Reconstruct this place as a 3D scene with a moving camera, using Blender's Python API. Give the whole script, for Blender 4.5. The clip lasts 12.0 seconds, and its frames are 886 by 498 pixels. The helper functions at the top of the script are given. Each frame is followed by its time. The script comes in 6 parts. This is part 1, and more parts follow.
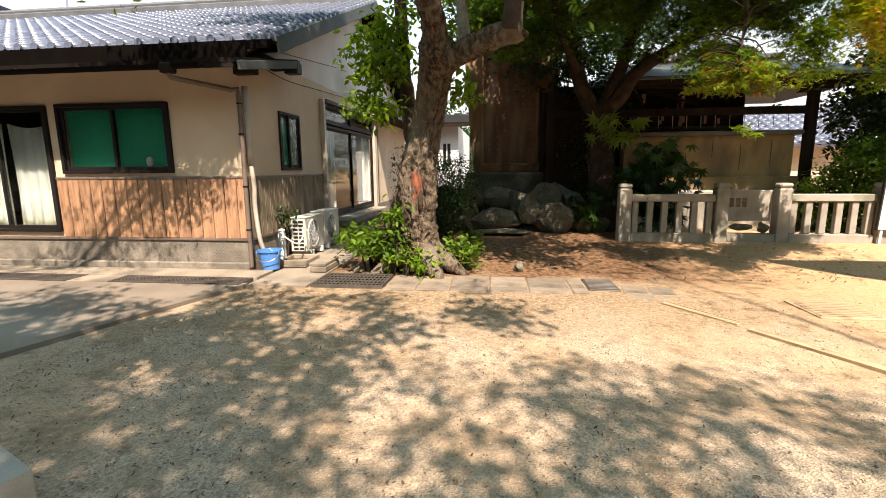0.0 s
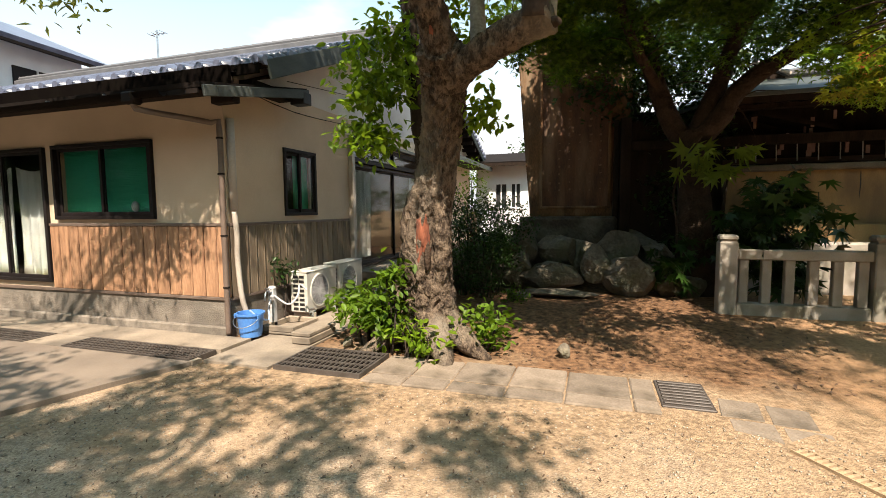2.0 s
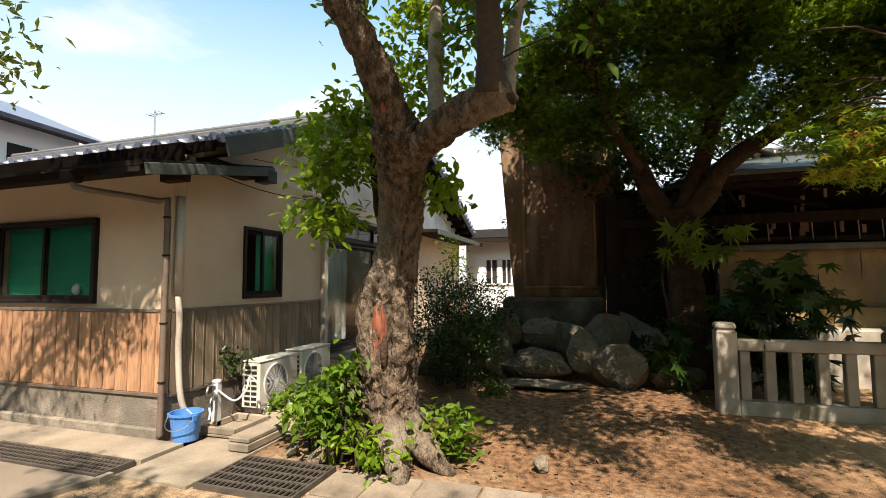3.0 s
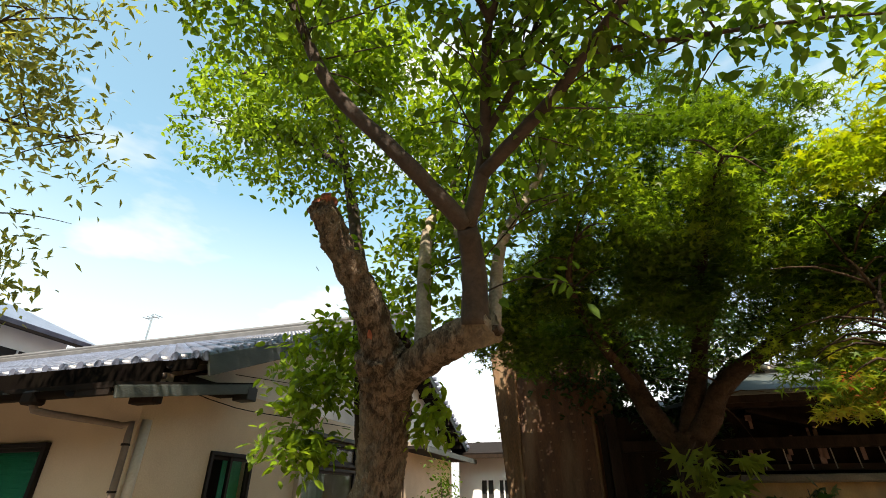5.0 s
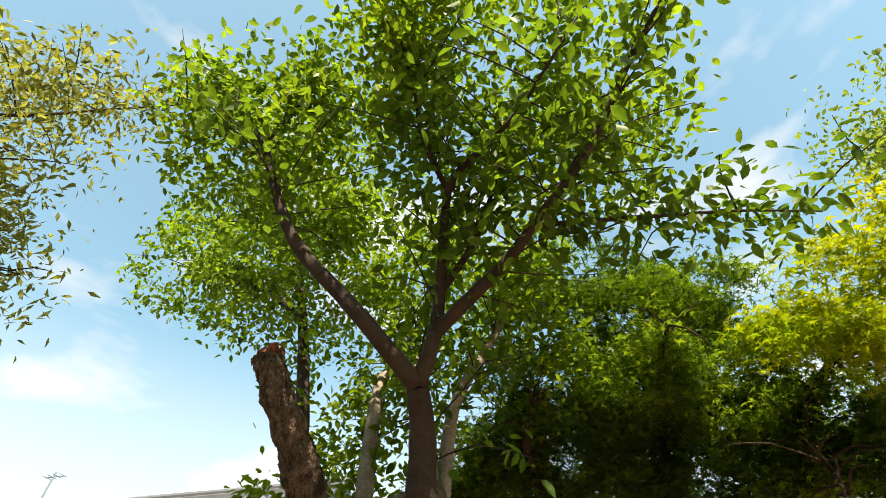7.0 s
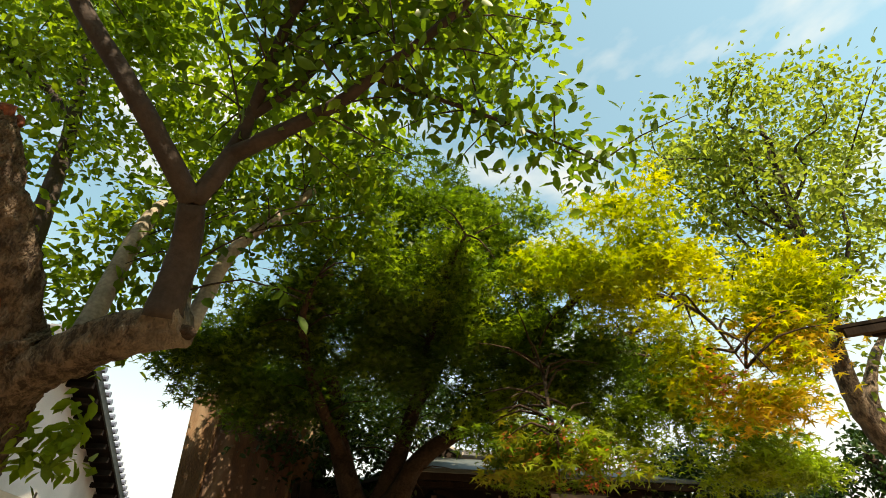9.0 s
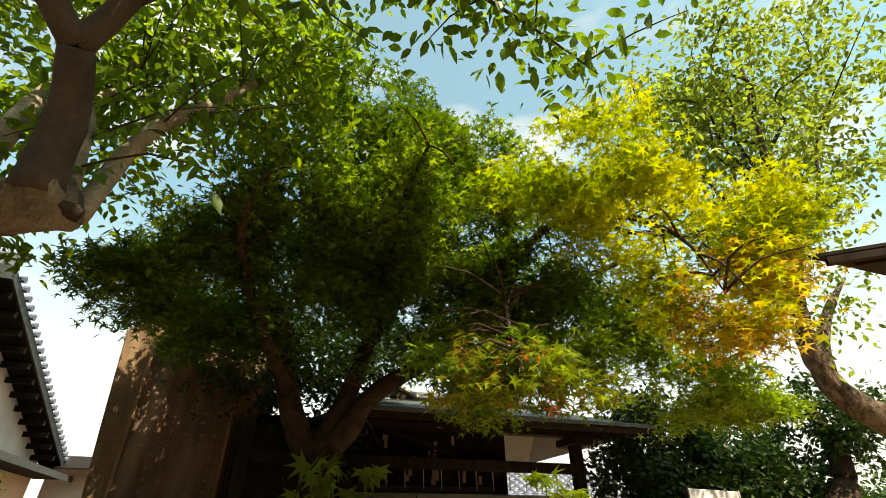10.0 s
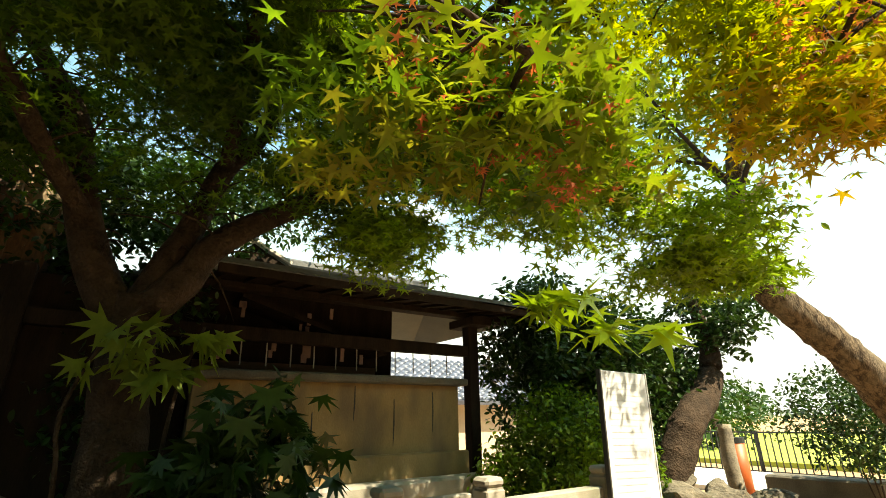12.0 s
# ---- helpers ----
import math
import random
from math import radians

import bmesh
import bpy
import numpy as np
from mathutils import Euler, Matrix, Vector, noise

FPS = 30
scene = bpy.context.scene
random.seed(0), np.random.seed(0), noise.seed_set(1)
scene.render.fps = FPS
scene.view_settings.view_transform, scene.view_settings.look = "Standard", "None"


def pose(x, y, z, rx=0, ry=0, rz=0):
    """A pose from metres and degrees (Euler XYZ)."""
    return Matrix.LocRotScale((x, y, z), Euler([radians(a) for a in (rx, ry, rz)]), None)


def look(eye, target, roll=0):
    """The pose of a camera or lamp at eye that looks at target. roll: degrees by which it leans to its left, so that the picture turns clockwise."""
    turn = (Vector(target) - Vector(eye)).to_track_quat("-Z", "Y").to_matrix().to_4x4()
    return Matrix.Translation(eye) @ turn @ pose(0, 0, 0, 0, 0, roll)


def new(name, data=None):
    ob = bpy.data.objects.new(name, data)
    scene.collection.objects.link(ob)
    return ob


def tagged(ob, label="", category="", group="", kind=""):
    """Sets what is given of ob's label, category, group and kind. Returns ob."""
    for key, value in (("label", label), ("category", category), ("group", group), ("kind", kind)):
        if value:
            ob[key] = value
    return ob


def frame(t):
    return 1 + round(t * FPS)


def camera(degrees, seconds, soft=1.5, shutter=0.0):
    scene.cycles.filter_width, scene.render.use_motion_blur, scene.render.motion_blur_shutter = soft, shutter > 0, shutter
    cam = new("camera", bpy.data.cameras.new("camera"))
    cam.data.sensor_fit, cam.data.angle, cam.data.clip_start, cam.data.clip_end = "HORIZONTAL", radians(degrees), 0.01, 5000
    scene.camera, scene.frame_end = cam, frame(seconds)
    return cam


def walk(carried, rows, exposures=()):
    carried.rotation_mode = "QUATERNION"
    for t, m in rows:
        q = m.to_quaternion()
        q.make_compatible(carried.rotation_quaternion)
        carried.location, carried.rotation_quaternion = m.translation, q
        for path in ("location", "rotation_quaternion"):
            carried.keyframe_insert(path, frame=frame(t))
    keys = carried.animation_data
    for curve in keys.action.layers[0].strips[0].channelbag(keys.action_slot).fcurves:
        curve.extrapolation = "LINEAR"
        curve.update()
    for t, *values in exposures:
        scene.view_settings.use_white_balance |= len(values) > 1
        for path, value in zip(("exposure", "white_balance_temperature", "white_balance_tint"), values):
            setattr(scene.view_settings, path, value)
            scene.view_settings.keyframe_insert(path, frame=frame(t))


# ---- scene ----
cam = camera(86.88, 12.0, 0.9)
ROWS = [
    (0.0, 0.036, -0.097, 1.438, 6.83, -9.83, 0.49),
    (0.5, 0.193, 0.331, 1.434, 10.23, -9.70, 0.51),
    (1.0, 0.341, 0.780, 1.418, 13.60, -9.61, 0.56),
    (1.5, 0.449, 1.253, 1.385, 16.25, -7.89, 0.52),
    (2.0, 0.589, 1.702, 1.481, 17.83, -4.78, 0.54),
    (2.5, 0.753, 2.081, 1.585, 18.04, -0.68, 0.53),
    (2.7, 0.779, 2.210, 1.594, 17.98, 1.11, 0.49),
    (4.3, 0.824, 2.364, 1.807, 17.58, 18.32, 0.09),
    (4.5, 0.834, 2.365, 1.822, 17.63, 20.65, 0.06),
    (5.0, 0.845, 2.324, 1.854, 16.98, 28.07, 0.10),
    (5.5, 0.861, 2.293, 1.863, 16.17, 36.47, 0.18),
    (6.0, 0.884, 2.304, 1.868, 15.57, 43.47, 0.29),
    (6.5, 0.897, 2.333, 1.874, 15.03, 46.79, 0.36),
    (6.7, 0.899, 2.336, 1.888, 14.20, 46.96, 0.38),
    (8.3, 1.073, 2.486, 1.723, -7.15, 39.73, 0.35),
    (8.5, 1.083, 2.539, 1.650, -9.93, 38.45, 0.34),
    (9.0, 1.085, 2.715, 1.642, -14.79, 36.83, 0.46),
    (9.5, 1.158, 2.940, 1.598, -16.96, 35.07, 0.48),
    (10.0, 1.314, 3.250, 1.585, -19.68, 31.81, 0.51),
    (10.5, 1.437, 3.664, 1.572, -22.60, 28.67, 0.54),
    (11.0, 1.573, 4.043, 1.586, -26.43, 25.55, 0.39),
    (11.5, 1.760, 4.448, 1.589, -30.47, 22.82, 0.50),
    (12.0, 1.880, 4.862, 1.607, -34.70, 19.98, 0.81),
]
walk(cam, [(t, pose(x, y, z, 90 + pitch, roll, yaw)) for t, x, y, z, yaw, pitch, roll in ROWS], [(0, 1.5, 6900, 18), (1.0, 1.45, 6900, 17), (2.5, 1.36, 6900, 16), (4.5, 1.45, 7200, 14), (6.5, 1.4, 7200, 14), (8.5, 1.3, 7900, 12), (10, 1.4, 8100, 8), (12, 1.7, 8000, 0)])

# ---- world, sun ----
SUN_AZ, SUN_EL = radians(161), radians(54)
SUN_DIR = Vector((math.sin(SUN_AZ) * math.cos(SUN_EL), math.cos(SUN_AZ) * math.cos(SUN_EL), math.sin(SUN_EL)))
world = bpy.data.worlds.new("sky")
scene.world = world
world.use_nodes = True
wn, wl = world.node_tree.nodes, world.node_tree.links
sky = wn.new("ShaderNodeTexSky")
sky.sky_type, sky.sun_disc, sky.sun_elevation, sky.sun_rotation = "NISHITA", False, SUN_EL, SUN_AZ
sky.air_density, sky.dust_density, sky.ozone_density = 1.1, 1.2, 0.0
wc = wn.new("ShaderNodeTexCoord")
cmap = wn.new("ShaderNodeMapping")
cmap.inputs["Scale"].default_value = (1.6, 1.6, 4.0)
cloud = wn.new("ShaderNodeTexNoise")
cloud.inputs["Scale"].default_value, cloud.inputs["Detail"].default_value = 1.7, 6
cramp = wn.new("ShaderNodeValToRGB")
cramp.color_ramp.elements[0].position, cramp.color_ramp.elements[1].position = 0.5, 0.72
cmix = wn.new("ShaderNodeMixRGB")
cmix.inputs[2].default_value = (4.8, 5.1, 5.3, 1)
# haze whitens the sky towards the horizon
csep, chaze, cmax = wn.new("ShaderNodeSeparateXYZ"), wn.new("ShaderNodeMapRange"), wn.new("ShaderNodeMath")
chaze.inputs["From Min"].default_value, chaze.inputs["From Max"].default_value = 0.13, 0.52
chaze.inputs["To Min"].default_value, chaze.inputs["To Max"].default_value = 1.0, 0.10
cmax.operation = "MAXIMUM"
wl.new(wc.outputs["Generated"], csep.inputs[0])
wl.new(csep.outputs[2], chaze.inputs["Value"])
wl.new(chaze.outputs[0], cmax.inputs[0])
wl.new(cramp.outputs[0], cmax.inputs[1])
wl.new(wc.outputs["Generated"], cmap.inputs[0])
wl.new(cmap.outputs[0], cloud.inputs["Vector"])
wl.new(cloud.outputs[0], cramp.inputs[0])
wl.new(cmax.outputs[0], cmix.inputs[0])
tint = wn.new("ShaderNodeMixRGB")
tint.blend_type = "MULTIPLY"
tint.inputs[0].default_value, tint.inputs[2].default_value = 1.0, (1.0, 1.52, 1.36, 1)
wl.new(sky.outputs[0], tint.inputs[1])
wl.new(tint.outputs[0], cmix.inputs[1])
wl.new(cmix.outputs[0], wn["Background"].inputs[0])
wn["Background"].inputs[1].default_value = 0.09
sun_data = bpy.data.lights.new("sun", "SUN")
sun_data.energy, sun_data.angle, sun_data.color = 5.0, radians(0.53), (1.0, 0.91, 0.76)
sun = new("sun", sun_data)
sun.matrix_world = look(SUN_DIR * 60, (0, 0, 0))


# ---- materials ----
def mat(name, col, col2=None, rough=0.8, scale=3.0, fine=60.0, bump=0.25, metal=0.0, stretch=(1, 1, 1), amount=0.6,
        stain=None, stain_scale=0.9, island=0.0, translucent=0.0, spec=0.5, piece=0.0, depth=0.02):
    """Two-scale noise colour, bump and wear on object coordinates."""
    m = bpy.data.materials.new(name)
    m.use_nodes = True
    n, l = m.node_tree.nodes, m.node_tree.links
    b = n["Principled BSDF"]
    b.inputs["Roughness"].default_value, b.inputs["Metallic"].default_value = rough, metal
    b.inputs["Specular IOR Level"].default_value = min(spec, 0.25) if translucent else spec
    col2 = col2 or tuple(c * 0.6 for c in col)
    tc, mp = n.new("ShaderNodeTexCoord"), n.new("ShaderNodeMapping")
    mp.inputs["Scale"].default_value = stretch
    l.new(tc.outputs["Object"], mp.inputs[0])
    big, small = n.new("ShaderNodeTexNoise"), n.new("ShaderNodeTexNoise")
    for tex, s, d in ((big, scale, 5), (small, fine, 4)):
        tex.inputs["Scale"].default_value, tex.inputs["Detail"].default_value = s, d
        l.new(mp.outputs[0], tex.inputs["Vector"])
    add = n.new("ShaderNodeMath")
    add.operation = "MULTIPLY_ADD"
    l.new(small.outputs[0], add.inputs[0])
    add.inputs[1].default_value = 0.55
    l.new(big.outputs[0], add.inputs[2])
    ramp = n.new("ShaderNodeValToRGB")
    ramp.color_ramp.elements[0].position, ramp.color_ramp.elements[1].position = 0.78 - amount * 0.4, 0.78 + amount * 0.4
    ramp.color_ramp.elements[0].color, ramp.color_ramp.elements[1].color = (*col2, 1), (*col, 1)
    l.new(add.outputs[0], ramp.inputs[0])
    out = ramp.outputs[0]
    if stain:
        sn, sr, sm = n.new("ShaderNodeTexNoise"), n.new("ShaderNodeValToRGB"), n.new("ShaderNodeMixRGB")
        sn.inputs["Scale"].default_value, sn.inputs["Detail"].default_value = stain_scale, 8
        sr.color_ramp.elements[0].position, sr.color_ramp.elements[1].position = 0.5, 0.68
        l.new(mp.outputs[0], sn.inputs["Vector"])
        l.new(sn.outputs[0], sr.inputs[0])
        l.new(sr.outputs[0], sm.inputs[0])
        l.new(out, sm.inputs[1])
        sm.inputs[2].default_value = (*stain, 1)
        out = sm.outputs[0]
    if island or piece:
        hs = n.new("ShaderNodeHueSaturation")
        mr = n.new("ShaderNodeMapRange")
        v = island or piece
        mr.inputs["To Min"].default_value, mr.inputs["To Max"].default_value = 1 - v, 1 + v
        if island:
            l.new(n.new("ShaderNodeNewGeometry").outputs["Random Per Island"], mr.inputs["Value"])
        else:
            l.new(n.new("ShaderNodeObjectInfo").outputs["Random"], mr.inputs["Value"])
        l.new(mr.outputs[0], hs.inputs["Value"])
        l.new(out, hs.inputs["Color"])
        out = hs.outputs[0]
    l.new(out, b.inputs["Base Color"])
    if bump:
        bp = n.new("ShaderNodeBump")
        bp.inputs["Strength"].default_value, bp.inputs["Distance"].default_value = bump, depth
        l.new(add.outputs[0], bp.inputs["Height"])
        l.new(bp.outputs[0], b.inputs["Normal"])
    if translucent:
        tr, mx = n.new("ShaderNodeBsdfTranslucent"), n.new("ShaderNodeMixShader")
        mx.inputs[0].default_value = translucent
        gain = n.new("ShaderNodeMixRGB")
        gain.blend_type = "MULTIPLY"
        gain.inputs[0].default_value, gain.inputs[2].default_value = 1.0, (1.45, 1.35, 0.8, 1)
        l.new(out, gain.inputs[1])
        l.new(gain.outputs[0], tr.inputs["Color"])
        l.new(b.outputs[0], mx.inputs[1])
        l.new(tr.outputs[0], mx.inputs[2])
        l.new(mx.outputs[0], n["Material Output"].inputs[0])
    return m


def glass(name, tint=(0.88, 0.93, 0.91)):
    m = bpy.data.materials.new(name)
    m.use_nodes = True
    b = m.node_tree.nodes["Principled BSDF"]
    b.inputs["Base Color"].default_value = (*tint, 1)
    b.inputs["Roughness"].default_value = 0.03
    b.inputs["Transmission Weight"].default_value = 1.0
    b.inputs["IOR"].default_value = 1.22
    return m


M = {
    "stucco": mat("stucco", (0.60, 0.47, 0.345), (0.46, 0.355, 0.255), 0.92, 1.3, 90, 0.25, stain=(0.47, 0.365, 0.262), stain_scale=0.6),
    "grey_plaster": mat("grey_plaster", (0.64, 0.60, 0.56), (0.53, 0.49, 0.45), 0.9, 1.4, 90, 0.1, stain=(0.36, 0.324, 0.297), stain_scale=0.5),
    "white_plaster": mat("white_plaster", (0.703, 0.703, 0.703), (0.589, 0.589, 0.589), 0.85, 1.2, 90, 0.08),
    "board": mat("board", (0.43, 0.24, 0.135), (0.13, 0.058, 0.03), 0.62, 2.6, 24, 0.4, stretch=(6, 6, 0.55), piece=0.22),
    "board_grey": mat("board_grey", (0.228, 0.171, 0.114), (0.099, 0.072, 0.049), 0.75, 2.4, 26, 0.35, stretch=(6, 6, 0.5), piece=0.2),
    "plinth": mat("plinth", (0.236, 0.201, 0.163), (0.099, 0.082, 0.067), 0.95, 5, 60, 0.9, stain=(0.122, 0.106, 0.087), stain_scale=1.6),
    "concrete": mat("concrete", (0.30, 0.245, 0.185), (0.16, 0.128, 0.096), 0.9, 2.0, 60, 0.3, stain=(0.106, 0.087, 0.068), stain_scale=1.3, piece=0.1),
    "drive": mat("drive", (0.19, 0.150, 0.115), (0.11, 0.086, 0.067), 0.88, 1.4, 80, 0.25, stain=(0.205, 0.182, 0.152), stain_scale=0.5),
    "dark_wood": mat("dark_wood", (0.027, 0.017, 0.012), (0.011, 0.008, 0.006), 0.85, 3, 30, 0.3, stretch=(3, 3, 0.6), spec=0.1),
    "fascia": mat("fascia", (0.065, 0.076, 0.072), (0.038, 0.046, 0.043), 0.75, 3, 40, 0.25, stretch=(3, 0.5, 3)),
    "sash": mat("sash", (0.011, 0.008, 0.008), (0.007, 0.005, 0.005), 0.6, 4, 60, 0.03, spec=0.2),
    "rooftile": mat("rooftile", (0.113, 0.126, 0.18), (0.054, 0.063, 0.095), 0.3, 2.5, 40, 0.15, piece=0.25, island=0.25),
    "ridge": mat("ridge", (0.114, 0.114, 0.122), (0.061, 0.061, 0.065), 0.5, 3, 40, 0.2),
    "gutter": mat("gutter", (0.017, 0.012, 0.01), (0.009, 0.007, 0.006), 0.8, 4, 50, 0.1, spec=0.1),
    "pipe_brown": mat("pipe_brown", (0.152, 0.11, 0.087), (0.091, 0.065, 0.052), 0.5, 4, 50, 0.1),
    "pipe_pale": mat("pipe_pale", (0.441, 0.395, 0.342), (0.319, 0.274, 0.228), 0.55, 3, 50, 0.1),
    "pvc": mat("pvc", (0.495, 0.495, 0.504), (0.378, 0.378, 0.378), 0.5, 5, 60, 0.05),
    "metal": mat("metal", (0.6, 0.6, 0.6), (0.4, 0.4, 0.4), 0.3, 6, 60, 0.05, metal=1.0),
    "ac": mat("ac", (0.57, 0.556, 0.503), (0.446, 0.432, 0.389), 0.5, 4, 60, 0.04, stain=(0.38, 0.351, 0.294), stain_scale=2.0),
    "black": mat("black", (0.015, 0.015, 0.015), (0.009, 0.009, 0.009), 0.6, 5, 60, 0.05),
    "blue": mat("blue", (0.068, 0.216, 0.54), (0.05, 0.162, 0.432), 0.4, 4, 40, 0.04),
    "curtain": mat("curtain", (0.612, 0.629, 0.663), (0.468, 0.484, 0.518), 0.9, 3, 60, 0.05, translucent=0.3),
    "blind": mat("blind", (0.025, 0.357, 0.204), (0.017, 0.255, 0.145), 0.6, 3, 40, 0.04),
    # wall colour darkened to near black for unlit rooms
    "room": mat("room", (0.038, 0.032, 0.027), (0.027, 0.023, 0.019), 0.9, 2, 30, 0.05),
    "glass": glass("glass"),
    "iron": mat("iron", (0.10, 0.085, 0.075), (0.05, 0.04, 0.034), 0.6, 6, 60, 0.2, metal=0.25),
    # flat black that stands for shade in drain channels and under the eave
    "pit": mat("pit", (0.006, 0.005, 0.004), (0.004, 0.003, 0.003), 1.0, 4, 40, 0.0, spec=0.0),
    "granite": mat("granite", (0.334, 0.304, 0.262), (0.22, 0.198, 0.167), 0.88, 3, 130, 0.35, stain=(0.16, 0.152, 0.114), stain_scale=2.2, piece=0.08),
    "rock": mat("rock", (0.19, 0.16, 0.12), (0.06, 0.05, 0.038), 0.95, 3.5, 22, 1.0, depth=0.05, stain=(0.076, 0.076, 0.046), stain_scale=2.0, piece=0.2),
    "rock_dark": mat("rock_dark", (0.076, 0.061, 0.046), (0.027, 0.021, 0.017), 0.95, 3.0, 22, 1.0, depth=0.05, stain=(0.106, 0.099, 0.076), stain_scale=2.4),
    "stele": mat("stele", (0.19, 0.10, 0.045), (0.045, 0.025, 0.014), 0.9, 2.2, 40, 0.35, stretch=(1.6, 1.6, 0.5), stain=(0.258, 0.19, 0.122), stain_scale=1.4),
    "stele_panel": mat("stele_panel", (0.12, 0.052, 0.024), (0.03, 0.015, 0.009), 0.75, 2.4, 40, 0.2, stretch=(2.4, 2.4, 0.5), stain=(0.182, 0.122, 0.076), stain_scale=1.1),
    "earth_wall": mat("earth_wall", (0.304, 0.201, 0.091), (0.213, 0.137, 0.057), 0.95, 2.0, 70, 0.35, stretch=(1.4, 1.4, 0.6), stain=(0.152, 0.103, 0.057), stain_scale=1.6),
    "wall_cap": mat("wall_cap", (0.152, 0.133, 0.106), (0.076, 0.068, 0.053), 0.9, 3, 50, 0.5),
    "bark": mat("bark", (0.18, 0.133, 0.095), (0.05, 0.036, 0.027), 0.95, 13, 60, 1.0, stretch=(1.3, 1.3, 0.6), amount=0.3, spec=0.15, depth=0.06, stain=(0.228, 0.19, 0.147), stain_scale=1.3),
    "bark_branch": mat("bark_branch", (0.053, 0.035, 0.026), (0.019, 0.013, 0.01), 0.95, 6, 40, 0.5),
    "bark_pale": mat("bark_pale", (0.29, 0.245, 0.19), (0.10, 0.082, 0.062), 0.85, 5, 40, 0.4),
    "bark_dark": mat("bark_dark", (0.065, 0.043, 0.03), (0.023, 0.016, 0.012), 0.95, 7, 40, 1.0, depth=0.05, spec=0.15),
    "heartwood": mat("heartwood", (0.27, 0.085, 0.042), (0.08, 0.024, 0.014), 0.9, 6, 30, 0.9, stretch=(2, 2, 0.6)),
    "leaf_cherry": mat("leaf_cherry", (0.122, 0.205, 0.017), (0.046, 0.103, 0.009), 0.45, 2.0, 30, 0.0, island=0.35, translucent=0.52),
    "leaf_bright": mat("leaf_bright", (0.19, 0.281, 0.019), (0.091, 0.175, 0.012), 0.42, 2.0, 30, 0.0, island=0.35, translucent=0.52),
    # maple green darkened for the shade inside the crown
    "leaf_maple_shaded": mat("leaf_maple_shaded", (0.075, 0.135, 0.008), (0.022, 0.06, 0.004), 0.5, 0.8, 14, 0.0, island=0.3, translucent=0.42),
    "leaf_gold": mat("leaf_gold", (0.35, 0.35, 0.009), (0.152, 0.243, 0.009), 0.5, 0.9, 14, 0.0, island=0.3, translucent=0.52),
    "leaf_orange": mat("leaf_orange", (0.441, 0.243, 0.03), (0.319, 0.304, 0.015), 0.5, 1.2, 14, 0.0, island=0.35, translucent=0.52),
    "leaf_red": mat("leaf_red", (0.418, 0.106, 0.053), (0.289, 0.099, 0.046), 0.5, 1.2, 14, 0.0, island=0.3, translucent=0.52),
    "leaf_olive": mat("leaf_olive", (0.152, 0.236, 0.015), (0.19, 0.152, 0.023), 0.5, 1.2, 14, 0.0, island=0.35, translucent=0.52),
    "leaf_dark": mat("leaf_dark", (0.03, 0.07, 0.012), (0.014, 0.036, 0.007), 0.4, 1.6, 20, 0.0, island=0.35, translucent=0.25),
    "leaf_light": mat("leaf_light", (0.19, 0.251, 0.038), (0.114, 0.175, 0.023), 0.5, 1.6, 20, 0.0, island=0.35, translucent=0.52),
    "leaf_fall": mat("leaf_fall", (0.122, 0.068, 0.038), (0.061, 0.034, 0.021), 0.9, 1.6, 20, 0.0, island=0.5),
    "lane": mat("lane", (0.62, 0.60, 0.55), (0.5, 0.48, 0.44), 0.9, 1.2, 30, 0.1),
    "leaf_yellow": mat("leaf_yellow", (0.228, 0.251, 0.061), (0.167, 0.182, 0.046), 0.5, 1.6, 20, 0.0, island=0.4, translucent=0.5),
    "pebble": mat("pebble", (0.319, 0.274, 0.213), (0.205, 0.167, 0.129), 0.9, 2, 40, 0.1, island=0.45),
    "signboard": mat("signboard", (0.52, 0.52, 0.56), (0.43, 0.43, 0.47), 0.55, 1.5, 40, 0.06),
    "ink": mat("ink", (0.44, 0.44, 0.46), (0.39, 0.39, 0.41), 0.7, 4, 40, 0.0),
    "orange": mat("orange", (0.456, 0.099, 0.023), (0.342, 0.068, 0.015), 0.5, 4, 40, 0.05),
    "field": mat("field", (0.378, 0.414, 0.063), (0.27, 0.324, 0.045), 0.9, 1.2, 20, 0.4),
    "brown_wood": mat("brown_wood", (0.122, 0.065, 0.038), (0.061, 0.032, 0.02), 0.75, 3, 30, 0.3, stretch=(0.6, 3, 3)),
    "copper": mat("copper", (0.057, 0.068, 0.065), (0.03, 0.038, 0.036), 0.6, 2, 30, 0.15),
    "paper": mat("paper", (0.258, 0.16, 0.137), (0.152, 0.084, 0.068), 0.9, 5, 30, 0.05),
}


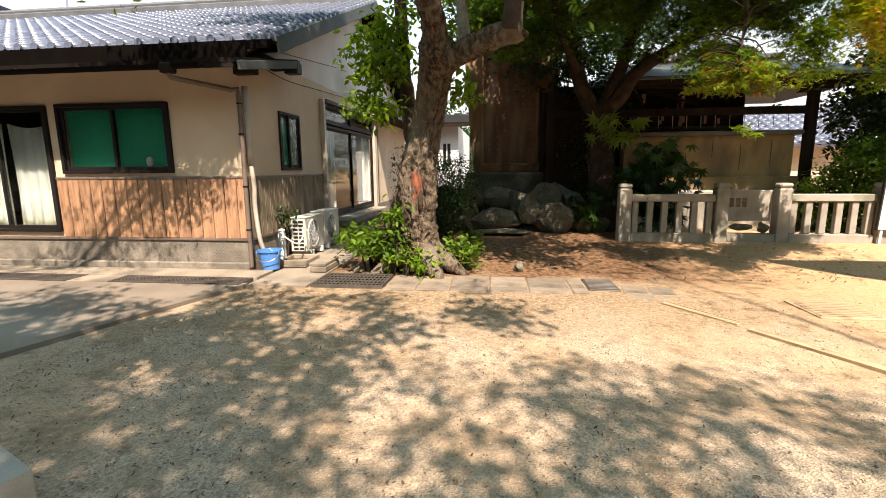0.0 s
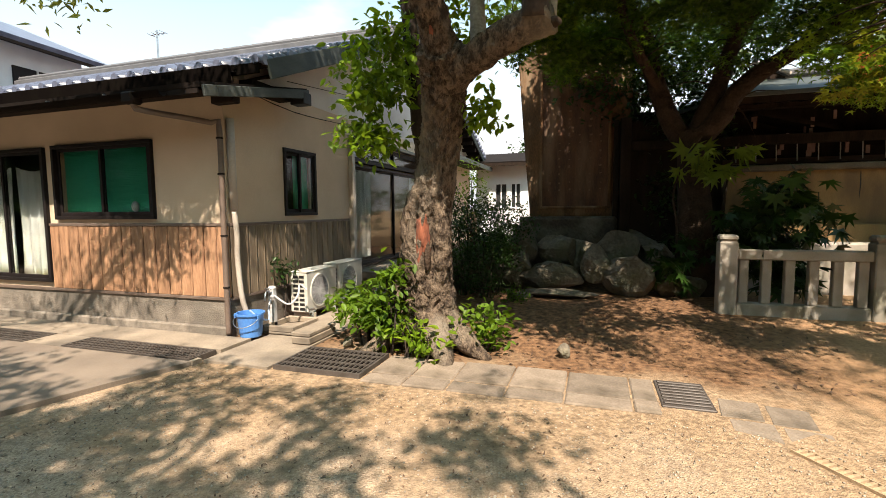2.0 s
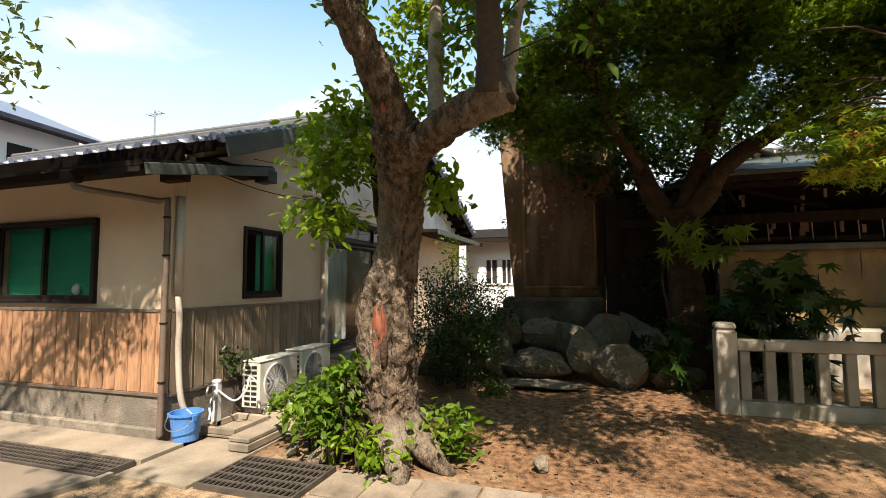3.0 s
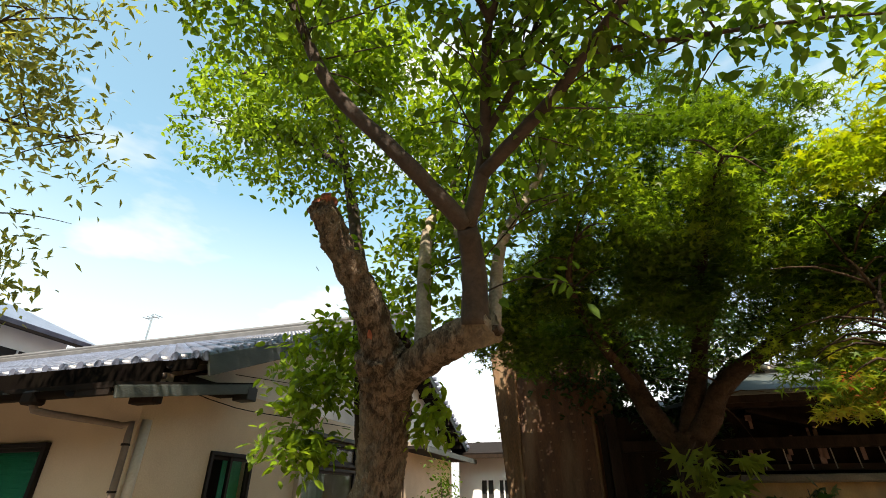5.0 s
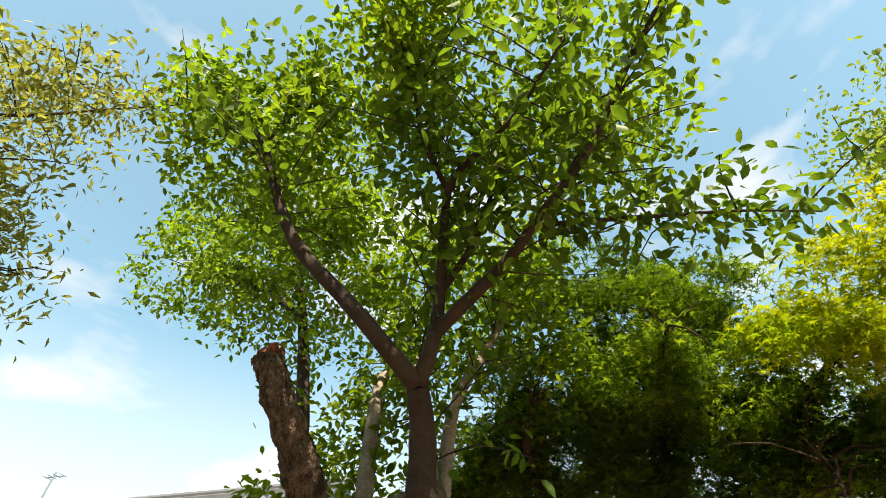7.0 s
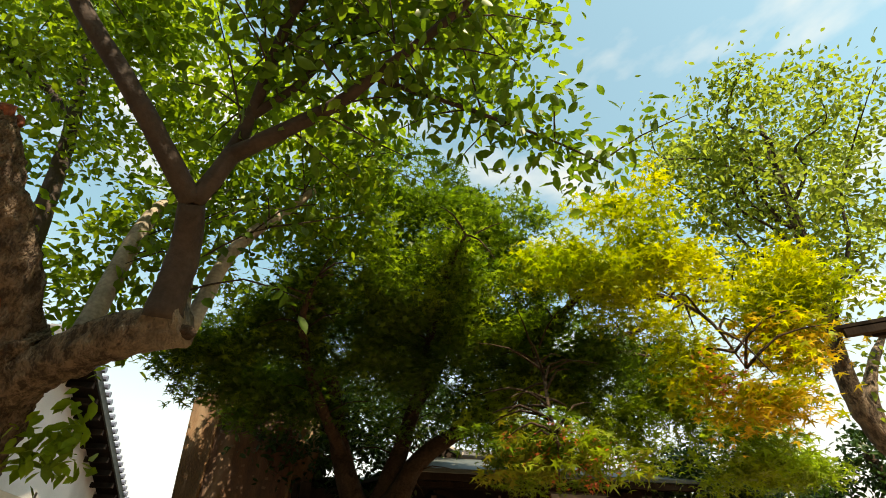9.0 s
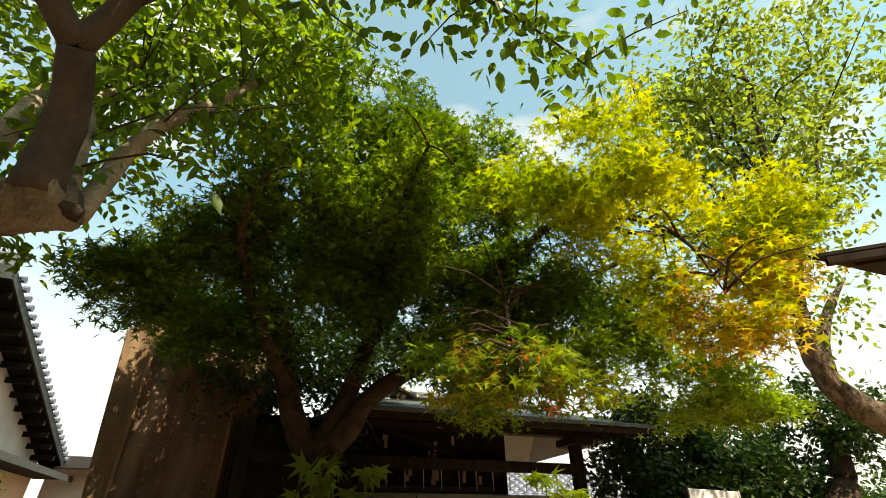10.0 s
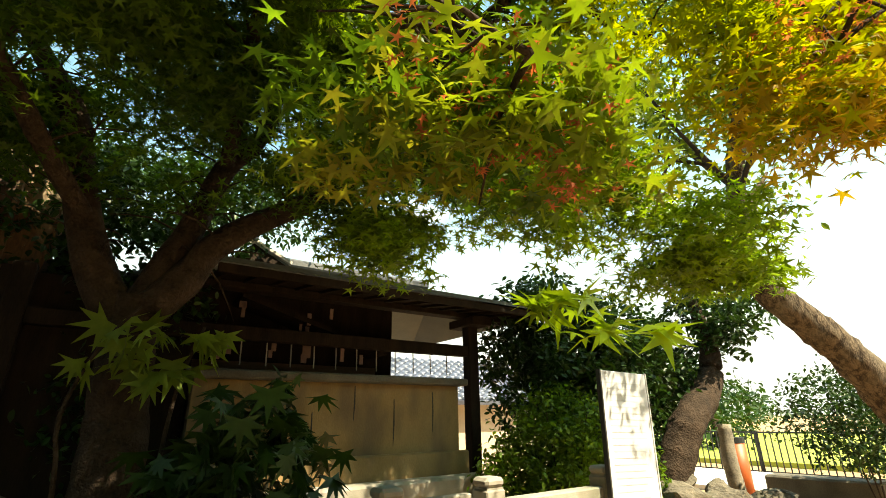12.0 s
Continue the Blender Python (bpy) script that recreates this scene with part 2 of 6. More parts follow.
def ground_material():
    m = bpy.data.materials.new("sandy_gravel")
    m.use_nodes = True
    n, l = m.node_tree.nodes, m.node_tree.links
    b = n["Principled BSDF"]
    b.inputs["Roughness"].default_value = 0.95
    b.inputs["Specular IOR Level"].default_value = 0.2
    tc = n.new("ShaderNodeTexCoord")

    def tex(scale, detail=5, kind="ShaderNodeTexNoise"):
        t = n.new(kind)
        t.inputs["Scale"].default_value = scale
        if kind == "ShaderNodeTexNoise":
            t.inputs["Detail"].default_value = detail
        l.new(tc.outputs["Object"], t.inputs["Vector"])
        return t

    def mix(fac, a, c, mode="MIX"):
        x = n.new("ShaderNodeMixRGB")
        x.blend_type = mode
        for k, v in enumerate((fac, a, c)):
            if hasattr(v, "is_output"):
                l.new(v, x.inputs[k])
            else:
                x.inputs[k].default_value = v if k == 0 else (*v, 1)
        return x.outputs[0]

    def ramp(v, lo, hi):
        r = n.new("ShaderNodeValToRGB")
        r.color_ramp.elements[0].position, r.color_ramp.elements[1].position = lo, hi
        l.new(v, r.inputs[0])
        return r.outputs[0]

    sep = n.new("ShaderNodeSeparateXYZ")
    l.new(tc.outputs["Object"], sep.inputs[0])
    wob = tex(1.3, 6)

    def band(axis, a, c):
        """0 below a, 1 above c along an axis, with a ragged border."""
        s = n.new("ShaderNodeMath")
        s.operation = "MULTIPLY_ADD"
        l.new(wob.outputs[0], s.inputs[0])
        s.inputs[1].default_value = 1.6
        l.new(sep.outputs[axis], s.inputs[2])
        r = n.new("ShaderNodeMapRange")
        r.inputs["From Min"].default_value, r.inputs["From Max"].default_value = a + 0.8, c + 0.8
        l.new(s.outputs[0], r.inputs["Value"])
        return r.outputs[0]

    cell = tex(85, kind="ShaderNodeTexVoronoi")
    cell.feature = "F1"
    grit = mix(cell.outputs["Color"], (0.185, 0.138, 0.10), (0.58, 0.455, 0.335))
    grit = mix(ramp(tex(420, 2).outputs[0], 0.35, 0.65), mix(0.5, grit, (0.14, 0.112, 0.084)), grit)
    sandy = mix(ramp(tex(30, 6).outputs[0], 0.3, 0.7), (0.34, 0.208, 0.112), (0.50, 0.328, 0.19))
    soil = mix(ramp(tex(16, 8).outputs[0], 0.35, 0.7), (0.07, 0.037, 0.02), (0.225, 0.125, 0.066))
    base = mix(ramp(tex(0.8, 6).outputs[0], 0.38, 0.66), grit, mix(0.45, grit, sandy))
    worn = mix(ramp(tex(26, 8).outputs[0], 0.35, 0.7), (0.13, 0.085, 0.05), (0.36, 0.248, 0.15))
    base = mix(ramp(tex(1.7, 9).outputs[0], 0.46, 0.62), base, mix(0.6, base, worn))
    base = mix(ramp(tex(7.0, 9).outputs[0], 0.52, 0.72), base, mix(0.6, base, (0.12, 0.088, 0.06)))
    edge = n.new("ShaderNodeMath")
    edge.operation = "MULTIPLY"
    edge.inputs[1].default_value = 0.75
    l.new(band(1, 3.7, 4.8), edge.inputs[0])
    base = mix(edge.outputs[0], base, worn)
    base = mix(band(1, 5.75, 6.25), base, soil)
    base = mix(band(0, 2.0, 4.4), base, sandy)
    l.new(base, b.inputs["Base Color"])
    bp = n.new("ShaderNodeBump")
    bp.inputs["Strength"].default_value, bp.inputs["Distance"].default_value = 0.9, 0.009
    l.new(cell.outputs["Distance"], bp.inputs["Height"])
    l.new(bp.outputs[0], b.inputs["Normal"])
    return m


M["ground"] = ground_material()


# ---- mesh helpers ----
def mesh_of(name, bm, material, smooth=False):
    me = bpy.data.meshes.new(name)
    bm.to_mesh(me)
    bm.free()
    if material is not None:
        me.materials.append(M[material])
    if smooth:
        me.polygons.foreach_set("use_smooth", [True] * len(me.polygons))
    return me


def part(name, bm, material, parent, label="", smooth=False):
    """Links a bmesh as one mesh object under a thing or a part."""
    ob = new(name, mesh_of(name, bm, material, smooth))
    ob.parent = parent
    if label:
        tagged(ob, label)
    return ob


def shared(name, me, parent, m=None):
    """One more piece on mesh data that is shared."""
    ob = new(name, me)
    ob.parent = parent
    if m is not None:
        ob.matrix_basis = m
    return ob


def thing(name, label, category, group="", kind="", at=(0, 0, 0)):
    ob = new(name)
    ob.empty_display_size = 0.1
    ob.location = at
    return tagged(ob, label, category, group, kind)


def solid(name, bm, material, label, category="", kind="", group="", smooth=False):
    return tagged(new(name, mesh_of(name, bm, material, smooth)), label, category, group, kind)


def box(x0, y0, z0, x1, y1, z1, bm=None, bevel=0.0):
    bm = bm or bmesh.new()
    r = bmesh.ops.create_cube(bm, size=1.0)
    for v in r["verts"]:
        v.co = Vector(((x0 + x1) / 2 + v.co.x * (x1 - x0), (y0 + y1) / 2 + v.co.y * (y1 - y0), (z0 + z1) / 2 + v.co.z * (z1 - z0)))
    if bevel:
        ed = list({e for v in r["verts"] for e in v.link_edges})
        bmesh.ops.bevel(bm, geom=ed, offset=bevel, segments=1, affect="EDGES", profile=0.5)
    return bm


def beam(a, c, w, h, bm=None, bevel=0.0, up=(0, 0, 1)):
    """A bar from a to c, w across and h along up."""
    bm = bm or bmesh.new()
    a, c = Vector(a), Vector(c)
    d = (c - a).normalized()
    side = d.cross(Vector(up)).normalized()
    u = side.cross(d).normalized()
    r = bmesh.ops.create_cube(bm, size=1.0)
    ln = (c - a).length
    for v in r["verts"]:
        v.co = (a + c) / 2 + side * v.co.x * w + d * v.co.y * ln + u * v.co.z * h
    if bevel:
        ed = list({e for v in r["verts"] for e in v.link_edges})
        bmesh.ops.bevel(bm, geom=ed, offset=bevel, segments=1, affect="EDGES", profile=0.5)
    return bm


def smooth_path(pts, radii, step=0.12):
    """Catmull-Rom through the points, with radii."""
    pts = [Vector(p) for p in pts]
    out, rr = [], []
    for i in range(len(pts) - 1):
        p0, p1, p2, p3 = pts[max(i - 1, 0)], pts[i], pts[i + 1], pts[min(i + 2, len(pts) - 1)]
        k = max(2, int((p2 - p1).length / step))
        for j in range(k):
            t = j / k
            out.append(0.5 * (2 * p1 + (p2 - p0) * t + (2 * p0 - 5 * p1 + 4 * p2 - p3) * t * t + (3 * p1 - p0 - 3 * p2 + p3) * t ** 3))
            rr.append(radii[i] + (radii[i + 1] - radii[i]) * t)
    return out + [pts[-1]], rr + [radii[-1]]


def tube(pts, radii, bm=None, sides=8, rough=0.0, freq=4.0, cap=True, step=0.12, lobes=0.0, furrow=0.0):
    """A tapered tube along a smooth path, with knobbly skin where rough is given."""
    bm = bm or bmesh.new()
    if isinstance(radii, (int, float)):
        radii = [radii] * len(pts)
    path, rad = smooth_path(pts, radii, step) if step else ([Vector(p) for p in pts], radii)
    ref = Vector((0.31, 0.17, 0.93)).normalized()
    rings = []
    for i, p in enumerate(path):
        d = (path[min(i + 1, len(path) - 1)] - path[max(i - 1, 0)]).normalized()
        if abs(d.dot(ref)) > 0.97:
            ref = Vector((0.9, 0.3, 0.1)).normalized()
        u = d.cross(ref).normalized()
        w = u.cross(d)
        ring = []
        for k in range(sides):
            a = 2 * math.pi * k / sides
            n = u * math.cos(a) + w * math.sin(a)
            q = p + n * rad[i]
            if rough:
                f = 1 + rough * noise.noise(q * freq) + 0.5 * rough * noise.noise(q * freq * 2.7)
                if lobes:
                    f += lobes * math.sin(5 * a + 3 * noise.noise(p * 1.5))
                if furrow:
                    g = Vector((q.x * 25, q.y * 25, q.z * 10))
                    f += furrow * (0.35 - abs(noise.noise(g)) * 1.5) + furrow * 0.6 * (0.3 - abs(noise.noise(g * 2.3)))
                q = p + n * rad[i] * f
            ring.append(bm.verts.new(q))
        rings.append(ring)
    for r0, r1 in zip(rings, rings[1:]):
        for k in range(sides):
            bm.faces.new((r0[k], r0[(k + 1) % sides], r1[(k + 1) % sides], r1[k]))
    if cap:
        bm.faces.new(rings[0][::-1])
        bm.faces.new(rings[-1])
    return bm


def boulder(size, seed, sub=3, rough=0.22, bm=None, at=(0, 0, 0), flat=0.0):
    bm = bm or bmesh.new()
    r = bmesh.ops.create_icosphere(bm, subdivisions=sub, radius=1)
    off = Vector((seed * 7.3, seed * 3.1, seed * 1.7))
    cr = random.Random(seed)
    cuts = [(Vector((cr.gauss(0, 1), cr.gauss(0, 1), cr.gauss(0, 1))).normalized(), cr.uniform(0.55, 0.85)) for q in range(13)] if rough > 0.08 else []
    for v in r["verts"]:
        d = v.co.normalized()
        f = 1 + rough * noise.noise(d * 1.3 + off) * 1.6 + rough * 0.5 * noise.noise(d * 3.5 + off)
        q = d * f
        for cn, cd in cuts:
            over = q.dot(cn) - cd
            if over > 0:
                q -= cn * over * 0.97
        q += d * (0.05 * noise.noise(d * 5 + off) + 0.035 * noise.noise(d * 12 + off))
        v.co = Vector(at) + Vector((q.x * size[0], q.y * size[1], q.z * size[2]))
    return bm


RNG = np.random.default_rng(7)
LEAF_OVAL = (((0, 0, 0), (0.21, 0.25, 0.05), (0.23, 0.6, 0.03), (0, 1, -0.10), (-0.23, 0.6, 0.03), (-0.21, 0.25, 0.05)), ((0, 1, 2, 3), (0, 3, 4, 5)))
LEAF_SLIM = (((0, 0, 0), (0.17, 0.4, 0.03), (0, 1, -0.08), (-0.17, 0.4, 0.03)), ((0, 1, 2), (0, 2, 3)))


def star_leaf(lobes, spread=2.3, web=0.24):
    """A palmate leaf: pointed lobes round the stalk's end."""
    v = [(0, 0, 0)]
    for k in range(lobes):
        a = -spread + 2 * spread * k / (lobes - 1)
        ln = 0.55 + 0.45 * math.cos(a * 0.62)
        if k:
            am = a - spread / (lobes - 1)
            v.append((web * math.sin(am), 0.10 + web * math.cos(am), 0.02))
        v.append((ln * math.sin(a), 0.10 + ln * math.cos(a), -0.12))
    f = [(0, i + 1, i) for i in range(1, len(v) - 1)]
    return tuple(v), tuple(f)


LEAF_STAR = star_leaf(5)
LEAF_PALM = (lambda v, f: (tuple((x * 1.0, y, z) for x, y, z in v), f))(*star_leaf(7, 2.0, 0.38))


def leaf_mesh(name, pos, size, shape, material, droop=0.35, flat=0.6, heading=None):
    """Many leaves in one mesh: each at its place, turned by chance, lying more or less flat."""
    tv, tf = np.array(shape[0], float), shape[1]
    n = len(pos)
    pos = np.asarray(pos, float)
    yaw = RNG.uniform(0, 2 * np.pi, n) if heading is None else heading + RNG.normal(0, 0.6, n)
    pit = RNG.normal(-droop, 0.45, n)
    rol = RNG.normal(0, 1.1 - flat, n)
    sz = size * RNG.uniform(0.7, 1.25, n)
    cy, sy, cp, sp, cr, sr = np.cos(yaw), np.sin(yaw), np.cos(pit), np.sin(pit), np.cos(rol), np.sin(rol)
    x = tv[None, :, 0] * cr[:, None] + tv[None, :, 2] * sr[:, None]
    z = -tv[None, :, 0] * sr[:, None] + tv[None, :, 2] * cr[:, None]
    y = np.repeat(tv[None, :, 1], n, 0)
    y, z = y * cp[:, None] - z * sp[:, None], y * sp[:, None] + z * cp[:, None]
    x, y = x * cy[:, None] - y * sy[:, None], x * sy[:, None] + y * cy[:, None]
    v = np.stack([x, y, z], -1) * sz[:, None, None] + pos[:, None, :]
    k = len(tv)
    me = bpy.data.meshes.new(name)
    loops = np.concatenate([np.concatenate([np.array(f) for f in tf])[None, :] + (np.arange(n) * k)[:, None]]).ravel()
    sizes = np.tile([len(f) for f in tf], n)
    me.vertices.add(n * k)
    me.vertices.foreach_set("co", v.ravel())
    me.loops.add(len(loops))
    me.loops.foreach_set("vertex_index", loops.astype(np.int32))
    me.polygons.add(len(sizes))
    me.polygons.foreach_set("loop_start", np.concatenate([[0], np.cumsum(sizes)[:-1]]).astype(np.int32))
    me.update(calc_edges=True)
    me.materials.append(M[material])
    return me


def clump_points(centre, radii, clumps, per, disc=(0.35, 0.09), gap=0.0, hollow=0.0):
    """Leaf places in flat clumps scattered through an ellipsoid with gaps."""
    out = []
    c, r = np.array(centre, float), np.array(radii, float)
    while len(out) < clumps:
        p = RNG.normal(size=3)
        p = p / np.linalg.norm(p) * RNG.uniform(hollow, 1) ** (1 / 3)
        q = c + p * r
        if gap and noise.noise(Vector(q) * 2.0) < (gap - 0.42) * 1.2:
            continue
        out.append(q)
    out = np.array(out)
    a, s = RNG.uniform(0, 2 * np.pi, (clumps, per)), np.sqrt(RNG.uniform(0, 1, (clumps, per)))
    wid = disc[0] * RNG.uniform(0.6, 1.4, (clumps, 1))
    x, y = wid * s * np.cos(a), wid * s * np.sin(a)
    z = RNG.normal(0, disc[1], (clumps, per)) - 0.25 * s * wid
    return (out[:, None, :] + np.stack([x, y, z], -1)).reshape(-1, 3)


def along(path, n, spread, start=0.25):
    """Leaf places round a branch's path."""
    path, _ = smooth_path(path, [0.0] * len(path))
    p = np.array([tuple(v) for v in path])
    i = RNG.integers(int(len(p) * start), len(p), n)
    return p[i] + RNG.normal(0, spread, (n, 3))


# ---- ground ----
def ground_z(x, y):
    """The yard is level; it rises a little towards the rocks and the fence."""
    t = min(max((y - 6.3) / 1.9, 0), 1)
    s = min(max((x + 2.2) / 1.5, 0), 1)
    z = 0.2 * t * t * (3 - 2 * t) * s
    near = max(0.0, 1 - math.hypot(x, y - 5) / 14)
    return z + near * (0.03 * noise.noise((x * 0.5, y * 0.5, 0)) + 0.012 * noise.noise((x * 2.1, y * 2.1, 3))) - 0.015


def build_ground():
    bm = bmesh.new()
    xs = [-700, -200, -60, -25, -14] + [-10 + 0.25 * i for i in range(97)] + [17, 22, 40, 90, 250, 700]
    ys = [-700, -200, -60, -20, -9] + [-5 + 0.25 * i for i in range(73)] + [16, 22, 40, 90, 250, 700]
    rows = [[bm.verts.new((x, y, ground_z(x, y))) for x in xs] for y in ys]
    for r0, r1 in zip(rows, rows[1:]):
        for k in range(len(xs) - 1):
            bm.faces.new((r0[k], r0[k + 1], r1[k + 1], r1[k]))
    return solid("ground", bm, "ground", "sandy gravel yard with soil under the trees", "ground", "structure", smooth=True)


ground = build_ground()


def slab_poly(corners, z0, z1, bm=None):
    bm = bm or bmesh.new()
    lo = [bm.verts.new((x, y, z0)) for x, y in corners]
    hi = [bm.verts.new((x, y, z1)) for x, y in corners]
    n = len(corners)
    bm.faces.new(lo[::-1])
    bm.faces.new(hi)
    for i in range(n):
        bm.faces.new((lo[i], lo[(i + 1) % n], hi[(i + 1) % n], hi[i]))
    return bm


# concrete driveway before the house, and the apron at its foot
solid("pavement_1", slab_poly([(-30, -6), (-6.2, -6), (-3.85, 2.9), (-3.12, 5.18), (-30, 5.18)], -0.2, 0.035), "drive",
      "grey concrete driveway with a worn edge", "driveway", "structure")
apron = solid("pavement_2", box(-30, 5.56, -0.2, -3.12, 6.02, 0.04), "concrete", "pale concrete apron along the house wall", "pavement", "structure")
box_bm = box(-3.1, 5.3, -0.2, -2.33, 9.3, 0.012)
solid("pavement_3", box_bm, "concrete", "concrete slab beside the house wall", "pavement", "structure")


def grate(x0, x1, y0, y1, z, along_x=True):
    """A steel drain grating: frame, bearing bars and cross bars over a solid fill, black for the channel's shade."""
    g = thing("drain_grating", "rusty steel drain grating set in the concrete", "drain grating", "drain gratings", at=(x0, y0, z))
    w, d = x1 - x0, y1 - y0
    # filled block; the shade of an open channel is in its black
    part("channel", box(0.021, 0.026, -0.16, w - 0.021, d - 0.026, -0.017), "pit", g)
    for nm, b in (("frame", (0, 0, -0.12, w, 0.025, 0)), ("frame", (0, d - 0.025, -0.12, w, d, 0)), ("frame", (0, 0.025, -0.12, 0.02, d - 0.025, 0)), ("frame", (w - 0.02, 0.025, -0.12, w, d - 0.025, 0))):
        part(nm, box(*b), "iron", g)
    bm = box(-0.006, 0.026, -0.016, 0.006, d - 0.026, -0.003)
    me = mesh_of("bar", bm, "iron")
    k = int(w / 0.05)
    for i in range(1, k):
        shared("bar", me, g, Matrix.Translation((i * w / k, 0, 0)))
    me = mesh_of("crossbar", box(0.02, -0.008, -0.016, w - 0.02, 0.008, -0.001), "iron")
    for j in range(1, 5):
        shared("crossbar", me, g, Matrix.Translation((0, j * d / 5, 0)))
    return g


grate(-4.95, -3.16, 5.2, 5.54, 0.045)
grate(-7.6, -5.55, 5.2, 5.54, 0.045)
grate(-2.3, -1.38, 5.34, 5.98, 0.026)
solid("pavement_5", slab_poly([(-30, 5.182), (-7.602, 5.182), (-7.602, 5.558), (-30, 5.558)], -0.2, 0.036), "concrete", "concrete channel edge", "pavement", "structure")
solid("pavement_6", box(-5.548, 5.182, -0.2, -4.952, 5.558, 0.036), "concrete", "concrete channel edge between two gratings", "pavement", "structure")
solid("pavement_7", box(-3.158, 5.182, -0.2, -3.102, 5.298, 0.034), "concrete", "concrete channel edge", "pavement", "structure")

# row of paving slabs from the grating to the iron cover
M["paver"] = mat("paver", (0.24, 0.19, 0.145), (0.12, 0.092, 0.068), 0.92, 3.0, 50, 0.5, stain=(0.085, 0.065, 0.045), stain_scale=2.2, piece=0.18)
paving = tagged(new("pavement_4"), "row of worn concrete paving slabs", "pavement", "", "structure")
x = -1.36
rng = random.Random(4)
while x < 1.05:
    w = rng.uniform(0.36, 0.52)
    w = min(w, 1.09 - x)
    for y0, y1 in ((5.28, 5.5), (5.51, 6.0)):
        ob = part("paving_slab", box(-w / 2 + 0.007, -(y1 - y0) / 2 + 0.005, -0.08, w / 2 - 0.007, (y1 - y0) / 2 - 0.005, 0.0, bevel=0.012), "paver", paving)
        ob.matrix_basis = pose(x + w / 2, (y0 + y1) / 2, 0.006 + rng.uniform(-0.008, 0.006), rng.uniform(-0.7, 0.7), rng.uniform(-0.7, 0.7), rng.uniform(-0.6, 0.6))
    x += w
for k in range(2):
    for y0, y1 in ((5.0, 5.35), (5.38, 5.72)):
        ob = part("paving_slab", box(-0.14, -0.18, -0.08, 0.14, 0.18, 0, bevel=0.012), "paver", paving)
        ob.matrix_basis = pose(1.64 + 0.3 * k, (y0 + y1) / 2 - 0.06 * k, -0.006, 0, 0, rng.uniform(-9, -5))

M["sandy_iron"] = mat("sandy_iron", (0.36, 0.25, 0.15), (0.24, 0.165, 0.1), 0.9, 5, 60, 0.3, stain=(0.42, 0.30, 0.18), stain_scale=2.0)
cover = thing("drain_cover", "dark iron drain cover with raised bars", "drain cover", at=(1.1, 5.44, 0.004))
part("plate", box(0, 0, -0.05, 0.37, 0.56, 0.0, bevel=0.006), "iron", cover)
bar_me = mesh_of("rib", box(0.02, -0.018, 0.0, 0.35, 0.018, 0.012, bevel=0.004), "iron")
for k in range(8):
    shared("rib", bar_me, cover, Matrix.Translation((0, 0.06 + k * 0.063, 0)))

narrow = thing("channel_grating", "narrow steel channel grating half buried in sand", "drain grating", at=(1.79, 4.97, 0.012))
narrow.rotation_euler = (0, 0, -0.967)
# black fill instead of a shaded hollow below the bars
part("channel", box(0, -0.04, -0.1, 0.80, 0.04, -0.02), "pit", narrow)
part("frame", box(0, -0.05, -0.1, 0.80, -0.04, 0.0), "sandy_iron", narrow)
part("frame", box(0, 0.04, -0.1, 0.80, 0.05, 0.0), "sandy_iron", narrow)
slot_me = mesh_of("bar", box(-0.011, -0.039, -0.019, 0.011, 0.039, -0.002), "sandy_iron")
for k in range(int(0.80 / 0.04)):
    shared("bar", slot_me, narrow, Matrix.Translation((0.03 + k * 0.04, 0, 0)))
solid("pavement_8", beam((2.27, 4.17, -0.05), (3.27, 2.59, -0.05), 0.09, 0.1, bevel=0.01), "sandy_iron", "narrow concrete edging strip flush with the sand", "edging", "structure")
plate = thing("drain_cover", "sand-covered square drain cover with ribs", "drain cover", at=(3.38, 4.86, -0.012))
part("plate", box(-0.3, -0.3, -0.05, 0.3, 0.3, 0.02, bevel=0.006), "sandy_iron", plate)
rib_me = mesh_of("rib", box(-0.27, -0.012, 0.02, 0.27, 0.012, 0.028, bevel=0.003), "sandy_iron")
for k in range(9):
    shared("rib", rib_me, plate, Matrix.Translation((0, -0.24 + k * 0.06, 0)))


# ---- house ----
CX, CY = -3.46, 6.1
house = thing("house", "low Japanese house with beige plaster walls and grey tile roof", "house", at=(CX, CY, 0))
INV = Matrix.Translation((-CX, -CY, 0))


def hp(name, bm, material, label="", smooth=False, parent=None):
    ob = part(name, bm, material, parent or house, label, smooth)
    if (parent or house) is house:
        ob.matrix_basis = INV
    return ob


def wall_x(x0, x1, y0, y1, z0, z1, holes, material):
    """A wall along x with thickness y0..y1 and openings (x0, x1, z0, z1)."""
    bm = bmesh.new()
    xs = sorted({x0, x1, *(h[0] for h in holes), *(h[1] for h in holes)})
    zs = sorted({z0, z1, *(h[2] for h in holes), *(h[3] for h in holes)})
    for a, c in zip(xs, xs[1:]):
        for e, f in zip(zs, zs[1:]):
            if not any(h[0] <= a and c <= h[1] and h[2] <= e and f <= h[3] for h in holes):
                box(a, y0, e, c, y1, f, bm)
    bmesh.ops.remove_doubles(bm, verts=bm.verts, dist=0.0005)
    seen = {}
    for f in bm.faces:
        seen.setdefault(tuple(round(v, 3) for v in f.calc_center_median()), []).append(f)
    bmesh.ops.delete(bm, geom=[f for k in seen.values() if len(k) > 1 for f in k], context="FACES_ONLY")
    return bm


def swap_xy(bm):
    for v in bm.verts:
        v.co.x, v.co.y = v.co.y, v.co.x
    bmesh.ops.reverse_faces(bm, faces=bm.faces)
    return bm


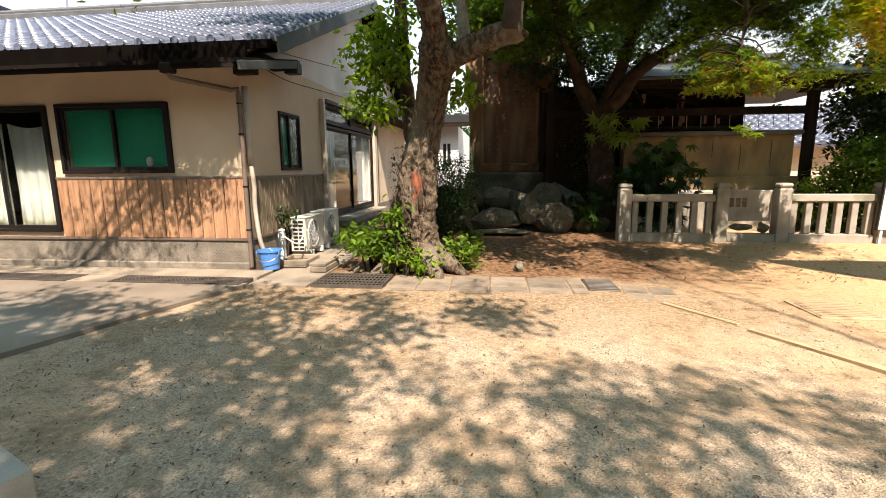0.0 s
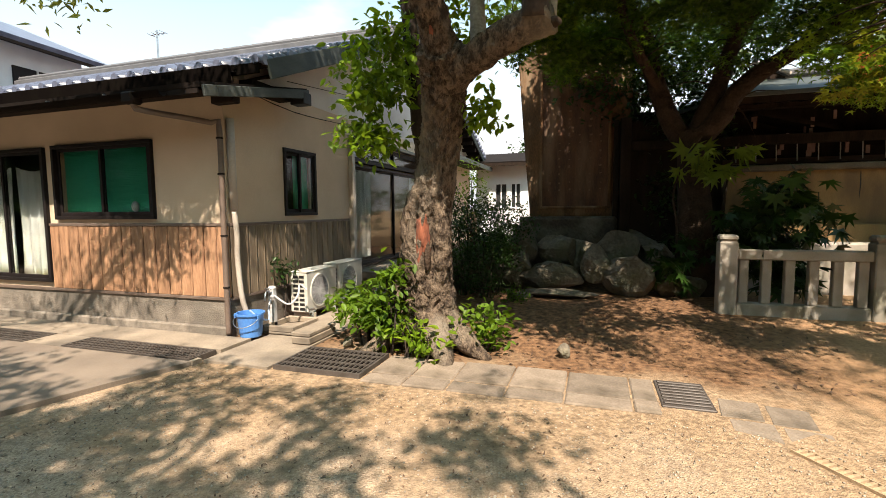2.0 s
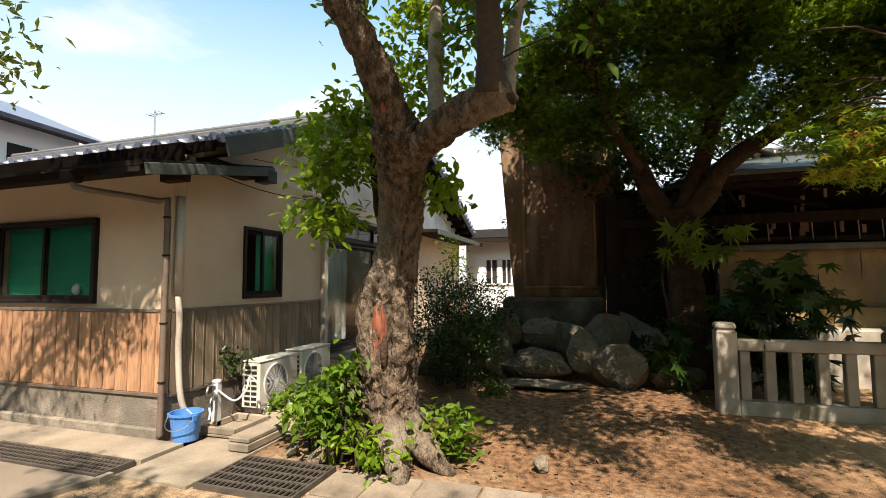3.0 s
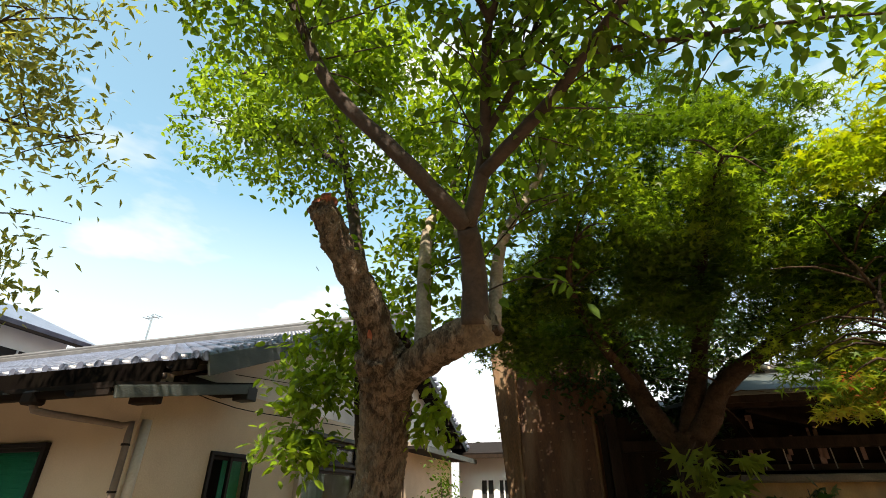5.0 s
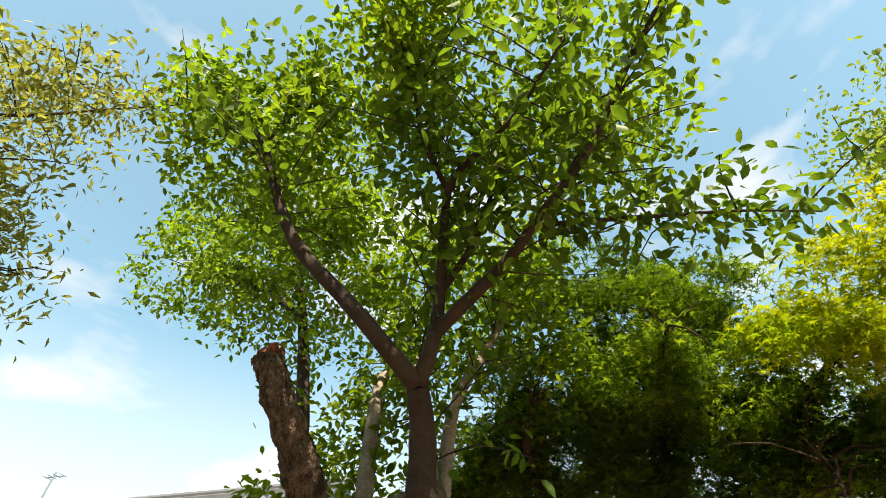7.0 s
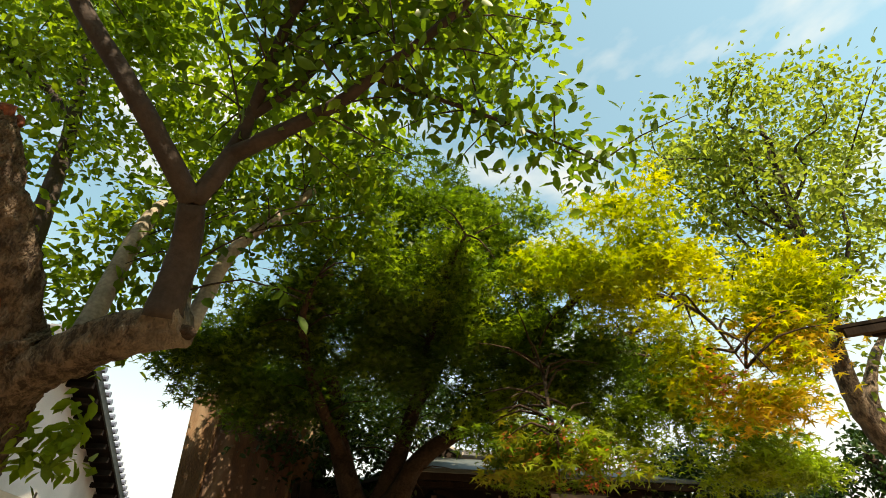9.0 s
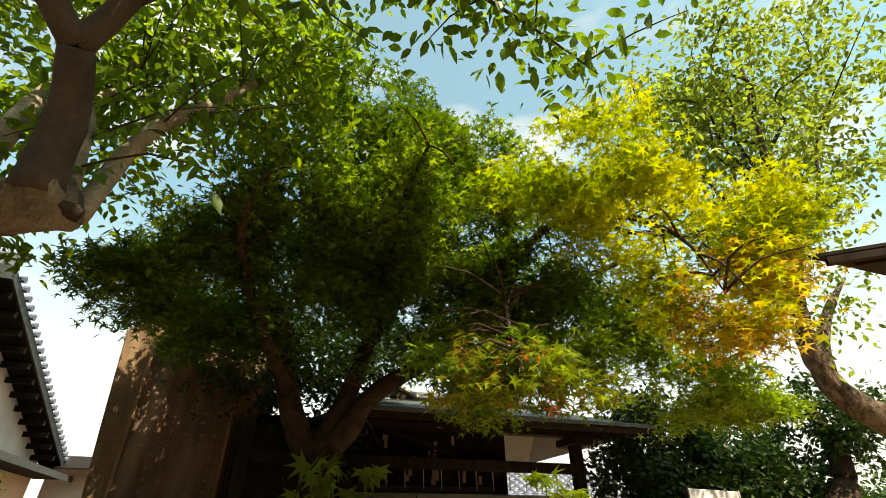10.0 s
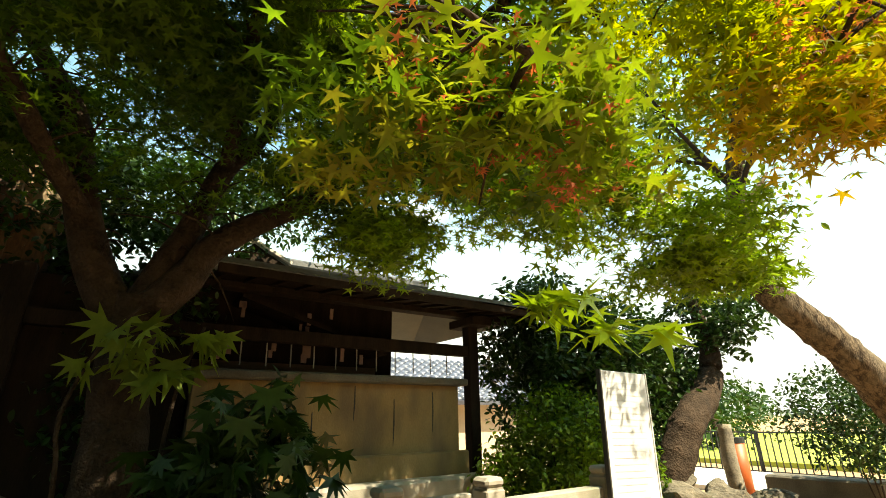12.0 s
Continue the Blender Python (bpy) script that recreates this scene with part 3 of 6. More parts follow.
RY, RZ = 11.9, 5.46
DOOR = (-8.15, -6.42, 0.55, 2.36)
WIN = (-6.26, -4.53, 1.40, 2.37)
SWIN = (7.18, 7.95, 1.42, 2.35)
SDOOR = (9.08, 12.7, 0.42, 2.72)
hp("wall", wall_x(-16, CX, CY + 0.02, CY + 0.18, 0.44, 3.0, [DOOR, WIN], "stucco"), "stucco", "beige stucco front wall")
hp("wall", swap_xy(wall_x(CY + 0.182, 17.3, CX - 0.16, CX, 0.44, 3.05, [SWIN, SDOOR], "stucco")), "stucco", "beige stucco side wall")
# gable above the side wall
bm = bmesh.new()
prof = [(6.5, 3.052), (17.3, 3.052), (17.3, 3.15), (RY, RZ - 0.18), (6.5, 3.16)]
lo, hi = [bm.verts.new((CX - 0.16, y, z)) for y, z in prof], [bm.verts.new((CX, y, z)) for y, z in prof]
bm.faces.new(lo[::-1]), bm.faces.new(hi)
for i in range(5):
    bm.faces.new((lo[i], lo[(i + 1) % 5], hi[(i + 1) % 5], hi[i]))
bmesh.ops.recalc_face_normals(bm, faces=bm.faces)
hp("wall", bm, "grey_plaster", "pale grey gable wall")
# plinth with a lower ledge
hp("plinth", box(-16, CY + 0.0, -0.2, CX + 0.005, CY + 0.18, 0.438), "plinth", "rough concrete plinth")
hp("plinth", box(CX - 0.16, CY + 0.182, -0.2, CX + 0.005, 17.3, 0.438), "plinth")
hp("ledge", box(-16, CY - 0.06, -0.2, CX + 0.03, CY - 0.001, 0.13, bevel=0.015), "plinth", "concrete ledge at the plinth's foot")
# trim rails over and under the boards
for z in (1.315, 0.44):
    hp("trim_rail", box(-6.40, CY - 0.022, z, CX + 0.024, CY + 0.018, z + 0.035, bevel=0.004), "pipe_brown")
    hp("trim_rail", box(CX + 0.002, CY + 0.02, z, CX + 0.026, 8.93, z + 0.035, bevel=0.004), "pipe_brown")
hp("trim_rail", box(-16, CY - 0.022, 0.44, -6.402, CY + 0.018, 0.475), "pipe_brown")
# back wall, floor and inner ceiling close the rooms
# indoor dimness is put into the near-black wall and ceiling colour
hp("wall", box(-16, 9.3, 0.44, CX - 0.165, 9.4, 3.0), "room", "inner wall with the room's dimness put into its colour")
hp("wall", box(CX - 2.6, 9.405, 0.44, CX - 2.5, 13.3, 3.0), "room", "inner wall with the room's dimness put into its colour")
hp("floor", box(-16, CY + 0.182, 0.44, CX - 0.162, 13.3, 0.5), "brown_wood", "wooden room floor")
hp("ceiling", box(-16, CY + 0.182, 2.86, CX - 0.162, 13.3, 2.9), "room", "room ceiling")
hp("wall", box(-16.2, CY, -0.2, -16.002, 13.3, 4.6), "stucco")
hp("wall", box(-16, 13.302, -0.2, CX, 13.4, 3.2), "stucco")


# windows
def sash_window(x0, x1, z0, z1, y, glazing="glass"):
    """A two-pane sliding window in a dark aluminium frame, built facing -y."""
    w = thing("window", "dark aluminium sliding window", "window")
    f = 0.045
    for b in ((x0, y - 0.03, z0, x1, y + 0.06, z0 + f), (x0, y - 0.03, z1 - f, x1, y + 0.06, z1), (x0, y - 0.03, z0 + f, x0 + f, y + 0.06, z1 - f), (x1 - f, y - 0.03, z0 + f, x1, y + 0.06, z1 - f)):
        part("window_frame", box(*b, bevel=0.004), "sash", w)
    mid = (x0 + x1) / 2
    for k, (a, c) in enumerate(((x0 + f, mid + 0.025), (mid - 0.025, x1 - f))):
        yy = y + 0.032 - 0.03 * k
        s = new("sash")
        s.parent = w
        for b in ((a, yy - 0.012, z0 + f, a + 0.04, yy + 0.012, z1 - f), (c - 0.04, yy - 0.012, z0 + f, c, yy + 0.012, z1 - f), (a + 0.04, yy - 0.012, z0 + f, c - 0.04, yy + 0.012, z0 + f + 0.05), (a + 0.04, yy - 0.012, z1 - f - 0.04, c - 0.04, yy + 0.012, z1 - f)):
            part("stile", box(*b, bevel=0.003), "sash", s)
        p = part("pane", box(a + 0.04, yy - 0.003, z0 + f + 0.05, c - 0.04, yy + 0.003, z1 - f - 0.04), glazing, s)
        p.visible_shadow = False
    return w


def wavy_cloth(x0, x1, z0, z1, y, folds, amp, material, top=1.0):
    """A hanging cloth with folds, with thickness."""
    bm = bmesh.new()
    n, h = folds * 8, 10
    grid = []
    for j in range(h + 1):
        v = j / h
        row = []
        for i in range(n + 1):
            u = i / n
            a = amp * (0.35 + 0.65 * (1 - v)) * math.sin(u * folds * 2 * math.pi + 0.9 * math.sin(v * 2.1 + u * 5))
            sag = 0.12 * (1 - top) * math.sin(u * math.pi) if j == h else 0
            row.append(bm.verts.new((x0 + (x1 - x0) * u + 0.012 * math.sin(v * 4 + i), y + a, z0 + (z1 - z0) * v - sag)))
        grid.append(row)
    for r0, r1 in zip(grid, grid[1:]):
        for i in range(n):
            bm.faces.new((r0[i], r0[i + 1], r1[i + 1], r1[i]))
    bmesh.ops.solidify(bm, geom=bm.faces, thickness=0.004)
    return bm


w1 = sash_window(*WIN[:2], *WIN[2:], CY)
w1.name = "window_1"
tagged(w1, "dark sliding window with green blinds behind the glass", kind="structure")
blind = thing("window_blind", "green slatted blind hanging behind the window glass", "blind", at=(WIN[0], CY + 0.11, 0))
slat_me = mesh_of("slat", box(0.06, -0.012, -0.002, 1.67, 0.012, 0.002), "blind")
k = 0
z = WIN[2] + 0.1
while z < WIN[3] - 0.06:
    ob = shared("slat", slat_me, blind, pose(0, 0, z, 58, 0, 0.0))
    z += 0.022
part("headrail", box(0.05, -0.016, WIN[3] - 0.055, 1.68, 0.018, WIN[3] - 0.02), "blind", blind)
d1 = sash_window(*DOOR[:2], *DOOR[2:], CY)
d1.name = "door_1"
tagged(d1, "tall sliding glass door with white curtains behind", category="glass door", kind="structure")
for a, c in ((-8.08, -7.32), (-7.22, -6.48)):
    solid("curtain", wavy_cloth(a, c, 0.62, 2.14, CY + 0.13, 5, 0.02, "curtain", 0.4), "curtain", "white gathered lace curtain behind the glass door", "curtain", group="curtains", smooth=True)
w2 = sash_window(-0.385, 0.385, SWIN[2], SWIN[3], 0)
w2.name = "window_2"
tagged(w2, "small dark sliding window with a green blind", kind="structure")
w2.matrix_basis = pose(CX, 7.565, 0, 0, 0, 90)
bl2 = solid("window_blind", box(CX - 0.12, 7.55, SWIN[2] + 0.05, CX - 0.11, 7.9, SWIN[3] - 0.05), "blind", "narrow green blind inside the small window", "blind")
# big sliding doors with a transom light on the side wall
sd = sash_window(-1.78, 1.78, SDOOR[2] + 0.05, 2.3, 0)
sd.name = "door_2"
tagged(sd, "wide sliding glass doors of the veranda", category="glass door", kind="structure")
sd.matrix_basis = pose(CX, (SDOOR[0] + SDOOR[1]) / 2, 0, 0, 0, 90)
tr = sash_window(-1.78, 1.78, 2.34, SDOOR[3] - 0.02, 0)
tr.name = "window_3"
tagged(tr, "low transom window over the veranda doors", kind="structure")
tr.matrix_basis = pose(CX, (SDOOR[0] + SDOOR[1]) / 2, 0, 0, 0, 90)
for a, c in ((9.15, 10.0), (12.0, 12.6)):
    bm = wavy_cloth(a, c, 0.6, 2.26, 0, 5, 0.025, "curtain")
    swap_xy(bm)
    bmesh.ops.translate(bm, verts=bm.verts, vec=(CX - 0.1, 0, 0))
    solid("curtain", bm, "curtain", "pale blue-white curtain behind the veranda glass", "curtain", group="curtains", smooth=True)
for y in (8.96, 12.74):
    hp("door_post", box(CX + 0.002, y, 0.3, CX + 0.09, y + 0.1, 2.78, bevel=0.006), "pipe_pale", "pale corner post")
hp("door_head", box(CX + 0.002, 9.07, 2.725, CX + 0.12, 12.735, 2.79, bevel=0.006), "fascia")
step = solid("veranda_step", box(CX + 0.01, 9.12, 0.27, CX + 0.42, 12.6, 0.40, bevel=0.01), "concrete", "grey concrete step below the veranda doors", "step")
box_bm = box(CX + 0.03, 9.2, -0.02, CX + 0.36, 12.5, 0.268)
solid("step_base", box_bm, "plinth", "concrete base carrying the veranda step", "step")


# roofs: rows of half-round tiles
def tile_mesh():
    """One pantile: a rounded roll beside a shallow trough, with a lip at its lower end."""
    bm = bmesh.new()
    prof = [(-0.135, 0.0), (-0.05, -0.012), (0.02, 0.0), (0.045, 0.04), (0.08, 0.056), (0.115, 0.04), (0.14, 0.0)]
    for z0, y0, y1, sc in ((0.0, 0.0, 0.26, 1.0),):
        rows = [[bm.verts.new((u, y, w + dz)) for u, w in prof] for y, dz in ((y0, 0.022), (y1, 0.0))]
        low = [bm.verts.new((u, y0, w - 0.012)) for u, w in prof]
        for i in range(len(prof) - 1):
            bm.faces.new((rows[0][i], rows[0][i + 1], rows[1][i + 1], rows[1][i]))
            bm.faces.new((low[i + 1], low[i], rows[0][i], rows[0][i + 1])[::-1])
    bmesh.ops.recalc_face_normals(bm, faces=bm.faces)
    me = mesh_of("roof_tile", bm, "rooftile")
    me.polygons.foreach_set("use_smooth", [True] * len(me.polygons))
    return me


TILE = tile_mesh()
S_ROOF = (RZ - 3.2) / (RY - 6.3)
REAR = 17.5
ANG = math.degrees(math.atan(S_ROOF))
hp("roof", beam((-9.8, 6.32, 3.145), (-9.8, RY, 3.145 + (RY - 6.32) * S_ROOF), 13.6, 0.06), "dark_wood", "roof deck")
hp("roof", beam((-9.8, RY, 3.16 + (RY - 6.32) * S_ROOF), (-9.8, REAR, 3.2), 13.6, 0.06), "rooftile", "rear roof slope")
roof_root = hp("roof", box(-16.6, RY - 0.1, RZ - 0.06, -3.02, RY + 0.1, RZ + 0.14, bevel=0.03), "ridge", "grey ridge of stacked tiles")
cap_me = mesh_of("ridge_cap", tube([(0, 0, 0), (0.29, 0, 0)], [0.085, 0.075], sides=8, step=0), "ridge")
for i in range(45):
    shared("ridge_cap", cap_me, house, INV @ Matrix.Translation((-16.4 + i * 0.3, RY, RZ + 0.17)))
tiles_near = new("tile_field")
tiles_near.parent = house
tiles_near.matrix_basis = INV
NX, NY = 48, 23
far_tiles = bmesh.new()
cnt = 0
for i in range(NX):
    for j in range(NY):
        x, y = -3.17 - i * 0.27, 6.28 + j * 0.25
        m = pose(x, y, 3.175 + (y - 6.3) * S_ROOF, ANG, 0, 0)
        if cnt < 300 and i < 20:
            shared("roof_tile", TILE, tiles_near, m)
            cnt += 1
        else:
            k0 = len(far_tiles.verts)
            far_tiles.from_mesh(TILE)
            far_tiles.verts.ensure_lookup_table()
            for v in far_tiles.verts[k0:]:
                v.co = m @ v.co
ob = hp("roof_tiling", far_tiles, "rooftile", "rows of grey pantiles", True)
tagged(ob, kind="stuff")
# round end discs along the eave and the verge
VERGE = mesh_of("verge_tile", tube([(-0.04, 0, 0), (0.04, 0, 0)], 0.06, sides=8, step=0), "rooftile")
disc_me = mesh_of("eave_end", tube([(0, 0, 0), (0, 0.035, 0)], 0.055, sides=10, step=0), "rooftile")
for i in range(48):
    shared("eave_end", disc_me, tiles_near, Matrix.Translation((-3.09 - i * 0.27, 6.24, 3.20)))
for j in range(23):
    y = 6.3 + j * 0.25
    shared("eave_end", disc_me, tiles_near, Matrix.Translation((-2.99, y, 3.2 + (y - 6.3) * S_ROOF)) @ pose(0, 0, 0, 0, 0, 90))
# barge boards and main gutter
hp("barge_board", beam((-3.0, 6.36, 3.11), (-3.0, RY, 3.11 + (RY - 6.36) * S_ROOF), 0.035, 0.22, bevel=0.006), "fascia", "weathered grey-green barge board")
hp("barge_board", beam((-3.0, RY, 3.11 + (RY - 6.36) * S_ROOF), (-3.0, REAR, 3.12), 0.035, 0.17, bevel=0.006), "fascia")
hp("soffit", beam((-3.24, 6.5, 3.06), (-3.24, RY, 3.06 + (RY - 6.5) * S_ROOF), 0.44, 0.02), "dark_wood")
hp("soffit", beam((-3.24, RY, 3.06 + (RY - 6.5) * S_ROOF), (-3.24, REAR, 3.09), 0.44, 0.02), "dark_wood")
for j in range(13):
    y = RY + 0.3 + j * 0.42
    hp("rafter_end", beam((-3.46, y, RZ - 0.28 - (y - RY) * S_ROOF), (-3.02, y, RZ - 0.28 - (y - RY) * S_ROOF), 0.09, 0.1), "dark_wood")
    shared("verge_tile", VERGE, house, INV @ Matrix.Translation((-2.97, y, RZ + 0.03 - (y - RY) * S_ROOF)))
    shared("verge_tile", VERGE, house, INV @ Matrix.Translation((-2.97, y + 0.21, RZ + 0.03 - (y + 0.21 - RY) * S_ROOF)))


def half_gutter(x0, x1, y, z, r):
    bm = bmesh.new()
    n = 8
    ring = lambda x, q: [bm.verts.new((x, y + q * math.cos(math.pi + math.pi * k / n), z + q * math.sin(math.pi + math.pi * k / n))) for k in range(n + 1)]
    a, c = ring(x0, r), ring(x1, r)
    for k in range(n):
        bm.faces.new((a[k], a[k + 1], c[k + 1], c[k]))
    bmesh.ops.solidify(bm, geom=bm.faces, thickness=0.006)
    return bm


hp("gutter", half_gutter(-16.4, -3.35, 6.19, 3.12, 0.055), "gutter", "dark half-round gutter", True)
# near-black fascia: the eave's shade is put into its colour
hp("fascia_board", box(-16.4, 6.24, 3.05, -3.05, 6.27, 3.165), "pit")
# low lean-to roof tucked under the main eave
# strip added over the pale wall, black in place of eave shade
hp("frieze_board", box(-16.3, 6.05, 2.89, -3.3, 6.097, 3.11), "pit", "black strip put in for the shade under the main eave")
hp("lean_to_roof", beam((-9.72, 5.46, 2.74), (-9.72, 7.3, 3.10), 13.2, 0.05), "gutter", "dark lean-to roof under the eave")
hp("barge_board", beam((-3.1, 5.48, 2.68), (-3.1, 7.3, 3.05), 0.03, 0.11, bevel=0.005), "fascia", "worn grey board with a broken end")
hp("gutter", half_gutter(-16.4, -3.55, 5.42, 2.70, 0.05), "gutter", "", True)
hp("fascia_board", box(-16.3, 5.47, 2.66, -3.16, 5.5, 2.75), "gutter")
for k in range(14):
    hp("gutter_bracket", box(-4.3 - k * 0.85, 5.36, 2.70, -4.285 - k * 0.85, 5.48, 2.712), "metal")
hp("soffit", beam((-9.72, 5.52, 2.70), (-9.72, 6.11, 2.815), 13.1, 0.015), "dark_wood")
hp("rafter_end", box(-3.42, 5.9, 2.66, -3.12, 6.02, 2.78, bevel=0.01), "dark_wood", "short dark beam end")
hp("bracket", box(-3.3, 7.16, 2.9, -3.08, 7.34, 3.06, bevel=0.01), "black", "dark tie-beam end under the gable")
hp("wall_top", box(CX + 0.001, 6.4, 2.93, CX + 0.2, 7.15, 3.04), "dark_wood")
# pipes at the corner
hp("downpipe", tube([(-3.98, 5.42, 2.66), (-3.98, 5.46, 2.58), (-3.93, 5.52, 2.55), (-3.52, 6.0, 2.48), (-3.44, 6.03, 2.4), (-3.44, 6.03, 1.3), (-3.44, 6.03, 0.06)], 0.032, sides=10, step=0.05), "pipe_brown", "brown downpipe", True)
hp("gutter_hopper", box(-4.06, 5.36, 2.6, -3.9, 5.5, 2.72, bevel=0.02), "gutter")
hp("downpipe", tube([(-3.38, 6.2, 2.99), (-3.9, 6.2, 2.98), (-3.97, 6.19, 2.95), (-3.98, 6.12, 2.88)], 0.034, sides=10, step=0.04), "pipe_brown", "", True)
hp("conduit", tube([(CX + 0.05, 6.17, 2.55), (CX + 0.05, 6.17, 1.5)], 0.045, sides=10, step=0), "pipe_pale", "pale pipe cover", True)
hp("conduit", tube([(CX + 0.05, 6.17, 1.5), (CX + 0.06, 6.19, 1.2), (CX + 0.045, 6.2, 0.9), (CX + 0.08, 6.22, 0.4), (CX + 0.14, 6.32, 0.1)], 0.032, sides=10, step=0.06), "pipe_pale", "taped refrigerant pipe", True)
for z in (2.3, 1.9, 1.2, 0.6):
    hp("pipe_clip", tube([(-3.44, 6.03, z), (-3.44, 6.03, z + 0.02)], 0.038, sides=10, step=0), "gutter")
# thin service wires along the gable
hp("wire", tube([(-3.4, 6.25, 2.95), (-3.42, 7.4, 2.86), (-3.42, 9.0, 2.93), (-3.42, 10.5, 3.0)], 0.006, sides=5, step=0.3), "gutter", "thin black cable")
hp("wire", tube([(-3.43, 7.3, 3.25), (-3.43, 8.2, 3.35), (-3.43, 10.0, 3.55)], 0.005, sides=5, step=0.3), "gutter")

# wainscot boards
boards = new("wainscot")
boards.parent = house
boards.matrix_basis = INV
x = CX + 0.015
rng = random.Random(2)
while x > -6.38:
    w = min(rng.choice((0.165, 0.18, 0.19, 0.2)), x + 6.40)
    ob = part("board", box(-w + 0.005, -0.014, 0.477, -0.005, 0.016, 1.313, bevel=0.004), "board", boards)
    ob.matrix_basis = Matrix.Translation((x, CY + rng.uniform(-0.003, 0.003), 0))
    x -= w
y = CY + 0.022
while y < 8.92:
    w = min(rng.choice((0.13, 0.15, 0.165)), 8.94 - y)
    ob = part("board", box(0.001, 0.003, 0.477, 0.02, w - 0.003, 1.313, bevel=0.003), "board_grey", boards)
    ob.matrix_basis = Matrix.Translation((CX + rng.uniform(0, 0.003), y, 0))
    y += w
for k in range(1, 20):
    hp("batten", box(CX + 0.021, 6.1 + k * 0.151 - 0.006, 0.478, CX + 0.03, 6.1 + k * 0.151 + 0.006, 1.312), "board_grey") if k < 19 else None


# ---- rear wing of the house, behind ----
rear = thing("rear_house", "low white rear house with a dark pent roof", "house", at=(-2.5, 17.7, 0))
RINV = Matrix.Translation((2.5, -17.7, 0))


def rp(name, bm, material, label="", smooth=False):
    ob = part(name, bm, material, rear, label, smooth)
    ob.matrix_basis = RINV
    return ob


HOLES = [(-2.66, -2.22, 1.55, 2.33), (-2.12, -1.76, 1.55, 2.33)]
rp("wall", wall_x(-3.3, -1.5, 17.6, 17.74, -0.1, 2.95, HOLES, "white_plaster"), "white_plaster", "white wall with two small windows")
for a, c, e, f in HOLES:
    w = rp("window", box(a, 17.68, e, c, 17.69, f), "black")
    for x in (a, (a + c) / 2 - 0.02, c - 0.04):
        rp("window_frame", box(x, 17.62, e, x + 0.04, 17.678, f), "white_plaster")
    rp("window_sill", box(a - 0.04, 17.56, e - 0.05, c + 0.04, 17.598, e), "white_plaster")
rp("wall", box(-1.64, 17.742, -0.1, -1.5, 24, 2.95), "white_plaster")
rp("pent_roof", beam((-2.3, 17.1, 3.0), (-2.3, 19.2, 3.5), 2.4, 0.09), "gutter", "dark pent roof")
rp("fascia_board", box(-3.4, 17.04, 2.9, -1.1, 17.1, 3.0), "dark_wood")
hp("side_eave", beam((-3.1, 12.9, 2.86), (-3.1, 17.45, 2.86), 0.72, 0.07), "gutter", "dark veranda eave")
hp("fascia_board", box(-2.74, 12.9, 2.76, -2.7, 17.45, 2.88), "fascia")

# two-storey house far to the west with a tiled roof, and its aerial
west = thing("neighbour_house", "white two-storey neighbour house with grey tiled roof", "house", at=(-22, 16, 0))
west.location = (-22, 16, 0)
wp = lambda name, bm, material, label="": setattr(part(name, bm, material, west, label), "matrix_basis", Matrix.Translation((22, -16, 0)))
A, B = Vector((-17.2, 9.5, 0)), Vector((-17.75, 15.3, 0))
D = (B - A).normalized()
N = Vector((D.y, -D.x, 0))
at = lambda u, n, z: tuple(A + D * u + N * n + Vector((0, 0, z)))
wp("wall", beam(at(-4, -0.15, 3.6), at(5.2, -0.15, 3.6), 0.3, 7.4), "white_plaster", "white plaster wall")
wp("wall", beam(at(5.05, -0.3, 3.4), at(5.05, -8, 3.4), 0.3, 7.0), "white_plaster")
wp("roof", beam(at(0.8, 0.75, 6.95), at(0.8, -4.2, 9.0), 10.4, 0.16), "rooftile", "grey tiled roof")
wp("roof", beam(at(0.8, -4.2, 9.0), at(0.8, -9.2, 6.95), 10.4, 0.16), "rooftile")
wp("gutter", beam(at(-4.6, 0.8, 6.8), at(6.0, 0.8, 6.8), 0.1, 0.09), "gutter")
for u in (-2.2, 0.2, 2.8):
    wp("window", beam(at(u, 0.03, 5.9), at(u + 1.5, 0.03, 5.9), 0.06, 0.8), "sash")
    wp("window_frame", beam(at(u + 0.72, 0.07, 5.9), at(u + 0.78, 0.07, 5.9), 0.02, 0.8), "pvc")
aerial = thing("tv_aerial", "thin television aerial on a mast", "aerial", at=(-14.2, 14.9, 4.3))
part("mast", tube([(0, 0, 0), (0, 0, 3.6)], 0.03, sides=6, step=0), "metal", aerial)
part("boom", tube([(-0.3, 0, 3.45), (0.3, 0.1, 3.5)], 0.014, sides=6, step=0), "metal", aerial)
for k in range(4):
    part("element", tube([(-0.27 + k * 0.18, -0.16, 3.455 + k * 0.015), (-0.27 + k * 0.18, 0.2, 3.455 + k * 0.015)], 0.009, sides=5, step=0), "metal", aerial)
solid("roof_far", box(-20, 13.9, 3.4, -13, 15.5, 4.35), "rooftile", "low tiled roof behind the house", "roof", "structure")

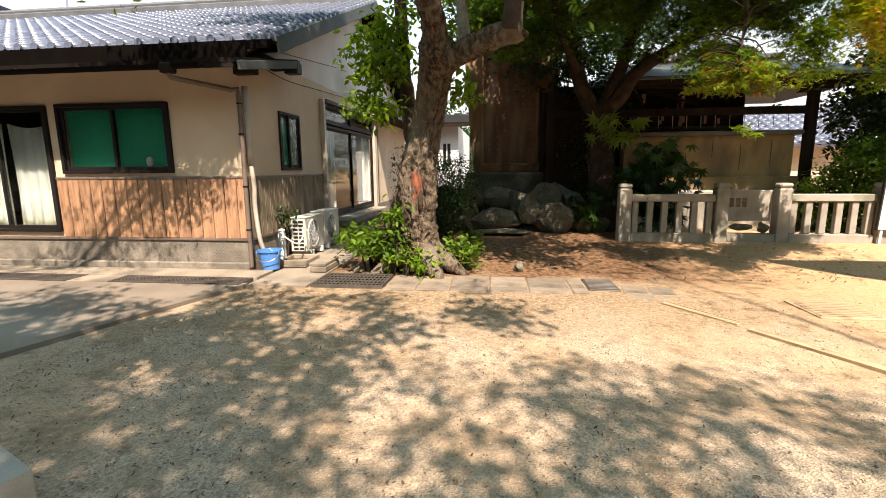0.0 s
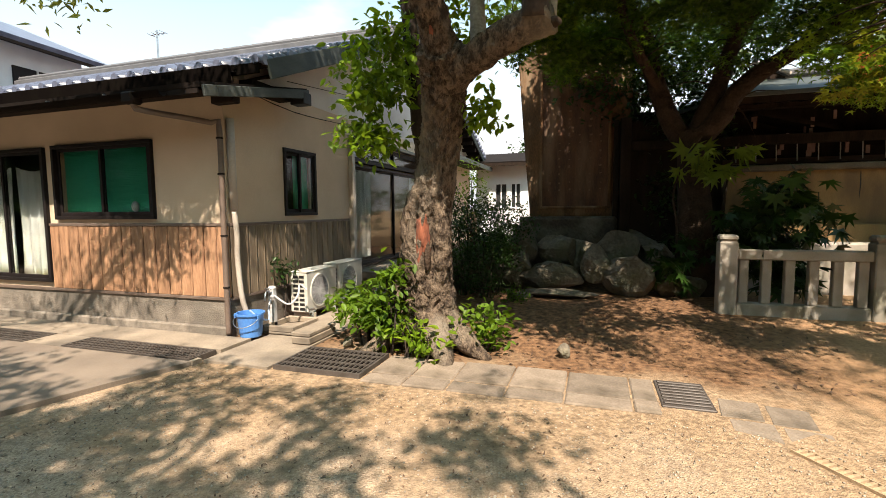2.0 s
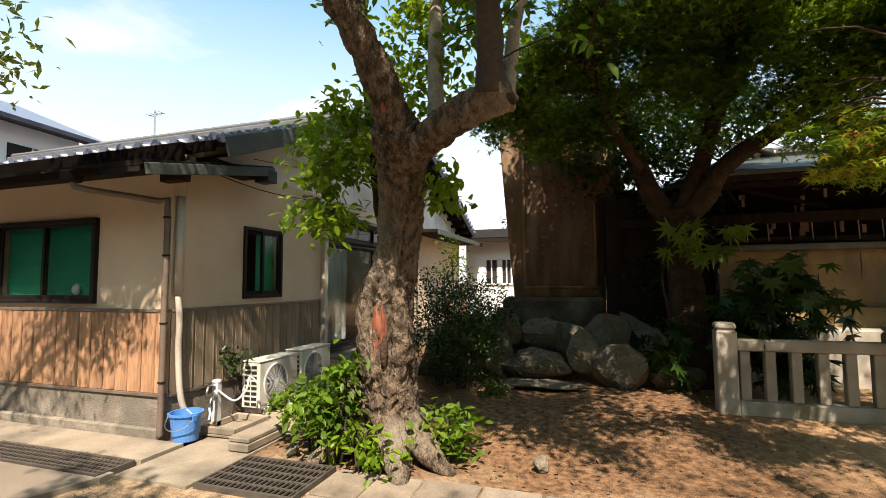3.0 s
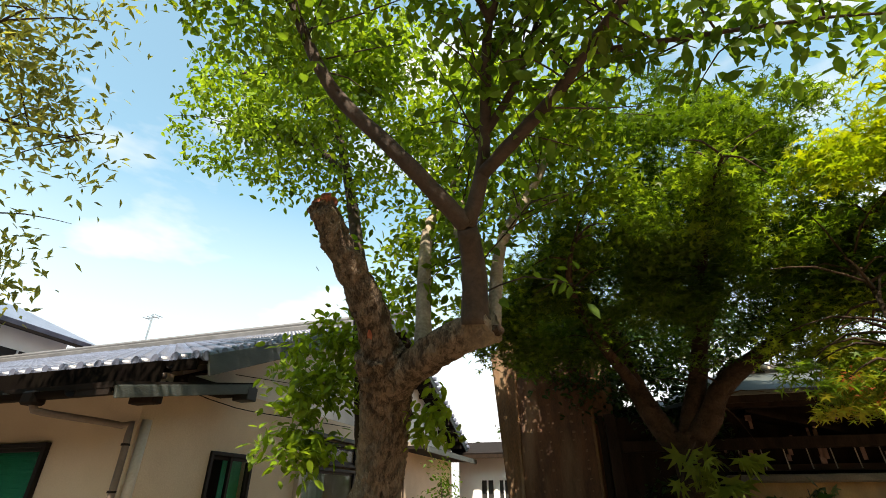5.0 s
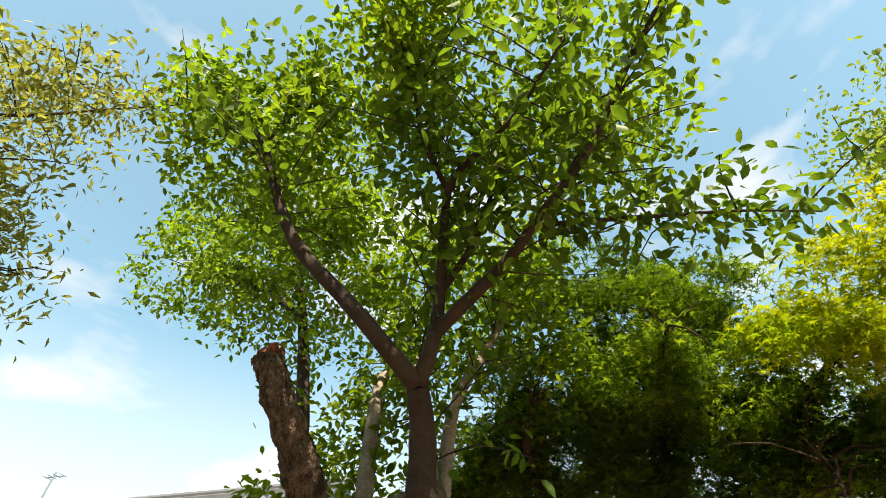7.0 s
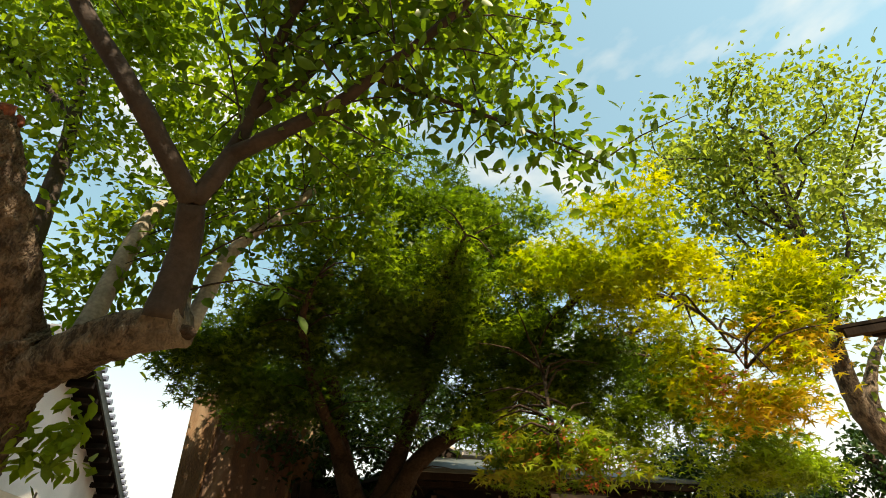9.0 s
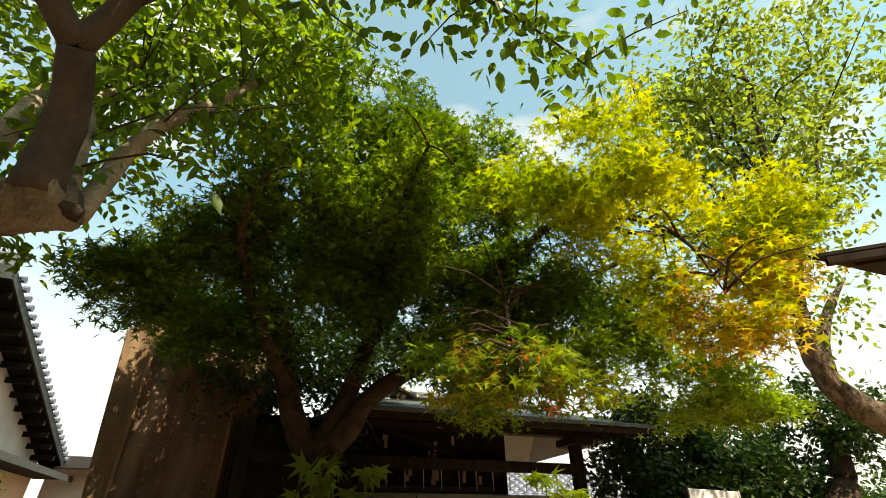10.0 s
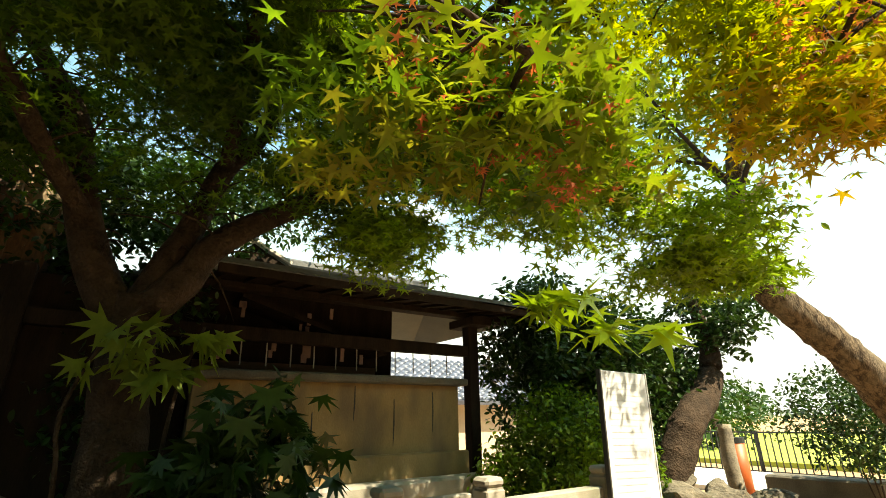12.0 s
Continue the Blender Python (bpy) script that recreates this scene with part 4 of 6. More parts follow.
# ---- things by the house ----
def bucket():
    b = thing("bucket", "blue plastic bucket standing on the concrete", "bucket", at=(-3.2, 6.12, 0.03))
    bm = bmesh.new()
    n = 24
    prof = [(0.0, 0.004), (0.115, 0.004), (0.12, 0.012), (0.15, 0.26), (0.164, 0.262), (0.164, 0.285), (0.147, 0.285), (0.115, 0.02), (0.0, 0.018)]
    rings = [[bm.verts.new((r * math.cos(2 * math.pi * k / n), r * math.sin(2 * math.pi * k / n), z)) for k in range(n)] for r, z in prof[1:-1]]
    for a, c in zip(rings, rings[1:]):
        for k in range(n):
            bm.faces.new((a[k], a[(k + 1) % n], c[(k + 1) % n], c[k]))
    bm.faces.new(rings[0][::-1]), bm.faces.new(rings[-1])
    part("body", bm, "blue", b, smooth=False)
    arc = [(0.165 * math.cos(a), -0.06 - 0.12 * math.sin(a), 0.24 - 0.1 * math.sin(a)) for a in [math.pi * k / 8 for k in range(9)]]
    part("handle", tube(arc, 0.005, sides=6, step=0.05), "metal", b, "thin wire handle")
    for s in (-1, 1):
        part("ear", box(s * 0.163 - 0.008, -0.08, 0.22, s * 0.163 + 0.008, -0.03, 0.275, bevel=0.004), "blue", b)
    return b


bucket()


def ac_unit(y, length=0.76, h=0.54, d=0.26, lift=0.09, ring_shade="black"):
    """An outdoor air-conditioner unit whose fan faces +x."""
    a = thing("air_conditioner", "cream outdoor air-conditioner unit on small feet", "air conditioner", "air conditioners", at=(-3.3, y, 0.03))
    part("casing", box(0, 0, lift, d, length, lift + h, bevel=0.012), "ac", a)
    part("lid", box(-0.006, -0.006, lift + h, d + 0.006, length + 0.006, lift + h + 0.018, bevel=0.006), "ac", a)
    ring = bmesh.new()
    cy, cz, R = length * 0.40, lift + h * 0.5, h * 0.41
    ringpts = [(d + 0.006, cy + R * math.cos(t), cz + R * math.sin(t)) for t in [2 * math.pi * k / 28 for k in range(29)]]
    part("fan_ring", tube(ringpts, 0.012, sides=6, step=0), "ac", a)
    fan = bmesh.new()
    vs = [fan.verts.new((d + 0.003, cy + R * math.cos(2 * math.pi * k / 28), cz + R * math.sin(2 * math.pi * k / 28))) for k in range(28)]
    fan.faces.new(vs)
    part("fan_opening", fan, "black", a, "dark fan opening")
    gr = bmesh.new()
    for q in range(1, 9):
        rr = R * q / 9
        tube([(d + 0.012, cy + rr * math.cos(t), cz + rr * math.sin(t)) for t in [2 * math.pi * k / 20 for k in range(21)]], 0.003, gr, 4, step=0)
    for q in range(16):
        t = 2 * math.pi * q / 16
        tube([(d + 0.013, cy, cz), (d + 0.013, cy + R * math.cos(t), cz + R * math.sin(t))], 0.003, gr, 4, step=0)
    part("fan_grille", gr, "pvc", a, "pale wire fan grille")
    me = mesh_of("vent_slot", box(0.03, -0.004, -0.018, 0.105, 0.004, 0.018), "black")
    for j in range(8):
        for i in range(2):
            shared("vent_slot", me, a, Matrix.Translation((0.02 + i * 0.095, -0.001, lift + 0.05 + j * 0.062)))
    for q in (0.08, length - 0.16):
        part("foot", box(-0.02, q, 0, d + 0.03, q + 0.08, lift - 0.002, bevel=0.006), "pvc", a)
    return a


ac_unit(7.02)
ac_unit(7.86, 0.74, 0.56)


def standpipe():
    s = thing("garden_tap", "grey standpipe with two chrome taps and a hose", "tap", at=(-3.2, 6.52, 0.03))
    part("column", box(-0.04, -0.04, 0, 0.04, 0.04, 0.5, bevel=0.012), "pvc", s, "grey plastic column")
    part("cap", boulder((0.052, 0.052, 0.03), 3, 2, 0.02, at=(0, 0, 0.505)), "pvc", s, smooth=True)
    for z, dx in ((0.47, -0.02), (0.36, 0.03)):
        t = part("faucet", tube([(dx, -0.03, z), (dx + 0.03, -0.12, z + 0.01), (dx + 0.04, -0.16, z - 0.05), (dx + 0.04, -0.16, z - 0.09)], 0.014, sides=8, step=0.03), "metal", s, "chrome faucet", True)
        part("knob", box(dx - 0.02, -0.1, z + 0.03, dx + 0.06, -0.07, z + 0.045, bevel=0.006), "metal", t)
    part("hose", tube([(0.07, -0.17, 0.27), (0.1, -0.2, 0.16), (0.03, -0.3, 0.2), (-0.02, -0.38, 0.3)], 0.011, sides=8, step=0.04), "hose", s, "pale blue hose")
    part("hose", tube([(0.05, -0.03, 0.42), (0.2, 0.05, 0.3), (0.26, 0.16, 0.4), (0.22, 0.26, 0.52), (0.3, 0.3, 0.44)], 0.012, sides=8, step=0.04), "pvc", s, "loose grey hose")
    return s


M["hose"] = mat("hose", (0.42, 0.55, 0.72), (0.34, 0.45, 0.62), 0.4, 4, 40, 0.03)
standpipe()
basin = thing("sink_basin", "stained concrete washing basin on the ground", "basin", at=(-3.0, 6.55, 0.02))
for nm, b in (("floor", (-0.2, -0.25, 0, 0.24, 0.3, 0.03)), ("rim", (-0.2, -0.25, 0.03, 0.24, -0.21, 0.1)), ("rim", (-0.2, 0.26, 0.03, 0.24, 0.3, 0.1)), ("rim", (0.2, -0.21, 0.03, 0.24, 0.26, 0.1)), ("rim", (-0.2, -0.21, 0.03, -0.16, 0.26, 0.1))):
    part(nm, box(*b, bevel=0.008), "concrete", basin)
jar = thing("glass_jar", "clear glass jar beside the washing basin", "jar", at=(-2.94, 6.98, 0.03))
part("body", tube([(0, 0, 0), (0, 0, 0.12), (0, 0, 0.15)], [0.05, 0.05, 0.035], sides=12, step=0), "glass", jar)
part("lid", tube([(0, 0, 0.151), (0, 0, 0.17)], 0.04, sides=12, step=0), "metal", jar)
blockb = thing("concrete_block", "two grey concrete blocks stacked beside the path", "concrete block", at=(-2.48, 6.3, 0.02))
part("block", box(-0.1, -0.28, 0, 0.13, 0.28, 0.075, bevel=0.008), "concrete", blockb)
part("block", box(-0.12, -0.26, 0.077, 0.12, 0.3, 0.125, bevel=0.01), "concrete", blockb)
pot = thing("potted_plant", "small leafy plant growing by the board wall", "plant", at=(-3.3, 6.88, 0.03))
part("stem", tube([(0, 0, 0), (0.03, 0.02, 0.5), (0.0, 0.0, 0.78)], [0.012, 0.01, 0.005], sides=6), "bark_branch", pot)
lf = new("foliage", leaf_mesh("foliage", np.array([0.02, 0, 0.7]) + RNG.normal(0, (0.09, 0.12, 0.1), (110, 3)), 0.07, LEAF_OVAL, "leaf_dark"))
lf.parent = pot
idol = solid("window_doll", boulder((0.05, 0.045, 0.07), 2, 2, 0.05, at=(-4.95, CY + 0.085, WIN[2] + 0.16)), "pvc", "small round white ornament on the window sill", "ornament", smooth=True)
slab_near = solid("stone_slab", slab_poly([(-4.0, 0.2), (-2.6, 0.3), (-2.1, 1.05), (-1.8, 1.22), (-1.75, 1.34), (-2.06, 1.48), (-4.0, 1.62)], -0.05, 0.3), "granite", "flat grey granite slab lying on the gravel", "slab")

# ---- stele on its rock mound ----
stele = thing("stone_stele", "tall brown stone monument with a framed inscription panel", "stele", at=(0.15, 10.6, 0.2))
bm = bmesh.new()
outl = [(-0.70, 1.13), (0.74, 1.13), (0.88, 1.6), (0.98, 2.6), (1.05, 3.3), (0.98, 3.9), (0.6, 4.2), (0.0, 4.3), (-0.6, 4.22), (-0.93, 3.95), (-0.89, 3.4), (-0.8, 2.2)]
for k, off in ((0, 0.0), (1, 0.42)):
    vs = [bm.verts.new((x + 0.015 * noise.noise((x * 3, z * 3, k)), off + 0.03 * noise.noise((x * 2, z * 2, 5 + k)), z)) for x, z in outl]
    bm.faces.new(vs if k == 0 else vs[::-1])
    prev = vs if k == 0 else prev
for i in range(len(outl)):
    bm.faces.new((prev[i], vs[i], vs[(i + 1) % len(outl)], prev[(i + 1) % len(outl)]))
bmesh.ops.recalc_face_normals(bm, faces=bm.faces)
bmesh.ops.bevel(bm, geom=list(bm.edges), offset=0.02, segments=2, affect="EDGES")
part("slab", bm, "stele", stele, "weathered brown stone")
part("panel", box(-0.48, -0.035, 1.33, 0.66, 0.01, 3.75, bevel=0.004), "stele_panel", stele, "reddish inscription panel")
for b in ((-0.53, -0.06, 1.28, 0.71, 0.01, 1.328), (-0.53, -0.06, 1.33, -0.482, 0.01, 3.8), (0.662, -0.06, 1.33, 0.71, 0.01, 3.8), (-0.48, -0.06, 3.752, 0.66, 0.01, 3.8)):
    part("border", box(*b, bevel=0.008), "stele", stele)
rng = random.Random(5)
bar = mesh_of("character_bar", box(-0.03, -0.039, -0.03, 0.03, -0.036, 0.03), "stele_panel")
for c in range(6):
    for r in range(15):
        if rng.random() < 0.8:
            shared("character_bar", bar, stele, pose(-0.36 + c * 0.18 + rng.uniform(-0.012, 0.012), 0.0015, 3.58 - r * 0.14 + rng.uniform(-0.015, 0.015), 0, rng.uniform(-15, 15), 0) @ Matrix.Diagonal((rng.uniform(0.35, 0.9), 1, rng.uniform(0.15, 0.7), 1)))
pedestal = solid("pedestal_stone", box(-0.72, 10.32, 0.2, 0.98, 11.0, 1.34, bevel=0.05), "rock_dark", "rough stone pedestal carrying the stele", "stone")


def rock(x, y, z, size, seed, turn=0, label="weathered grey-brown garden rock in the mound", sub=3):
    ob = solid("rock", boulder(size, seed, sub), "rock", label, "rock", group="rocks of the mound")
    ob.matrix_basis = pose(x, y, z, 0, 0, turn)
    return ob


for k, (x, y, z, s, tn) in enumerate((
        (0.0, 9.25, 0.42, (0.5, 0.32, 0.26), 4), (0.62, 9.25, 0.55, (0.28, 0.26, 0.34), 30), (1.12, 9.1, 0.45, (0.45, 0.3, 0.36), -12),
        (1.62, 9.2, 0.36, (0.26, 0.28, 0.32), 8), (1.95, 9.3, 0.33, (0.3, 0.25, 0.25), 50), (-0.62, 9.3, 0.5, (0.38, 0.3, 0.42), 20),
        (-0.55, 9.6, 0.9, (0.3, 0.3, 0.34), 70), (-1.25, 9.5, 0.45, (0.35, 0.3, 0.4), 5), (-1.15, 9.9, 0.9, (0.32, 0.3, 0.3), 33),
        (0.05, 9.72, 0.75, (0.42, 0.3, 0.3), -8), (0.95, 9.75, 0.75, (0.5, 0.3, 0.42), 12), (1.6, 9.9, 0.55, (0.45, 0.35, 0.4), 40),
        (-1.75, 9.9, 0.35, (0.4, 0.35, 0.4), 15), (0.2, 10.2, 0.6, (0.9, 0.5, 0.5), 0), (1.3, 10.6, 0.6, (0.7, 0.6, 0.5), 25), (-1.2, 10.7, 0.5, (0.8, 0.6, 0.6), 10))):
    rock(x, y, z, s, k + 1, tn)
rock(0.05, 8.78, 0.235, (0.58, 0.26, 0.075), 21, -2, "flat stepping stone before the mound")
rock(-0.42, 8.6, 0.2, (0.22, 0.16, 0.09), 22, 30, "small pale stone on the soil")
rock(0.32, 6.45, 0.06, (0.085, 0.07, 0.09), 23, 10, "small grey stone beside the paving", 2)
rock(-1.95, 6.15, 0.05, (0.07, 0.1, 0.06), 24, 10, "small stone by the tree root", 2)


# ---- stone fence ----
def fence(x_posts, y, z, gaps):
    f = thing("stone_fence", "low granite shrine fence with square balusters", "fence", at=(x_posts[0], y, z))
    x0 = x_posts[0]
    for x in x_posts:
        p = part("post", box(x - x0 - 0.1, -0.1, -0.1, x - x0 + 0.1, 0.1, 0.86, bevel=0.012), "granite", f, "square granite post")
        part("cap", box(x - x0 - 0.1, -0.1, 0.875, x - x0 + 0.1, 0.1, 0.95, bevel=0.025), "granite", p)
        part("neck", box(x - x0 - 0.085, -0.085, 0.861, x - x0 + 0.085, 0.085, 0.874), "granite", p)
    for (a, c), has in zip(zip(x_posts, x_posts[1:]), gaps):
        part("bottom_rail", box(a - x0 + 0.102, -0.09, -0.08, c - x0 - 0.102, 0.09, 0.12, bevel=0.012), "granite", f)
        if not has:
            continue
        part("top_rail", box(a - x0 + 0.102, -0.075, 0.65, c - x0 - 0.102, 0.075, 0.77, bevel=0.012), "granite", f)
        n = 6
        me = mesh_of("baluster", box(-0.05, -0.045, 0.121, 0.05, 0.045, 0.649, bevel=0.008), "granite")
        for k in range(n):
            shared("baluster", me, f, pose(a - x0 + (c - a) * (k + 0.75) / (n + 0.5), 0, 0, 0, 0, 0))
    return f


fence((2.15, 3.69, 4.64, 6.12), 8.2, 0.2, (True, False, True))
gate = thing("fence_plaque", "pale granite fence panel with carved characters", "stone panel", at=(4.16, 8.22, 0.2))
part("panel", box(-0.36, 0.05, 0.32, 0.36, 0.12, 0.83, bevel=0.01), "granite", gate)
for k in range(3):
    part("carving", box(-0.30 + k * 0.1, 0.044, 0.55, -0.23 + k * 0.1, 0.05, 0.7), "rock", gate)
rock(4.05, 8.22, 0.42, (0.2, 0.1, 0.09), 31, 5, "dark stone lying in the fence opening", 2)
rock(4.38, 8.22, 0.42, (0.14, 0.1, 0.1), 32, 50, "dark stone lying in the fence opening", 2)

# ---- earthen wall and the pavilion roof behind ----
wall = solid("wall_earth", box(2.6, 10.3, -0.1, 5.9, 10.62, 2.03), "earth_wall", "ochre earthen wall with cracks and stains", "wall", "structure")
solid("wall_foot", box(2.62, 10.2, -0.1, 6.0, 10.298, 1.22, bevel=0.02), "earth_wall", "thicker ochre foot of the earthen wall", "wall", "structure")
solid("wall_footing", box(2.65, 9.9, -0.1, 6.1, 10.197, 0.95, bevel=0.03), "granite", "pale stone footing before the earthen wall", "wall", "structure")
cap = solid("wall_cap", box(2.5, 10.2, 2.034, 6.02, 10.72, 2.13, bevel=0.02), "wall_cap", "weathered coping on the earthen wall", "wall coping", "structure")
crack_bm = bmesh.new()
for x, z0, z1 in ((4.36, 1.6, 2.0), (4.9, 1.3, 1.85), (5.48, 1.45, 1.95), (3.85, 1.3, 1.7), (3.4, 1.5, 1.95)):
    tube([(x, 10.302, z1), (x + 0.004, 10.302, (z0 + z1) / 2), (x - 0.003, 10.302, z0)], [0.007, 0.012, 0.004], crack_bm, 5, step=0.05)
solid("wall_crack", crack_bm, "black", "dark vertical cracks in the earthen wall", "crack", "structure")

pav = thing("shrine_shed", "dark timber shrine shed with a low tiled roof", "shed", at=(4.0, 11.6, 0.1))
PINV = Matrix.Translation((-4.0, -12.05, -0.1))


def pp(name, bm, material, label="", smooth=False):
    ob = part(name, bm, material, pav, label, smooth)
    ob.matrix_basis = PINV
    return ob


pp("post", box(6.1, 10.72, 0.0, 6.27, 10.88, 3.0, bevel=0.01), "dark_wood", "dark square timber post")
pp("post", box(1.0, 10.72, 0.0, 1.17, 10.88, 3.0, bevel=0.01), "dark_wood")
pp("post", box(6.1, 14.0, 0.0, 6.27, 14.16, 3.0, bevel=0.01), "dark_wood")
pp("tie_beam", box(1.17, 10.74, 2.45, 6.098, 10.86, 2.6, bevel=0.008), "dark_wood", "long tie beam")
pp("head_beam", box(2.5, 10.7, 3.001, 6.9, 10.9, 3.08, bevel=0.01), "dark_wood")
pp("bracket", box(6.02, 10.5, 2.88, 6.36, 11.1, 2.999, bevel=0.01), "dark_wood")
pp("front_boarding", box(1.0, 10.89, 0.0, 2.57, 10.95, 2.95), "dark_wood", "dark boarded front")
# wall added behind the opening; the interior's dimness is in its near-black colour
pp("back_wall", box(1.0, 11.5, 0.0, 5.25, 11.58, 3.2), "dark_wood", "near-black inner wall added for the shed's dim interior")
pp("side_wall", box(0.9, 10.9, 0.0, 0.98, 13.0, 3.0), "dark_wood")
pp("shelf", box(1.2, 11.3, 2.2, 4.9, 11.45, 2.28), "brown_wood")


def sheet(corners, thick):
    """A flat slab over a tilted outline, thick along z."""
    bm = bmesh.new()
    lo, hi = [bm.verts.new((x, y, z - thick)) for x, y, z in corners], [bm.verts.new(c) for c in corners]
    bm.faces.new(lo[::-1]), bm.faces.new(hi)
    for i in range(len(corners)):
        bm.faces.new((lo[i], lo[(i + 1) % len(corners)], hi[(i + 1) % len(corners)], hi[i]))
    bmesh.ops.recalc_face_normals(bm, faces=bm.faces)
    return bm


# hipped sheet roof with a small ridge gable
pp("roof", sheet([(2.5, 9.95, 3.1), (7.2, 9.95, 3.1), (6.3, 12.0, 3.72), (2.95, 12.0, 3.72)], 0.05), "copper", "thin sheet roof with a pale edge")
pp("roof", sheet([(2.95, 12.0, 3.72), (6.3, 12.0, 3.72), (7.2, 14.2, 3.1), (0.9, 14.2, 3.1)], 0.05), "copper")
pp("roof", sheet([(2.5, 9.952, 3.098), (2.948, 12.0, 3.718), (0.898, 14.2, 3.098), (0.8, 12.6, 3.05)], 0.05), "copper")
pp("roof", sheet([(7.202, 9.95, 3.098), (7.202, 14.2, 3.098), (6.302, 12.0, 3.718)], 0.05), "copper")
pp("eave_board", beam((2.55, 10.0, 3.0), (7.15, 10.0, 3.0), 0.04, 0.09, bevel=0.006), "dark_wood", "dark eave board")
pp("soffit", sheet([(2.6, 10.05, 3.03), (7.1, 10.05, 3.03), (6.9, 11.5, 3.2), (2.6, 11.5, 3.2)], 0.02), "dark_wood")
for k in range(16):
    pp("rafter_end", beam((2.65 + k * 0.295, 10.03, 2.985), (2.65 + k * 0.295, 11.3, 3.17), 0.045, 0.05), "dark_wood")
pp("ridge", box(3.3, 11.9, 3.73, 6.2, 12.1, 3.86, bevel=0.03), "ridge")
pp("gable_verge", beam((2.85, 11.9, 3.82), (3.26, 11.9, 4.02), 0.12, 0.05, bevel=0.006), "pipe_pale", "pale verge of the ridge gable")
pp("gable_verge", beam((3.22, 11.9, 4.02), (3.78, 11.9, 3.76), 0.12, 0.05, bevel=0.006), "pipe_pale")
pp("gable", sheet([(2.95, 11.88, 3.72), (3.7, 11.88, 3.72), (3.24, 11.9, 3.98)], 0.02), "dark_wood")
pp("ridge_ornament", boulder((0.07, 0.05, 0.1), 77, 2, 0.3, at=(3.24, 11.85, 4.06)), "ridge")
rng = random.Random(9)
for k in range(26):
    x, z = rng.uniform(2.3, 4.8), rng.uniform(2.25, 2.85)
    pp("votive_slip", box(x, 10.96, z, x + rng.uniform(0.03, 0.08), 10.975, z + rng.uniform(0.06, 0.18)), "paper", "faded paper votive slip" if k == 0 else "")
for k in range(14):
    x = 2.2 + k * 0.28
    pp("cord", tube([(x, 10.93, 2.5), (x + 0.01, 10.93, 2.2)], 0.008, sides=5, step=0), "pipe_pale")
# small inner hall with its own curved roof
pp("inner_roof", beam((3.0, 11.4, 3.0), (4.9, 11.4, 2.45), 0.9, 0.06, up=(0.3, 0, 1)), "dark_wood")

far_roof = thing("far_house", "far house with a grey-blue tiled roof", "house", at=(9.5, 16, 0))
frp = lambda name, bm, material, label="": setattr(part(name, bm, material, far_roof, label), "matrix_basis", Matrix.Translation((-9.5, -16, 0)))
frp("wall", box(6.8, 15.5, -0.1, 14.5, 20, 2.2), "stucco", "pale wall")
frp("roof", beam((10.6, 15.0, 2.0), (10.6, 18.0, 3.35), 8.4, 0.12), "rooftile", "tiled roof slope")
fb = bmesh.new()
for i in range(28):
    for j in range(12):
        m = pose(6.6 + i * 0.29, 15.0 + j * 0.25, 2.08 + j * 0.25 * 0.45, 24.2, 0, 0)
        k0 = len(fb.verts)
        fb.from_mesh(TILE)
        fb.verts.ensure_lookup_table()
        for v in fb.verts[k0:]:
            v.co = m @ v.co
frp("roof_tiling", fb, "rooftile")

# ---- white notice board ----
sign = thing("notice_board", "tall white notice board on a thin metal frame", "notice board", at=(6.38, 8.02, 0.15))
sign.rotation_euler = (0, radians(2), radians(-3))
part("panel", box(-0.4, -0.02, 0.25, 0.31, 0.02, 1.9, bevel=0.004), "signboard", sign, "pale grey-white panel")
part("edge", box(-0.42, -0.026, 0.24, -0.401, 0.026, 1.91), "black", sign)
part("edge", box(0.311, -0.026, 0.24, 0.33, 0.026, 1.91), "pvc", sign)
part("leg", box(-0.36, -0.015, -0.1, -0.32, 0.015, 0.239), "pvc", sign)
part("leg", box(0.24, -0.015, -0.1, 0.28, 0.015, 0.239), "pvc", sign)
rng = random.Random(3)
for r in range(24):
    z = 1.78 - r * 0.06
    part("text_line", box(-0.32, -0.0225, z, 0.26 - rng.uniform(0, 0.2), -0.0205, z + 0.009), "ink", sign)

# ---- right-hand background ----
for k, (x, y, z, s) in enumerate(((8.4, 8.7, 0.5, (0.5, 0.4, 0.4)), (9.2, 8.5, 0.4, (0.5, 0.4, 0.3)), (8.9, 9.3, 0.7, (0.6, 0.4, 0.45)), (10.0, 8.4, 0.3, (0.5, 0.4, 0.3)), (7.9, 8.6, 0.35, (0.35, 0.3, 0.3)), (9.7, 8.9, 0.45, (0.4, 0.3, 0.3)))):
    rock(x, y, z, s, 40 + k, k * 37, "pale rock at the foot of the leaning tree")
solid("field", box(18, 5, -0.1, 45, 30, 0.32), "field", "sunlit green field beyond the railing", "field", "structure")
solid("road_1", box(12.2, -8, -0.1, 15.5, 30, 0.28), "lane", "pale concrete lane beyond the shrubs", "road", "structure")
rail = thing("iron_railing", "black iron railing along the field", "railing", at=(16, 5, 0.1))
part("rail", box(-0.02, 0, 1.05, 0.02, 12, 1.09), "black", rail)
part("rail", box(-0.02, 0, 0.12, 0.02, 12, 0.16), "black", rail)
rb = mesh_of("baluster", box(-0.012, -0.012, 0.161, 0.012, 0.012, 1.049), "black")
for k in range(80):
    shared("baluster", rb, rail, Matrix.Translation((0, 0.1 + k * 0.15, 0)))
for k in range(5):
    part("post", box(-0.03, k * 3 - 0.03, -0.15, 0.03, k * 3 + 0.03, 1.1), "black", rail)
